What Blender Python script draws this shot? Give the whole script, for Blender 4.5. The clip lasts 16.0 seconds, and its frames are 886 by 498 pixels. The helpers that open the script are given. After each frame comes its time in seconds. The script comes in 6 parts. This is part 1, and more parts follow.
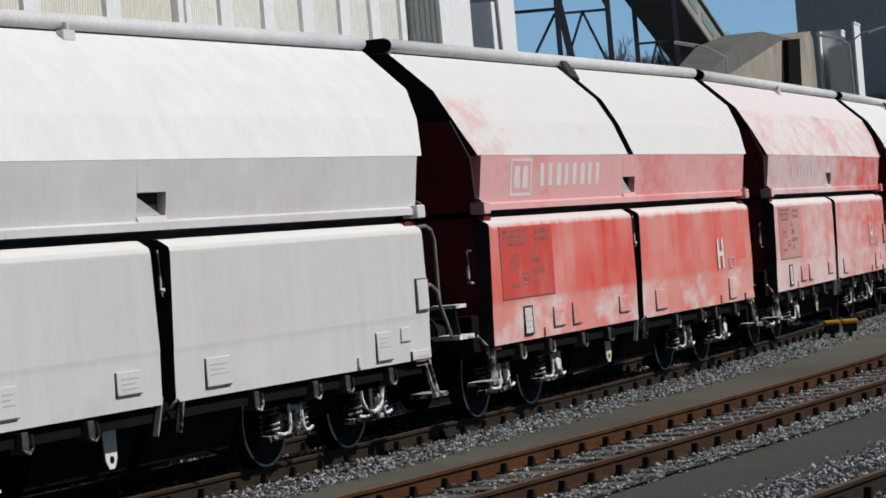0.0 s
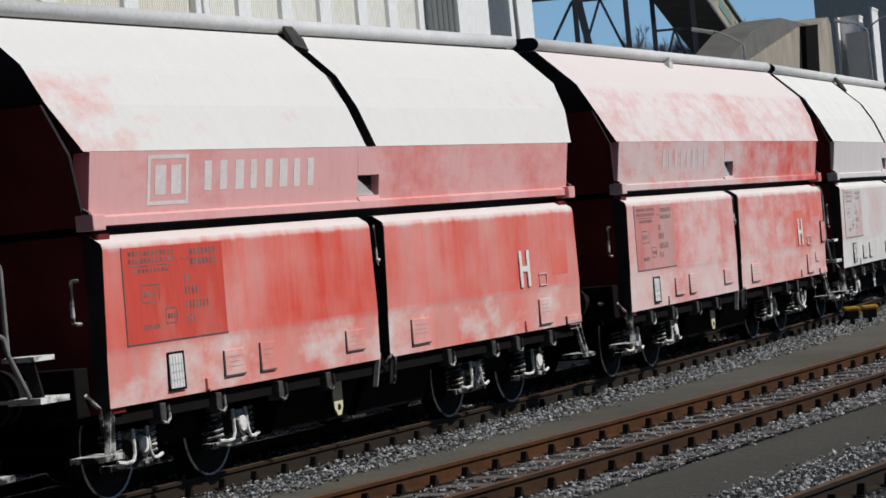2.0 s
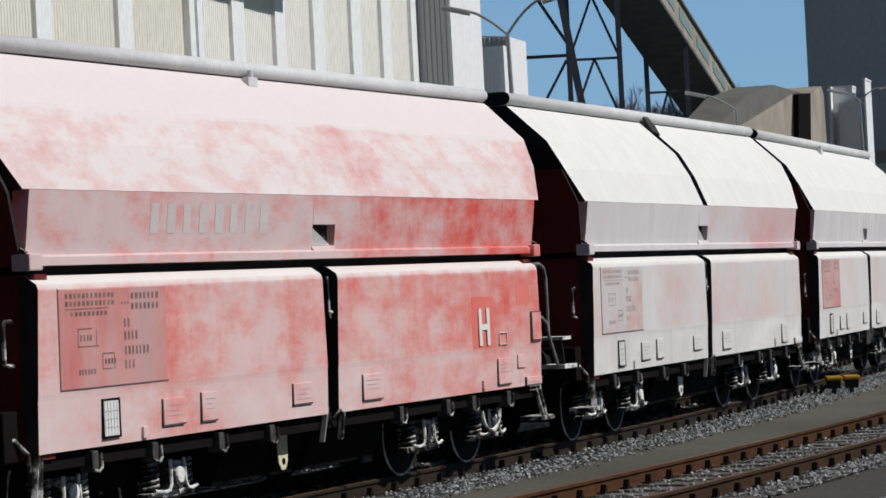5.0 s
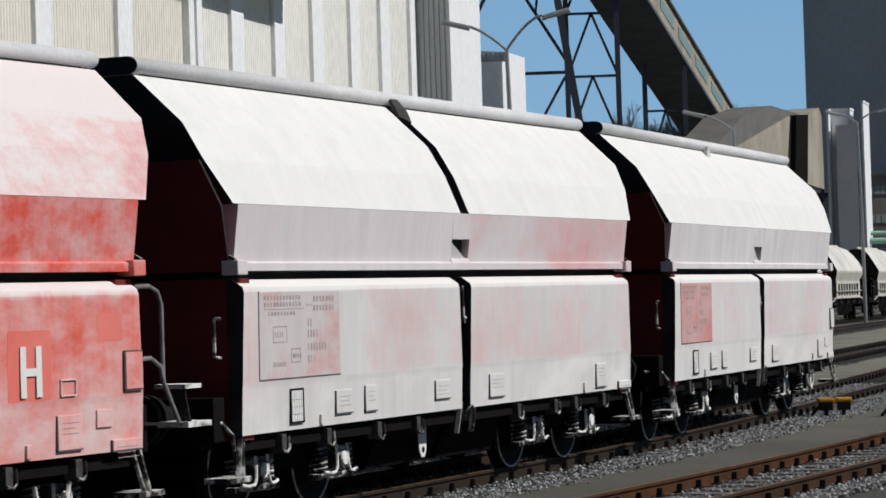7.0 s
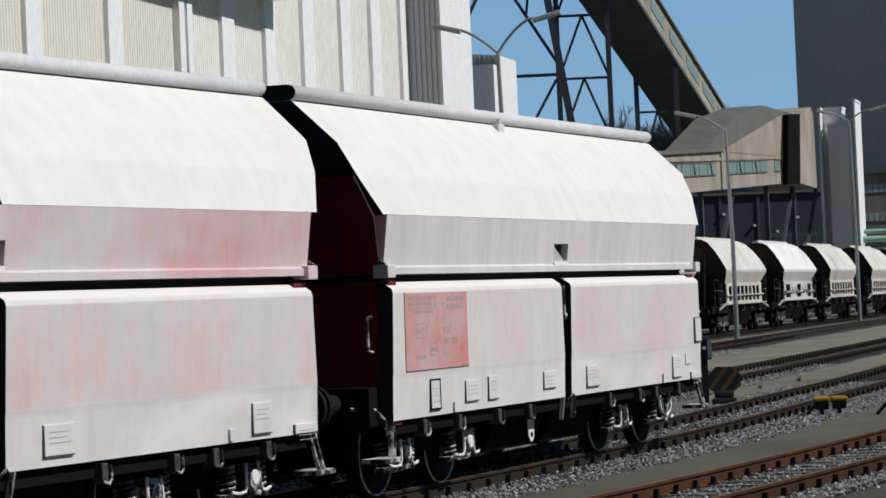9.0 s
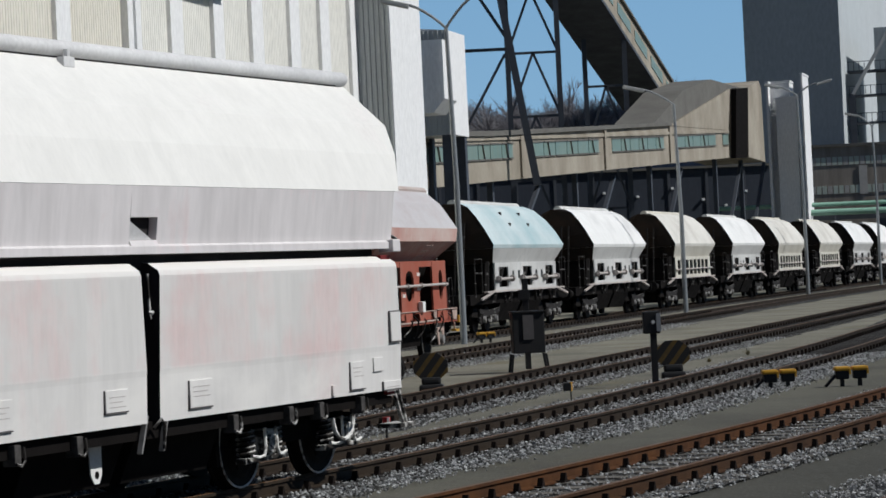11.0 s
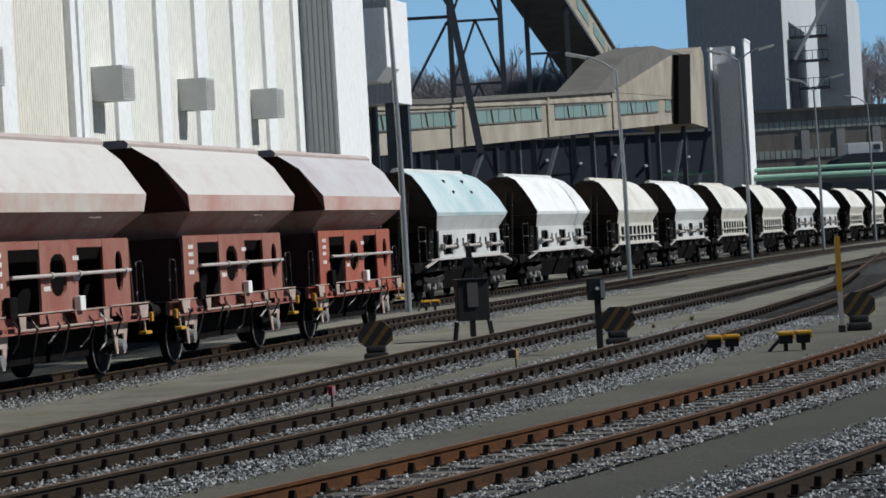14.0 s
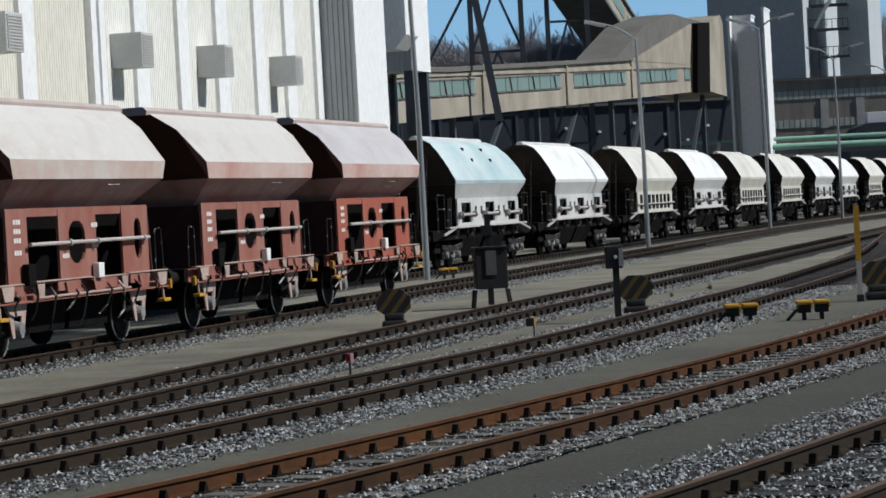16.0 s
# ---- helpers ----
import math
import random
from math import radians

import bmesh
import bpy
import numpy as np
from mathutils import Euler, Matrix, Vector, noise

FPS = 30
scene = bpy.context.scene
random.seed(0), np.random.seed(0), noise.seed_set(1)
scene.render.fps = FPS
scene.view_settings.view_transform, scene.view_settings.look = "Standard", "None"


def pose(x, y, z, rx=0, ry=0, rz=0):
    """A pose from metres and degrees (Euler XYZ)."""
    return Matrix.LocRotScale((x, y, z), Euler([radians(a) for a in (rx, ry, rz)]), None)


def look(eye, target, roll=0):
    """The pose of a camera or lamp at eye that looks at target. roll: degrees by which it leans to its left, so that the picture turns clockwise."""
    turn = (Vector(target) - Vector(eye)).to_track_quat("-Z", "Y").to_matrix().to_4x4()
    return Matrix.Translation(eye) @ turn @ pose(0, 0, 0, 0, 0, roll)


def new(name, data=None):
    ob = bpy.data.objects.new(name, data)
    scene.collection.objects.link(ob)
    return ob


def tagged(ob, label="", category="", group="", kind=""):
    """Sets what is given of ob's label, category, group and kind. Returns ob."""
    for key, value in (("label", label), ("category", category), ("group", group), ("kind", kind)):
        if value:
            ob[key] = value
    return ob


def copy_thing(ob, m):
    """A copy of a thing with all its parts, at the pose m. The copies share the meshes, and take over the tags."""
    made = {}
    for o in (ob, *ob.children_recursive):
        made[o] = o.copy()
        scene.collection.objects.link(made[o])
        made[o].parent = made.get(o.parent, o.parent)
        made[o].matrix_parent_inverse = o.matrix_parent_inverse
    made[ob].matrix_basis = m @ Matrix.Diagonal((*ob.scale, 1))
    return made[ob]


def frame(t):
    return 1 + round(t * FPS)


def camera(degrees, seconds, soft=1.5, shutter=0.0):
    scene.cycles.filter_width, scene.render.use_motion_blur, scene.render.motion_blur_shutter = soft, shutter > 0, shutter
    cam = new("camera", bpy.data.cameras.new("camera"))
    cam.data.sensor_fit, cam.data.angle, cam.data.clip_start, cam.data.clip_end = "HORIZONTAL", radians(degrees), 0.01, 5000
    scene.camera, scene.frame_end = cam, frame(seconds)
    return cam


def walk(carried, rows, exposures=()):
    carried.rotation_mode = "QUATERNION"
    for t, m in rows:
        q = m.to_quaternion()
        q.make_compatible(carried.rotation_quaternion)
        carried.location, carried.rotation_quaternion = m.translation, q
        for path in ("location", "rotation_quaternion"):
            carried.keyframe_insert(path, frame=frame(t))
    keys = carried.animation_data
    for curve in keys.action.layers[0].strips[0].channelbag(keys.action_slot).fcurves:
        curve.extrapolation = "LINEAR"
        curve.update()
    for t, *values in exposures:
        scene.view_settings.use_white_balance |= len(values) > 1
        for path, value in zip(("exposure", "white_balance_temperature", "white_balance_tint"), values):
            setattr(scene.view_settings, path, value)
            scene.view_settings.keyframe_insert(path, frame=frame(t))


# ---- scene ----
cam = camera(18.74, 16.0, 1.65)
EYE = (0.0, 0.0, 2.064)
PATH = [
    (0.0, 89.884, 4.854, 2.572),
    (0.5, 89.69, 5.031, 2.964),
    (1.0, 89.531, 5.157, 3.064),
    (1.5, 89.352, 5.459, 2.899),
    (2.0, 89.681, 5.262, 2.974),
    (2.5, 89.837, 5.384, 3.043),
    (3.0, 89.933, 5.349, 2.935),
    (3.5, 89.808, 5.322, 2.884),
    (4.0, 90.086, 4.005, 2.634),
    (4.2, 90.592, 3.807, 2.634),
    (6.3, 90.827, 1.579, 2.698),
    (6.5, 90.783, 1.727, 2.678),
    (7.0, 91.091, 1.796, 2.541),
    (7.5, 91.368, 2.499, 2.988),
    (8.0, 91.419, 2.349, 2.809),
    (8.5, 91.389, 2.371, 2.643),
    (9.0, 91.166, 2.517, 2.418),
    (9.5, 91.036, 2.613, 2.164),
    (10.0, 90.769, 2.863, 1.846),
    (12.3, 90.475, 2.795, 0.615),
    (12.5, 90.428, 3.012, 0.444),
    (13.0, 90.232, 2.993, 0.435),
    (13.5, 90.034, 3.112, 0.272),
    (14.0, 89.838, 3.244, 0.14),
    (14.5, 89.643, 3.287, 0.001),
    (15.0, 89.452, 3.266, 0.077),
    (15.5, 89.294, 3.082, 0.279),
    (16.0, 89.175, 3.071, 0.534),
]
LIGHT = [(0.0, -0.18, 6480, 9.5), (4.2, -0.17, 6480, 9.5), (6.3, -0.09, 6500, 10), (10.2, -0.12, 6450, 9), (12.3, -0.15, 6350, 8), (13.5, -0.18, 6320, 7.5), (14.0, 0.02, 6320, 7.5), (16.0, 0.07, 6320, 7.5)]
walk(cam, [(t, pose(*EYE, rx, ry, rz)) for t, rx, ry, rz in PATH], LIGHT)

# world, sun
world = bpy.data.worlds.new("sky")
scene.world = world
world.use_nodes = True
wn = world.node_tree.nodes
sky = wn.new("ShaderNodeTexSky")
sky.sky_type, sky.sun_disc = "NISHITA", False
SUN = Vector((0.985, -0.13, 0.95)).normalized()
sky.sun_elevation = math.asin(SUN.z)
sky.sun_rotation = math.atan2(SUN.x, SUN.y)
sky.altitude, sky.air_density, sky.dust_density, sky.ozone_density = 2500, 1.0, 0.0, 5.0
wn["Background"].inputs["Strength"].default_value = 0.037
world.node_tree.links.new(sky.outputs[0], wn["Background"].inputs["Color"])
sun = new("sun", bpy.data.lights.new("sun", "SUN"))
sun.data.energy, sun.data.angle, sun.data.color = 4.2, radians(0.53), (1.0, 0.98, 0.955)
sun.matrix_world = look(SUN * 60, (0, 0, 0))

# ---- materials ----
def nodes_of(name):
    m = bpy.data.materials.new(name)
    m.use_nodes = True
    nt = m.node_tree
    return m, nt, nt.nodes["Principled BSDF"]


def add(nt, kind, **values):
    n = nt.nodes.new("ShaderNode" + kind)
    for key, value in values.items():
        n.inputs[key.replace("_", " ")].default_value = value
    return n


def mix(nt, fac, a, b):
    """Mix of two colours; each is a socket or a colour."""
    n = nt.nodes.new("ShaderNodeMix")
    n.data_type = "RGBA"
    for socket, value in ((n.inputs[0], fac), (n.inputs[6], a), (n.inputs[7], b)):
        if isinstance(value, bpy.types.NodeSocket):
            nt.links.new(value, socket)
        else:
            socket.default_value = value if isinstance(value, float) else (*value, 1)
    return n.outputs[2]


def ramp(nt, source, lo, hi, a=0.0, b=1.0):
    n = nt.nodes.new("ShaderNodeMapRange")
    nt.links.new(source, n.inputs[0])
    for i, value in enumerate((lo, hi, a, b)):
        n.inputs[i + 1].default_value = value
    return n.outputs[0]


def grain(nt, scale, stretch=(1, 1, 1), detail=5.0, rough=0.6, shift=(0, 0, 0)):
    """Noise in the object's own metres."""
    co = nt.nodes.new("ShaderNodeTexCoord")
    mp = nt.nodes.new("ShaderNodeMapping")
    mp.inputs["Scale"].default_value, mp.inputs["Location"].default_value = stretch, shift
    nt.links.new(co.outputs["Object"], mp.inputs[0])
    n = add(nt, "TexNoise", Scale=scale, Detail=detail, Roughness=rough)
    nt.links.new(mp.outputs[0], n.inputs["Vector"])
    return n.outputs[0]


def times(nt, a, b, how="MULTIPLY"):
    n = nt.nodes.new("ShaderNodeMath")
    n.operation = how
    for socket, value in zip(n.inputs, (a, b)):
        if isinstance(value, bpy.types.NodeSocket):
            nt.links.new(value, socket)
        else:
            socket.default_value = value
    return n.outputs[0]


def bump(nt, bsdf, height, strength, distance):
    n = add(nt, "Bump", Strength=strength, Distance=distance)
    nt.links.new(height, n.inputs["Height"])
    nt.links.new(n.outputs[0], bsdf.inputs["Normal"])


def surface(name, colour, second=None, rough=0.7, metal=0.0, scale=3.0, fine=40.0, depth=0.004, stretch=(1, 1, 1), amount=0.6, jitter=0.0, gloss=0.3):
    """A colour with stains at one scale and grain at another."""
    m, nt, b = nodes_of(name)
    second = second or tuple(c * 0.6 for c in colour)
    g1, g2 = grain(nt, scale, stretch), grain(nt, fine, stretch, 3.0)
    col = mix(nt, ramp(nt, g1, 0.35, 0.7, 0.0, amount), colour, second)
    col = mix(nt, ramp(nt, g2, 0.3, 0.75, 0.0, 0.45), col, tuple(c * 0.55 for c in colour))
    if jitter:
        info = nt.nodes.new("ShaderNodeObjectInfo")
        col = mix(nt, ramp(nt, info.outputs["Random"], 0, 1, 0.0, jitter), col, tuple(c * 0.35 for c in colour))
    nt.links.new(col, b.inputs["Base Color"])
    nt.links.new(ramp(nt, g1, 0.3, 0.7, rough - 0.08, min(1.0, rough + 0.12)), b.inputs["Roughness"])
    b.inputs["Metallic"].default_value = metal
    b.inputs["Specular IOR Level"].default_value = gloss
    if depth:
        bump(nt, b, g2, 0.6, depth)
    return m


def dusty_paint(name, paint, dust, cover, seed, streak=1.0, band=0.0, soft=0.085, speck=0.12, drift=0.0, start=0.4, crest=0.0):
    """Wagon paint under potash dust: cover 0 shows the paint, 1 hides it. Soft patches, run-down streaks, a dustier foot and ledge by band; drift thickens (or thins) the dust past x = start; crest lays it on the flat top of a roof."""
    m, nt, b = nodes_of(name)
    sh = (seed * 3.7, seed * 1.3, seed * 2.1)
    patch = grain(nt, 0.55, (1, 1, 1.2), 5.0, 0.55, sh)
    runs = grain(nt, 1.3, (3.0, 3.0, 0.25), 5.0, 0.6, sh)
    fine = grain(nt, 9.0, (2.2, 2.2, 0.4), 4.0, 0.65, sh)
    spots = grain(nt, 4.5, (0.45, 1, 0.8), 6.0, 0.7, sh)
    w = 0.42 * streak
    tone = times(nt, times(nt, patch, 1.0 - speck - w), times(nt, runs, w), "ADD")
    tone = times(nt, tone, times(nt, spots, speck), "ADD")
    co = nt.nodes.new("ShaderNodeTexCoord")
    xyz = nt.nodes.new("ShaderNodeSeparateXYZ")
    nt.links.new(co.outputs["Object"], xyz.inputs[0])
    if drift:
        tone = times(nt, tone, ramp(nt, xyz.outputs[0], start - 0.5, start + 0.5, 0.0, drift), "ADD")
    if crest:
        tone = times(nt, tone, ramp(nt, xyz.outputs[2], 3.74, 3.84, 0.0, crest), "ADD")
    if band:
        tone = times(nt, tone, ramp(nt, xyz.outputs[2], 1.36, 1.30, 0.0, band), "ADD")
        ledge = ramp(nt, times(nt, xyz.outputs[2], times(nt, runs, 0.11), "ADD"), 2.23, 2.30, 0.0, 0.90)
        foot = times(nt, ramp(nt, xyz.outputs[2], 1.36, 1.30, 0.0, min(0.9, band * 9)), ramp(nt, grain(nt, 0.8, (1, 1, 1.6), 5.0, 0.6, (seed, 4, 0)), 0.48, 0.66))
        settled = times(nt, ledge, foot, "MAXIMUM")
    th = 0.5 + (0.5 - cover) * 0.34
    lay = ramp(nt, tone, th - soft, th + soft, 0.04, 0.97)
    deep = mix(nt, ramp(nt, fine, 0.3, 0.7), paint, tuple(c * 0.82 for c in paint))
    pale = mix(nt, ramp(nt, runs, 0.35, 0.7, 0.0, 0.8), dust, tuple(c * (1 - 0.26 * streak) for c in dust))
    pale = mix(nt, ramp(nt, fine, 0.45, 0.75, 0.0, 0.25), pale, tuple(c * 0.8 for c in dust))
    final = mix(nt, lay, deep, pale)
    if band:
        final = mix(nt, settled, final, (0.72, 0.70, 0.67))
    nt.links.new(final, b.inputs["Base Color"])
    nt.links.new(ramp(nt, lay, 0, 1, 0.5, 0.9), b.inputs["Roughness"])
    b.inputs["Specular IOR Level"].default_value = 0.25
    bump(nt, b, patch, 0.25, 0.02)
    return m


def plain(name, colour, rough=0.6, metal=0.0):
    m, nt, b = nodes_of(name)
    g = grain(nt, 9.0)
    nt.links.new(mix(nt, ramp(nt, g, 0.35, 0.7, 0.0, 0.5), colour, tuple(c * 0.7 for c in colour)), b.inputs["Base Color"])
    b.inputs["Roughness"].default_value, b.inputs["Metallic"].default_value = rough, metal
    return m


DUST = (0.74, 0.73, 0.70)
RED = (0.76, 0.062, 0.03)


def dusted(name, iron, dust, lo, hi, seed=0.0):
    """Dark iron with white potash dust caught in patches and on upward faces."""
    m, nt, b = nodes_of(name)
    g = grain(nt, 6.0, (1, 1, 1), 6.0, 0.65, (seed, 0, 0))
    geo = nt.nodes.new("ShaderNodeNewGeometry")
    xyz = nt.nodes.new("ShaderNodeSeparateXYZ")
    nt.links.new(geo.outputs["Normal"], xyz.inputs[0])
    lay = times(nt, g, ramp(nt, xyz.outputs[2], 0.2, 0.9, 0.0, 0.12), "ADD")
    nt.links.new(mix(nt, ramp(nt, lay, lo, hi), iron, dust), b.inputs["Base Color"])
    b.inputs["Roughness"].default_value, b.inputs["Specular IOR Level"].default_value = 0.8, 0.12
    return m


M_RAIL = surface("rail_rust", (0.088, 0.036, 0.012), (0.030, 0.015, 0.009), 0.75, 0.0, 2.5, 30.0, 0.002, amount=0.8, gloss=0.15)
M_SLEEPER_DARK = surface("oiled_sleeper", (0.045, 0.041, 0.037), (0.02, 0.018, 0.016), 0.9, 0.0, 2.0, 20.0, 0.008, jitter=0.5)
M_RAIL_DARK = surface("rail_brown", (0.032, 0.022, 0.014), (0.016, 0.012, 0.009), 0.7, 0.0, 2.0, 30.0, 0.002, gloss=0.15)
M_RAIL_MID = surface("rail_umber", (0.058, 0.028, 0.012), (0.026, 0.015, 0.010), 0.75, 0.0, 2.5, 30.0, 0.002, amount=0.8, gloss=0.15)
M_RUN = surface("rail_tread", (0.15, 0.085, 0.045), (0.09, 0.05, 0.03), 0.6, 0.2, 1.0, 30.0, 0.0, gloss=0.2)
M_SLEEPER = surface("sleeper", (0.15, 0.138, 0.12), (0.05, 0.044, 0.038), 0.9, 0.0, 2.0, 20.0, 0.008, jitter=0.5)


def stony_bed():
    """Packed grey ballast: small stones of mixed tone with dark gaps."""
    m, nt, b = nodes_of("ballast")
    co = nt.nodes.new("ShaderNodeTexCoord")
    cell = add(nt, "TexVoronoi", Scale=26.0)
    nt.links.new(co.outputs["Object"], cell.inputs["Vector"])
    tone = nt.nodes.new("ShaderNodeSeparateXYZ")
    nt.links.new(cell.outputs["Color"], tone.inputs[0])
    col = mix(nt, ramp(nt, tone.outputs[0], 0.35, 1.0), (0.030, 0.029, 0.027), (0.27, 0.27, 0.265))
    col = mix(nt, ramp(nt, cell.outputs["Distance"], 0.35, 0.62), col, (0.012, 0.012, 0.011))
    col = mix(nt, ramp(nt, grain(nt, 1.1), 0.40, 0.68, 0.0, 0.75), col, (0.026, 0.023, 0.020))
    nt.links.new(col, b.inputs["Base Color"])
    b.inputs["Roughness"].default_value, b.inputs["Specular IOR Level"].default_value = 0.95, 0.2
    bump(nt, b, cell.outputs["Distance"], 0.8, 0.03)
    return m


M_BALLAST = stony_bed()
M_DARK_BALLAST = surface("dark_ballast", (0.026, 0.026, 0.027), (0.008, 0.008, 0.009), 0.95, 0.0, 1.2, 22.0, 0.05, amount=0.8)


def yard_grit():
    """Pale compacted grit far down the yard, darker along the near tracks."""
    m, nt, b = nodes_of("yard_ground")
    co = nt.nodes.new("ShaderNodeTexCoord")
    xyz = nt.nodes.new("ShaderNodeSeparateXYZ")
    nt.links.new(co.outputs["Object"], xyz.inputs[0])
    across = times(nt, times(nt, xyz.outputs[0], 0.92), times(nt, xyz.outputs[1], -0.38), "ADD")
    worn = times(nt, across, times(nt, grain(nt, 0.35), 5.0), "ADD")
    near_dark = ramp(nt, worn, -20.0, -4.5)
    blot, fine, pebble = grain(nt, 0.3, (1, 1, 1), 6.0), grain(nt, 7.0), grain(nt, 26.0, (1, 1, 1), 3.0)
    col = mix(nt, near_dark, (0.215, 0.205, 0.162), (0.050, 0.049, 0.040))
    col = mix(nt, ramp(nt, blot, 0.40, 0.68, 0.0, 0.6), col, (0.055, 0.053, 0.044))
    moss = times(nt, ramp(nt, grain(nt, 0.5, (1, 1, 1), 5.0, 0.6, (7, 3, 0)), 0.56, 0.70, 0.0, 0.55), ramp(nt, near_dark, 0.3, 0.9, 1.0, 0.0))
    col = mix(nt, moss, col, (0.15, 0.125, 0.055))
    col = mix(nt, ramp(nt, fine, 0.35, 0.75, 0.0, 0.45), col, (0.05, 0.048, 0.042))
    col = mix(nt, ramp(nt, pebble, 0.58, 0.72, 0.0, 0.5), col, (0.26, 0.255, 0.24))
    nt.links.new(col, b.inputs["Base Color"])
    b.inputs["Roughness"].default_value, b.inputs["Specular IOR Level"].default_value = 0.95, 0.2
    bump(nt, b, fine, 0.6, 0.03)
    return m


M_GROUND = yard_grit()
M_CHAIR = surface("rail_clip", (0.014, 0.010, 0.008), None, 0.8, 0.0, 5.0, 40.0, 0.0, gloss=0.1)
M_DARK = surface("grime_and_shade_black", (0.011, 0.0095, 0.009), (0.006, 0.0055, 0.005), 0.9, 0.0, 3.0, 30.0, 0.003, gloss=0.05)
M_WHEEL = surface("wheel_steel", (0.016, 0.014, 0.013), (0.008, 0.007, 0.007), 0.8, 0.0, 4.0, 30.0, 0.0, gloss=0.1)
M_DUSTY_METAL = dusted("dusted_iron", (0.03, 0.027, 0.025), (0.62, 0.61, 0.58), 0.50, 0.66)
M_STEP = dusted("dark_dusted_iron", (0.022, 0.02, 0.019), (0.55, 0.53, 0.51), 0.60, 0.74, 3.0)
M_TUBE = surface("grey_tube", (0.24, 0.235, 0.23), (0.10, 0.095, 0.09), 0.8, 0.0, 6.0, 30.0, 0.0, amount=0.9)
M_BRIGHT = dusted("white_dusted_iron", (0.08, 0.075, 0.07), (0.72, 0.71, 0.68), 0.36, 0.52, 7.0)

# ---- building tools ----
def bm_box(bm, x0, x1, y0, y1, z0, z1, matrix=None, bevel=0.0):
    vs = [bm.verts.new(p) for p in ((x0, y0, z0), (x1, y0, z0), (x1, y1, z0), (x0, y1, z0), (x0, y0, z1), (x1, y0, z1), (x1, y1, z1), (x0, y1, z1))]
    for f in ((3, 2, 1, 0), (4, 5, 6, 7), (0, 1, 5, 4), (1, 2, 6, 5), (2, 3, 7, 6), (3, 0, 4, 7)):
        bm.faces.new([vs[i] for i in f])
    if bevel:
        edges = {e for v in vs for e in v.link_edges}
        made = bmesh.ops.bevel(bm, geom=list(edges), offset=bevel, segments=2, affect="EDGES", profile=0.6)
        vs = list({v for f in made["faces"] for v in f.verts} | {v for v in vs if v.is_valid})
    if matrix is not None:
        bmesh.ops.transform(bm, matrix=matrix, verts=vs)
    return vs


def bm_rod(bm, a, b, r, n=8, r2=None):
    """A round bar from a to b."""
    a, b = Vector(a), Vector(b)
    q = (b - a).to_track_quat("Z", "Y")
    rings = []
    for p, rad in ((a, r), (b, r if r2 is None else r2)):
        rings.append([bm.verts.new(p + q @ Vector((rad * math.cos(2 * math.pi * i / n), rad * math.sin(2 * math.pi * i / n), 0))) for i in range(n)])
    for i in range(n):
        bm.faces.new((rings[0][i], rings[0][(i + 1) % n], rings[1][(i + 1) % n], rings[1][i]))
    bm.faces.new(rings[0][::-1])
    bm.faces.new(rings[1])


def bm_bar(bm, a, b, w, h):
    """A square bar from a to b."""
    a, b = Vector(a), Vector(b)
    d = b - a
    bm_box(bm, -w / 2, w / 2, -h / 2, h / 2, 0, d.length, Matrix.Translation(a) @ d.to_track_quat("Z", "Y").to_matrix().to_4x4())


def bm_tube(bm, points, r, n=8):
    """One bent round tube through the points."""
    points = [Vector(p) for p in points]
    rings = []
    for k, p in enumerate(points):
        d = (points[min(k + 1, len(points) - 1)] - points[max(k - 1, 0)]).normalized()
        side = d.cross(Vector((0.03, 1, 0.05))).normalized()
        other = d.cross(side)
        rings.append([bm.verts.new(p + side * (r * math.cos(6.2832 * i / n)) + other * (r * math.sin(6.2832 * i / n))) for i in range(n)])
    for a, b in zip(rings, rings[1:]):
        for i in range(n):
            bm.faces.new((a[i], a[(i + 1) % n], b[(i + 1) % n], b[i]))
    bm.faces.new(rings[0][::-1])
    bm.faces.new(rings[-1])


def bm_prism(bm, outline, x0, x1):
    """A (y, z) outline drawn out along x. x0 and x1: numbers, or one for each point."""
    k = len(outline)
    xs0 = x0 if isinstance(x0, (list, tuple)) else [x0] * k
    xs1 = x1 if isinstance(x1, (list, tuple)) else [x1] * k
    a = [bm.verts.new((xs0[i], *outline[i])) for i in range(k)]
    b = [bm.verts.new((xs1[i], *outline[i])) for i in range(k)]
    for i in range(k):
        j = (i + 1) % k
        bm.faces.new((a[i], a[j], b[j], b[i]))
    bm.faces.new(a[::-1])
    bm.faces.new(b)


def bm_slab(bm, corners, offset):
    """A plate: corners in order, drawn out by the vector offset."""
    a = [bm.verts.new(p) for p in corners]
    b = [bm.verts.new(Vector(p) + Vector(offset)) for p in corners]
    k = len(a)
    for i in range(k):
        j = (i + 1) % k
        bm.faces.new((a[i], a[j], b[j], b[i]))
    bm.faces.new(a[::-1])
    bm.faces.new(b)


def mesh_of(name, bm, material):
    bmesh.ops.recalc_face_normals(bm, faces=bm.faces[:])
    me = bpy.data.meshes.new(name)
    bm.to_mesh(me)
    bm.free()
    me.materials.append(material)
    return me


def part(name, bm, material, parent, label="", smooth=False):
    """One mesh object under a thing or a part."""
    me = bm if isinstance(bm, bpy.types.Mesh) else mesh_of(name, bm, material)
    if smooth:
        for p in me.polygons:
            p.use_smooth = True
    ob = new(name, me)
    ob.parent = parent
    return tagged(ob, label)


def thing(name, m, label, category, group="", kind=""):
    ob = new(name)
    ob.empty_display_size = 0.2
    ob.matrix_basis = m
    return tagged(ob, label, category, group, kind)


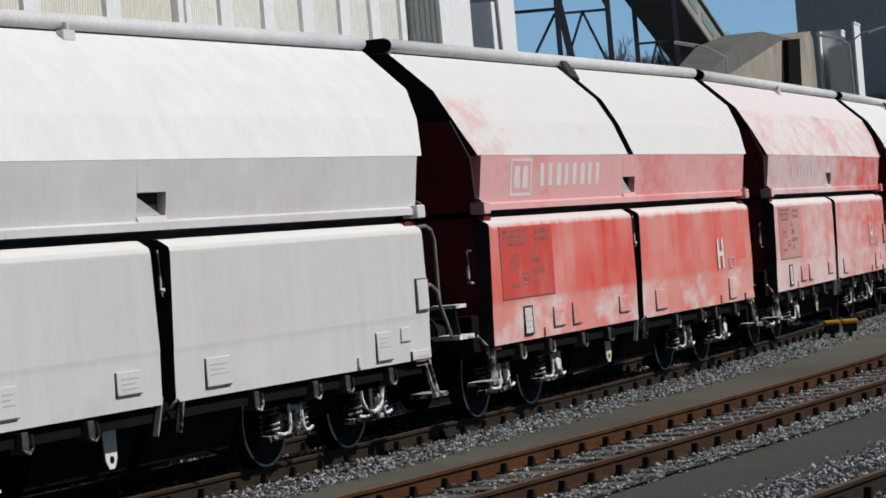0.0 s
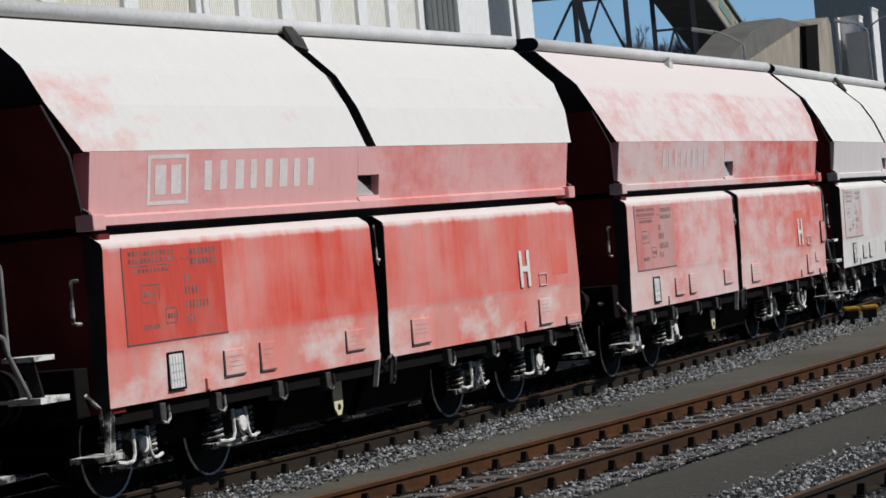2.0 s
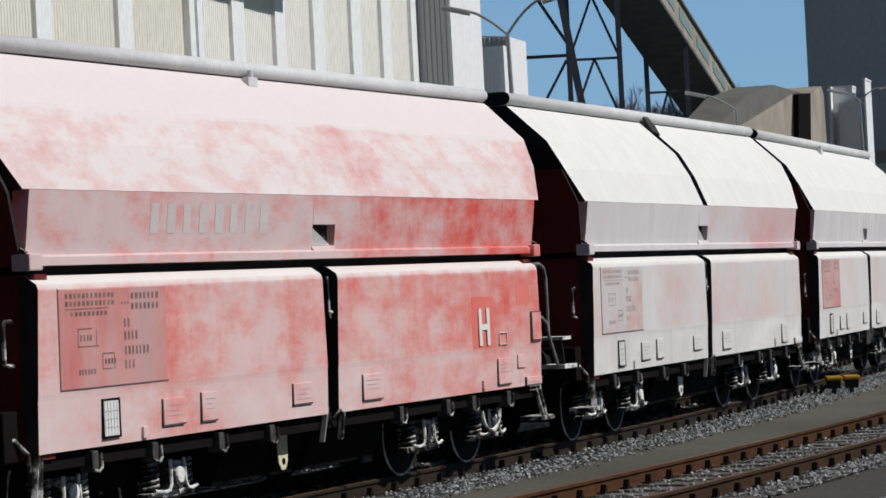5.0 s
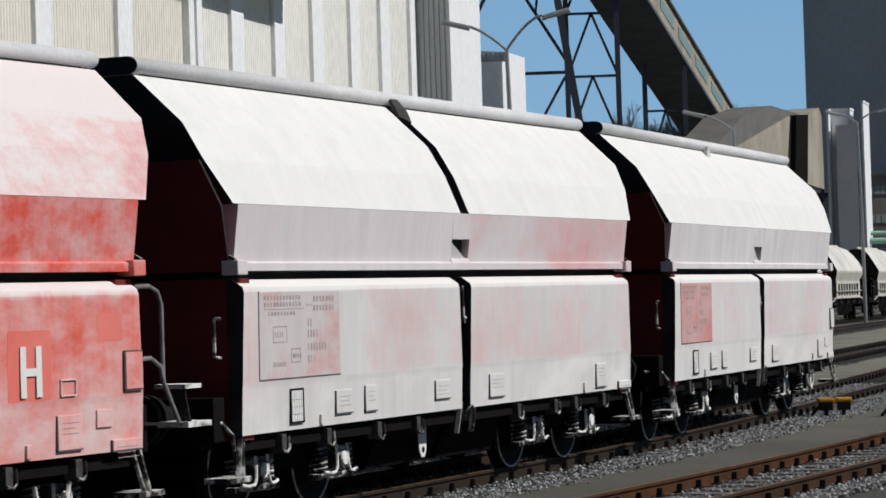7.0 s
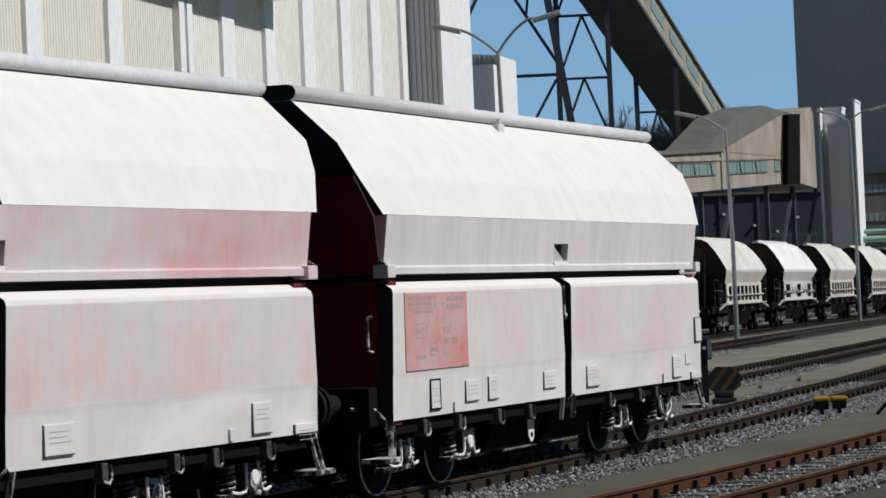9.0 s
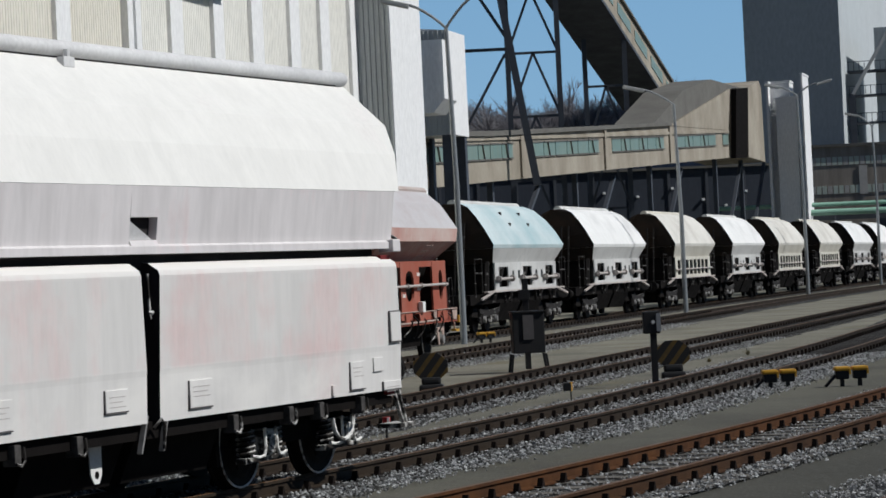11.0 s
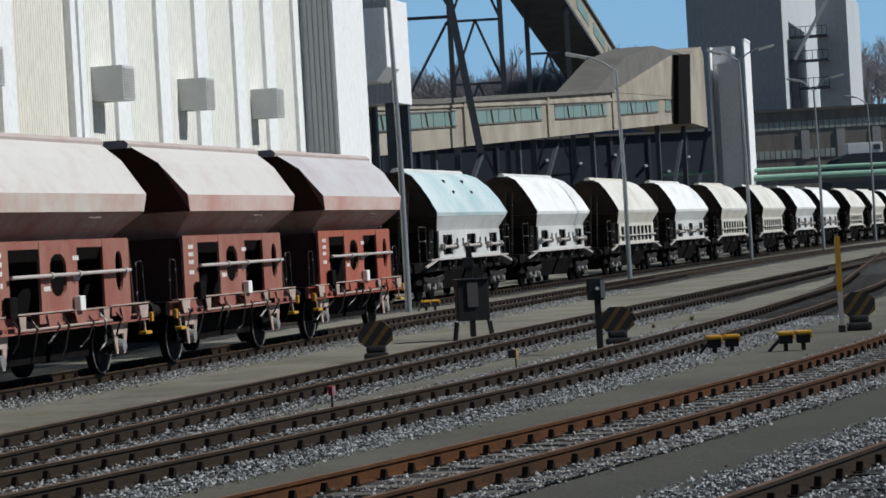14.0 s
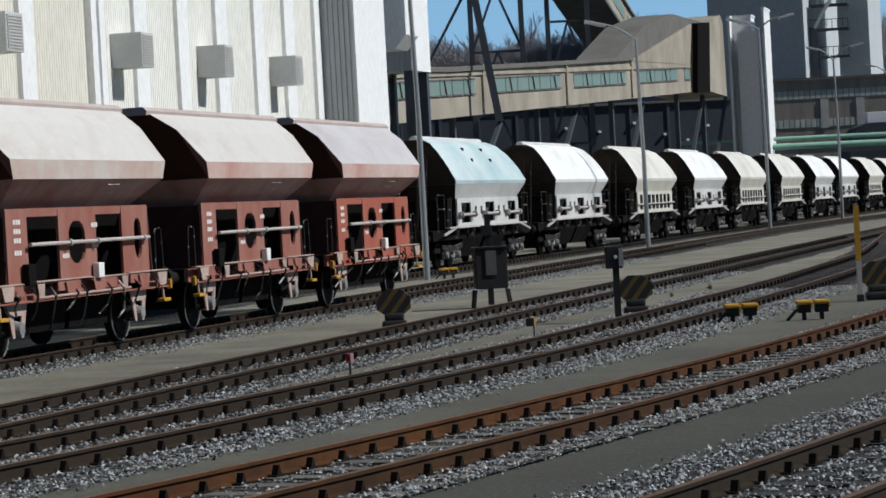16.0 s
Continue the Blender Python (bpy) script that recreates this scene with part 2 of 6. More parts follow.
def solid(name, bm, material, label, category, group="", kind="", m=None):
    ob = new(name, mesh_of(name, bm, material))
    if m is not None:
        ob.matrix_basis = m
    return tagged(ob, label, category, group, kind)


class Line:
    """A track's centre line: x as a polynomial of y between two y, straight outside; s is the length along it from s = 0 at y = zero."""

    def __init__(self, poly, lo, hi, zero, first=-60.0, last=420.0):
        poly = np.array(poly)
        ys = np.arange(first, last, 0.25)
        d = np.polyder(poly)
        xs = np.where(ys < lo, np.polyval(poly, lo) + np.polyval(d, lo) * (ys - lo), np.where(ys > hi, np.polyval(poly, hi) + np.polyval(d, hi) * (ys - hi), np.polyval(poly, ys)))
        s = np.concatenate(([0], np.cumsum(np.hypot(np.diff(xs), np.diff(ys)))))
        self.xs, self.ys, self.s = xs, ys, s - np.interp(zero, ys, s)

    def at(self, s, off=0.0):
        """Place and heading (the angle from +x) at s; off to the right of the way."""
        x, y = np.interp(s, self.s, self.xs), np.interp(s, self.s, self.ys)
        x2, y2 = np.interp(s + 0.5, self.s, self.xs), np.interp(s + 0.5, self.s, self.ys)
        a = math.atan2(y2 - y, x2 - x)
        return x + off * math.sin(a), y - off * math.cos(a), a

    def carriage(self, s, half=3.9):
        """The pose of a vehicle whose middle is at s."""
        x0, y0, _ = self.at(s - half)
        x1, y1, _ = self.at(s + half)
        return Matrix.Translation(((x0 + x1) / 2, (y0 + y1) / 2, 0)) @ Matrix.Rotation(math.atan2(y1 - y0, x1 - x0), 4, "Z")

    def aside(self, off):
        """A line beside this one, at off to the right."""
        other = copy_line(self)
        a = np.unwrap(np.arctan2(np.gradient(self.ys), np.gradient(self.xs)))
        other.xs, other.ys = self.xs + off * np.sin(a), self.ys - off * np.cos(a)
        return other


def copy_line(line):
    made = Line([0.0, 0.0], 0, 1, 0)
    made.xs, made.ys, made.s = line.xs, line.ys, line.s
    return made

# ---- ground and tracks ----
T1 = Line([-0.00301855, 0.602261, -13.4166], 8, 50, 23)
T0 = T1.aside(4.65)
T2 = Line([-2.48616e-07, 5.53949e-05, -0.00577012, 0.609394, -17.0324], -4, 92, 36.943)
T3 = Line([-2.0658e-07, 3.25931e-05, 0.254432, -13.3656], 30, 150, 34)
T4 = Line([2.21659e-06, -0.000623622, 0.290465, -20.2522], 44, 215, 44)
T5 = Line([8.23866e-05, 0.229734, -24.50], 60, 260, 100)
GAUGE = 0.7275
T2.xs = T2.xs - np.interp(T2.s, (0.5, 2.0, 3.5, 5.0, 6.5, 8.0, 18.0, 40.0), (0.0, 0.008, 0.032, 0.073, 0.129, 0.193, 0.62, 1.3))
T2.s = np.concatenate(([0], np.cumsum(np.hypot(np.diff(T2.xs), np.diff(T2.ys)))))
T2.s = T2.s - np.interp(36.943, T2.ys, T2.s)


def yard_ground():
    bm = bmesh.new()
    xs = [-900, -300, -120, -60, -30, -15, 0, 15, 30, 60, 120, 300, 900]
    ys = [-300, -100, -40, 0, 20, 40, 60, 90, 140, 220, 400, 900, 2200]
    grid = [[bm.verts.new((x, y, -0.19)) for y in ys] for x in xs]
    for i in range(len(xs) - 1):
        for j in range(len(ys) - 1):
            bm.faces.new((grid[i][j], grid[i + 1][j], grid[i + 1][j + 1], grid[i][j + 1]))
    solid("ground", bm, M_GROUND, "grey-brown compacted grit of a railway yard", "ground", kind="structure")


RAIL_OUTLINE = ((-0.036, 0.0), (0.036, 0.0), (0.036, -0.03), (0.01, -0.045), (0.01, -0.13), (0.07, -0.145), (0.07, -0.16), (-0.07, -0.16), (-0.07, -0.145), (-0.01, -0.13), (-0.01, -0.045), (-0.036, -0.03))


def rail_mesh(line, off, s0, s1, material):
    bm = bmesh.new()
    rings = []
    s = s0
    while s < s1:
        x, y, a = line.at(s, off)
        c, d = math.cos(a), math.sin(a)
        rings.append([bm.verts.new((x + q * d, y - q * c, z)) for q, z in RAIL_OUTLINE])
        s += 1.5
    k = len(RAIL_OUTLINE)
    for a, b in zip(rings, rings[1:]):
        for i in range(k):
            j = (i + 1) % k
            f = bm.faces.new((a[i], a[j], b[j], b[i]))
            f.material_index = 1 if i == 0 else 0
    me = mesh_of("rail", bm, material)
    me.materials.append(M_RUN)
    return me


def sleeper_mesh(wood):
    bm = bmesh.new()
    bm_box(bm, -0.12, 0.12, -1.25, 1.25, -0.28, -0.155, bevel=0.02)
    for side in (-GAUGE, GAUGE):
        bm_box(bm, -0.08, 0.08, side - 0.15, side + 0.15, -0.16, -0.14)
        for q in (-0.11, 0.11):
            vs = bm_box(bm, -0.045, 0.045, side + q - 0.03, side + q + 0.03, -0.15, -0.055)
            for v in vs:
                if v.co.z > -0.1:
                    v.co.x *= 0.15
    me = mesh_of("sleeper", bm, wood)
    me.materials.append(M_CHAIR)
    for p in me.polygons:
        if p.center.z > -0.153:
            p.material_index = 1
    return me


SLEEPER, SLEEPER_DARK = sleeper_mesh(M_SLEEPER), sleeper_mesh(M_SLEEPER_DARK)


def ballast_bed(line, half, s0, s1, seed):
    rnd = random.Random(seed)
    bm = bmesh.new()
    rows = []
    s = s0
    while s <= s1:
        row = []
        for k, q in enumerate((-half - 0.35, -half, -1.3, -0.6, 0.0, 0.6, 1.3, half, half + 0.35)):
            x, y, _ = line.at(s, q + (rnd.uniform(-0.12, 0.12) if k in (0, 1, 7, 8) else 0))
            row.append(bm.verts.new((x, y, -0.24 if k in (0, 8) else -0.172 + rnd.uniform(-0.012, 0.012))))
        rows.append(row)
        s += 0.8 if s < 60 else 3.0
    for a, b in zip(rows, rows[1:]):
        for i in range(8):
            bm.faces.new((a[i], a[i + 1], b[i + 1], b[i]))
    return mesh_of("ballast", bm, M_DARK_BALLAST if line is T0 else M_BALLAST)


def railway_track(n, line, s0, s1, rail, half, label, near=(-20, 60)):
    track = thing("railway_track", Matrix.Identity(4), label, "railway track", "tracks of the yard", "structure")
    for off in (-GAUGE, GAUGE):
        part("rail", rail_mesh(line, off, s0, s1, M_RAIL_MID if line is T1 and off > 0 else rail), None, track)
    tagged(part("ballast_bed", ballast_bed(line, half, s0, s1, n), None, track), kind="stuff")
    s = near[0]
    while s < near[1]:
        x, y, a = line.at(s)
        ob = new("sleeper", SLEEPER if line is T1 else SLEEPER_DARK)
        ob.parent = track
        ob.matrix_basis = Matrix.Translation((x, y, 0)) @ Matrix.Rotation(a, 4, "Z")
        s += 0.62
    return track


yard_ground()
railway_track(0, T0, -25, 60, M_RAIL_DARK, 1.9, "dark rusty railway track in grey ballast", (-25, 40))
railway_track(1, T1, -30, 120, M_RAIL, 1.12, "bright orange-rusted railway track on timber sleepers in ballast", (-15, 70))
railway_track(2, T2, -75, 130, M_RAIL_DARK, 1.4, "brown railway track under the moving train", (-45, 70))
railway_track(3, T3, -8, 180, M_RAIL_DARK, 1.35, "dark brown curved railway track in ballast", (-8, 90))
railway_track(4, T4, -25, 240, M_RAIL_DARK, 1.5, "dark railway track beneath the brown hopper wagons", (-8, 80))
railway_track(5, T5, -60, 260, M_RAIL_DARK, 1.6, "distant railway track beneath the white hopper wagons", (-20, 90))


def gravel():
    """Loose ballast stones along the near tracks, one mesh."""
    rnd = np.random.RandomState(4)
    base = np.array(((1, 0, 0), (-1, 0, 0), (0, 1, 0), (0, -1, 0), (0, 0, 1), (0, 0, -1)), float)
    tris = np.array(((0, 2, 4), (2, 1, 4), (1, 3, 4), (3, 0, 4), (2, 0, 5), (1, 2, 5), (3, 1, 5), (0, 3, 5)))
    spots = []
    for line, half, lo, hi, count in ((T1, 1.28, -8, 32, 50000), (T2, 1.75, -22, 26, 52000), (T0, 2.0, -8, 14, 26000), (T3, 1.55, -8, 45, 26000), (T4, 2.1, -2, 60, 27000)):
        s, off = rnd.uniform(lo, hi, count), rnd.uniform(-half, half, count) + rnd.normal(0, 0.09, count)
        first = {id(T1): -15, id(T2): -45, id(T0): -25, id(T3): -8, id(T4): -8}[id(line)]
        bare = (np.abs((s - first + 0.31) % 0.62 - 0.31) < 0.125) & (np.abs(off) < 1.22) & (rnd.uniform(0, 1, count) < (0.93 if line is T1 else 0.6))
        inner = (np.abs(off) < 0.66) & (rnd.uniform(0, 1, count) < (0.72 if line is T1 else 0.25))
        keep = (np.abs(np.abs(off) - GAUGE) > 0.1) & ~bare & ~inner
        for a, b in zip(s[keep], off[keep]):
            x, y, _ = line.at(a, b)
            spots.append((x, y, -0.165 + rnd.uniform(-0.01, 0.03)))
    spots = np.array(spots)
    n = len(spots)
    size = rnd.uniform(0.010, 0.026, (n, 1, 1))
    v = base[None] * (1 + rnd.uniform(-0.45, 0.35, (n, 6, 3))) * size
    v = v + rnd.uniform(-0.35, 0.35, (n, 6, 3)) * size
    turn = rnd.uniform(0, 6.28, n)
    c, d = np.cos(turn)[:, None], np.sin(turn)[:, None]
    v = np.stack((v[..., 0] * c - v[..., 1] * d, v[..., 0] * d + v[..., 1] * c, v[..., 2] * 0.8), -1) + spots[:, None, :]
    f = tris[None] + 6 * np.arange(n)[:, None, None]
    me = bpy.data.meshes.new("gravel")
    me.from_pydata(v.reshape(-1, 3), [], f.reshape(-1, 3))
    me.materials.append(M_STONE)
    tagged(new("gravel", me), "loose pale grey ballast stones between the rails", "gravel", kind="stuff")


def stone_material():
    m, nt, b = nodes_of("ballast_stone")
    geo = nt.nodes.new("ShaderNodeNewGeometry")
    r = geo.outputs["Random Per Island"]
    col = mix(nt, ramp(nt, r, 0.0, 1.0, 0.0, 1.0), (0.02, 0.02, 0.021), (0.56, 0.575, 0.58))
    col = mix(nt, ramp(nt, grain(nt, 60.0), 0.35, 0.7, 0, 0.5), col, (0.13, 0.125, 0.11))
    nt.links.new(col, b.inputs["Base Color"])
    b.inputs["Roughness"].default_value = 0.9
    return m


M_STONE = stone_material()
gravel()

# ---- the moving train ----
PITCH = 12.5766
HALF = 5.425         # half a wagon body


def travel(t):
    """Where the second wagon's front edge is along the track."""
    return 0.000838407 * t ** 3 - 0.0297479 * t ** 2 - 4.260016 * t - 6.315946 - 0.0062 * max(0.0, t - 7.0) ** 2


UPPER = ((1.395, 2.40), (1.40, 2.48), (1.465, 3.03), (1.29, 3.45), (1.08, 3.80), (0.58, 4.27))
OVER_A = (0.0, 0.0, -0.10, -0.34, -0.34, -0.36)   # the roof leans out over the ends,
OVER_B = (0.0, 0.0, -0.12, -0.45, -0.68, -0.70)   # further at the platform end


def door_outline(side):
    """Cross-section of a side flap with its rolled top edge."""
    pts = [(1.30, 0.85), (1.435, 0.85), (1.451, 1.28), (1.457, 1.335), (1.47, 2.20), (1.455, 2.245), (1.35, 2.315), (1.28, 2.32)]
    return [(side * y, z) for y, z in pts]


def plate_frame(bm, x0, x1, z0, z1, y, side, w=0.018):
    for a, b, c, d in ((x0, x1, z0, z0 + w), (x0, x1, z1 - w, z1), (x0, x0 + w, z0, z1), (x1 - w, x1, z0, z1)):
        bm_box(bm, a, b, min(y, y + side * 0.012), max(y, y + side * 0.012), c, d)


def bogie_set(wagon, x):
    """One wheelset with its axle boxes and springs at x; returns the turning wheelset."""
    bm = bmesh.new()
    bm_rod(bm, (0, -1.0, 0), (0, 1.0, 0), 0.075, 10)
    for s in (-1, 1):
        bm_rod(bm, (0, s * 0.69, 0), (0, s * 0.81, 0), 0.45, 28)
        bm_rod(bm, (0, s * 0.66, 0), (0, s * 0.69, 0), 0.48, 28)
        bm_rod(bm, (0, s * 0.81, 0), (0, s * 0.83, 0), 0.36, 20, 0.30)
        bm_rod(bm, (0, s * 0.81, 0), (0, s * 0.90, 0), 0.12, 12)
        for k in range(5):
            a = k * 2 * math.pi / 5
            bm_rod(bm, (0.24 * math.cos(a), s * 0.82, 0.24 * math.sin(a)), (0.24 * math.cos(a), s * 0.845, 0.24 * math.sin(a)), 0.05, 6)
    wheels = part("wheelset", bm, M_WHEEL, wagon, "dark steel wheelset with worn bright treads")
    wheels.location = (x, 0, 0.455)
    for s in (-1, 1):
        bm = bmesh.new()
        # pale ring stands for the sunlit arc along the wheel rim
        bm_tube(bm, [(0.447 * math.cos(k * 0.19635), s * 0.815, 0.447 * math.sin(k * 0.19635)) for k in range(33)], 0.011, 5)
        part("rim_edge", bm, M_BRIGHT, wheels, "thin wheel rim edge, pale like a sunlit arc")
    for s in (-1, 1):
        bm = bmesh.new()
        bm_box(bm, x - 0.13, x + 0.13, min(s * 0.95, s * 1.16), max(s * 0.95, s * 1.16), 0.33, 0.60, bevel=0.03)
        bm_rod(bm, (x, s * 1.16, 0.46), (x, s * 1.20, 0.46), 0.10, 12)
        bm_box(bm, x - 0.42, x + 0.42, min(s * 0.98, s * 1.10), max(s * 0.98, s * 1.10), 0.27, 0.33, bevel=0.01)
        part("axle_box", bm, M_DUSTY_METAL, wagon, "dust-patched axle box")
        bm = bmesh.new()
        bm_rod(bm, (x, s * 1.19, 0.47), (x, s * 1.215, 0.47), 0.085, 12, 0.07)
        part("axle_cap", bm, M_BRIGHT, wagon, "dust-whitened axle cap")
        for q in (-1, 1):
            bm = bmesh.new()
            bm_tube(bm, [(x + q * 0.12, s * 1.17, 0.62), (x + q * 0.13, s * 1.18, 0.40), (x + q * 0.17, s * 1.18, 0.34), (x + q * 0.26, s * 1.17, 0.33), (x + q * 0.38, s * 1.15, 0.35)], 0.017, 6)
            part("keep_bar", bm, M_BRIGHT, wagon, "whitened bent keep bar")
        for q in (-0.3, 0.3):
            bm = bmesh.new()
            bm_tube(bm, [(x + q + 0.09 * math.cos(k * 0.785), s * 1.04 + 0.09 * math.sin(k * 0.785), 0.345 + k * 0.0064) for k in range(41)], 0.018, 6)
            sp = part("spring", bm, M_DUSTY_METAL, wagon, "pale dusty coil spring")
            bm = bmesh.new()
            bm_rod(bm, (x + q, s * 1.04, 0.33), (x + q, s * 1.04, 0.64), 0.06, 8)
            part("spring_core", bm, M_DARK, sp)
    return wheels


def lettering(wagon, name, text, size, m, material, label):
    cu = bpy.data.curves.new(name, "FONT")
    cu.body, cu.size, cu.extrude, cu.resolution_u = text, size, 0.004, 3
    ob = new(name, cu)
    me = bpy.data.meshes.new_from_object(ob)
    bpy.data.objects.remove(ob)
    me.materials.append(material)
    ob = part(name, me, None, wagon, label)
    ob.matrix_basis = m
    return ob


FRAME = ((-4.47, -4.42, 2.55, 2.99), (-3.80, -3.75, 2.55, 2.99), (-4.42, -3.80, 2.55, 2.585), (-4.42, -3.80, 2.955, 2.99))


def hopper_wagon(label, low, high, roof, sign, slit, mark, logo, seed):
    """A four-axle self-discharging wagon; x runs along the track, the platform end at +x, z = 0 on the rails."""
    rnd = random.Random(seed)
    w = thing("hopper_wagon", Matrix.Identity(4), label, "freight wagon", "wagons of the moving train")
    # underframe and inner hopper
    bm = bmesh.new()
    bm_box(bm, -HALF - 0.1, HALF + 0.1, -1.05, 1.05, 0.72, 0.98)
    part("underframe", bm, M_DARK, w, "black grimy underframe")
    for s in (-1, 1):
        bm = bmesh.new()
        bm_box(bm, -HALF + 0.1, HALF - 0.1, min(s * 1.28, s * 1.36), max(s * 1.28, s * 1.36), 0.70, 0.86)
        part("sole_bar", bm, M_DARK, w, "black sole bar")
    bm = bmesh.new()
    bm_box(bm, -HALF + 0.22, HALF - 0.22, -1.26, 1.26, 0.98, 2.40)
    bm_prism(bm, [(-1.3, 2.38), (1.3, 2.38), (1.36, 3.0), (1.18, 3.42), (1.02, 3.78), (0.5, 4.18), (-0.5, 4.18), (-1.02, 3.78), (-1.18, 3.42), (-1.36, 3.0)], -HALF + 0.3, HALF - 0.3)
    part("hopper", bm, M_ROOF_END, w, "inner hopper wall, darkened to stand for shade")
    # upper bin and roof
    halves = ((-HALF, -0.12, 1, 0), (0.12, HALF, 0, 1)) if slit else ((-HALF, HALF, 1, 1),)
    for x0, x1, a, b in halves:
        bm = bmesh.new()
        ys = [(-y, z) for y, z in UPPER[2:]] + [(y, z) for y, z in reversed(UPPER[2:])]
        ia, ib = (list(o[2:]) + list(reversed(o[2:])) for o in (OVER_A, OVER_B))
        bm_prism(bm, ys, [x0 + (i if a else 0) for i in ia], [x1 - (i if b else 0) for i in ib])
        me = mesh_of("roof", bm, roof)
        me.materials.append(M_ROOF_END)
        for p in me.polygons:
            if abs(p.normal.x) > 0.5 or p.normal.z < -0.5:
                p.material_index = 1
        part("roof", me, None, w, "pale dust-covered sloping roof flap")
    for s in (-1, 1):
        bm = bmesh.new()
        o = [(s * y, z) for y, z in ((1.25, 2.40), (1.43, 2.40), (1.43, 2.47), (1.395, 2.49), (1.465, 3.027), (1.30, 3.027))]
        bm_prism(bm, o, -HALF, -0.30)
        bm_prism(bm, o, 0.20, HALF)
        bm_prism(bm, [(s * 1.25, 2.40), (s * 1.43, 2.40), (s * 1.43, 2.47), (s * 1.40, 2.53), (s * 1.25, 2.53)], -0.30, 0.20)
        bm_prism(bm, [(s * 1.25, 2.74), (s * 1.432, 2.74), (s * 1.465, 3.027), (s * 1.25, 3.027)], -0.30, 0.20)
        part("bin_side", bm, high, w)
        bm = bmesh.new()
        bm_slab(bm, [(-0.30, s * 1.425, 2.70), (0.19, s * 1.36, 2.535), (-0.30, s * 1.36, 2.535)], (0, -s * 0.02, 0))
        part("chute_flap", bm, M_RIDGE, w, "small slanting chute flap with settled dust")
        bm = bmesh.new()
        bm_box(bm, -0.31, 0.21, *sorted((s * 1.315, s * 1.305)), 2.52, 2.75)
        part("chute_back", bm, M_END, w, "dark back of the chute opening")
        for x in (-HALF - 0.07, HALF - 0.13):
            bm = bmesh.new()
            bm_box(bm, x, x + 0.2, min(s * 1.30, s * 1.48), max(s * 1.30, s * 1.48), 2.36, 2.50, bevel=0.015)
            part("corner_bracket", bm, high, w)
            bm = bmesh.new()
            bm_bar(bm, (x + (0.02 if x < 0 else 0.18), s * 1.44, 2.50), (x + (0.02 if x < 0 else 0.18), s * 1.16, 2.66), 0.03, 0.03)
            part("stay", bm, M_DUSTY_METAL, w)
    # ridge
    bm = bmesh.new()
    edge = [(0.52 + 0.11 * math.cos(a), 4.365 + 0.085 * math.sin(a)) for a in (radians(-100 + k * 19) for k in range(11))]
    o = [(-y, z) for y, z in edge] + [(y, z) for y, z in reversed(edge)]
    bm_prism(bm, o, -HALF - 0.36, HALF + 0.70)
    me = mesh_of("ridge_cover", bm, M_RIDGE)
    me.materials.append(M_ROOF_END)
    for p in me.polygons:
        if abs(p.normal.x) > 0.5:
            p.material_index = 1
    for p in me.polygons:
        p.use_smooth = abs(p.normal.x) < 0.5
    part("ridge_cover", me, None, w, "grey-white rounded ridge cover")
    bm = bmesh.new()
    bm_box(bm, -HALF - 0.2, HALF + 0.5, -0.57, 0.57, 4.24, 4.30)
    part("ridge_gap", bm, M_ROOF_END, w, "dark gap beneath the ridge cover")
    if slit:
        for s in (-1, 1):
            bm = bmesh.new()
            bm_slab(bm, [(-0.13, s * 0.62, 4.33), (0.06, s * 0.62, 4.33), (0.10, s * 0.72, 4.19), (0.04, s * 0.80, 4.06), (-0.10, s * 0.72, 4.12)], (0, s * 0.03, 0.03))
            part("ridge_bracket", bm, M_CLAMP, w, "dark bracket under the ridge")
    else:
        for s in (-1, 1):
            bm = bmesh.new()
            bm_box(bm, -0.10, 0.10, min(s * 0.6, s * 0.68), max(s * 0.6, s * 0.68), 4.18, 4.28, bevel=0.01)
            bm_rod(bm, (0, s * 0.65, 4.27), (0, s * 0.65, 4.35), 0.03, 8)
            part("ridge_latch", bm, M_RIDGE, w)
    # ends
    for e in (-1, 1):
        bm = bmesh.new()
        lean = (0.02, 0.06, 0.30, 0.40) if e < 0 else (-0.08, -0.08, -0.08, -0.08)
        ys = ((1.36, 2.40), (1.37, 2.49), (1.44, 3.0), (1.27, 3.44))
        o = [(-y, z) for y, z in ys] + [(y, z) for y, z in reversed(ys)]
        out = [e * (HALF + q) for q in lean + lean[::-1]]
        bm_prism(bm, o, out, [q - e * 0.04 for q in out])
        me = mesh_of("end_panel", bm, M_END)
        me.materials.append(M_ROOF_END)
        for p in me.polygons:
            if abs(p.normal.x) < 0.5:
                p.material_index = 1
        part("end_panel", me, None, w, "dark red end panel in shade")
        bm = bmesh.new()
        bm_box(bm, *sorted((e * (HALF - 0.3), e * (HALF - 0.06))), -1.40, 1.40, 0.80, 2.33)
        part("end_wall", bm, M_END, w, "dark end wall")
        bm = bmesh.new()
        bm_box(bm, *sorted((e * (HALF + 0.08), e * (HALF + 0.30))), -1.30, 1.30, 0.80, 1.22, bevel=0.02)
        part("head_beam", bm, M_DARK, w, "dark head beam")
        for s in (-1, 1):
            bm = bmesh.new()
            bm_rod(bm, (e * (HALF + 0.3), s * 0.88, 1.05), (e * (PITCH / 2 - 0.08), s * 0.88, 1.05), 0.11, 14)
            bm_rod(bm, (e * (PITCH / 2 - 0.08), s * 0.88, 1.05), (e * (PITCH / 2 - 0.015), s * 0.88, 1.05), 0.23, 20)
            part("buffer", bm, M_WHEEL, w, "round steel buffer")
            bm = bmesh.new()
            bm_box(bm, *sorted((e * (HALF - 0.12), e * (HALF + 0.30))), min(s * 1.18, s * 1.46), max(s * 1.18, s * 1.46), 0.42, 0.47)
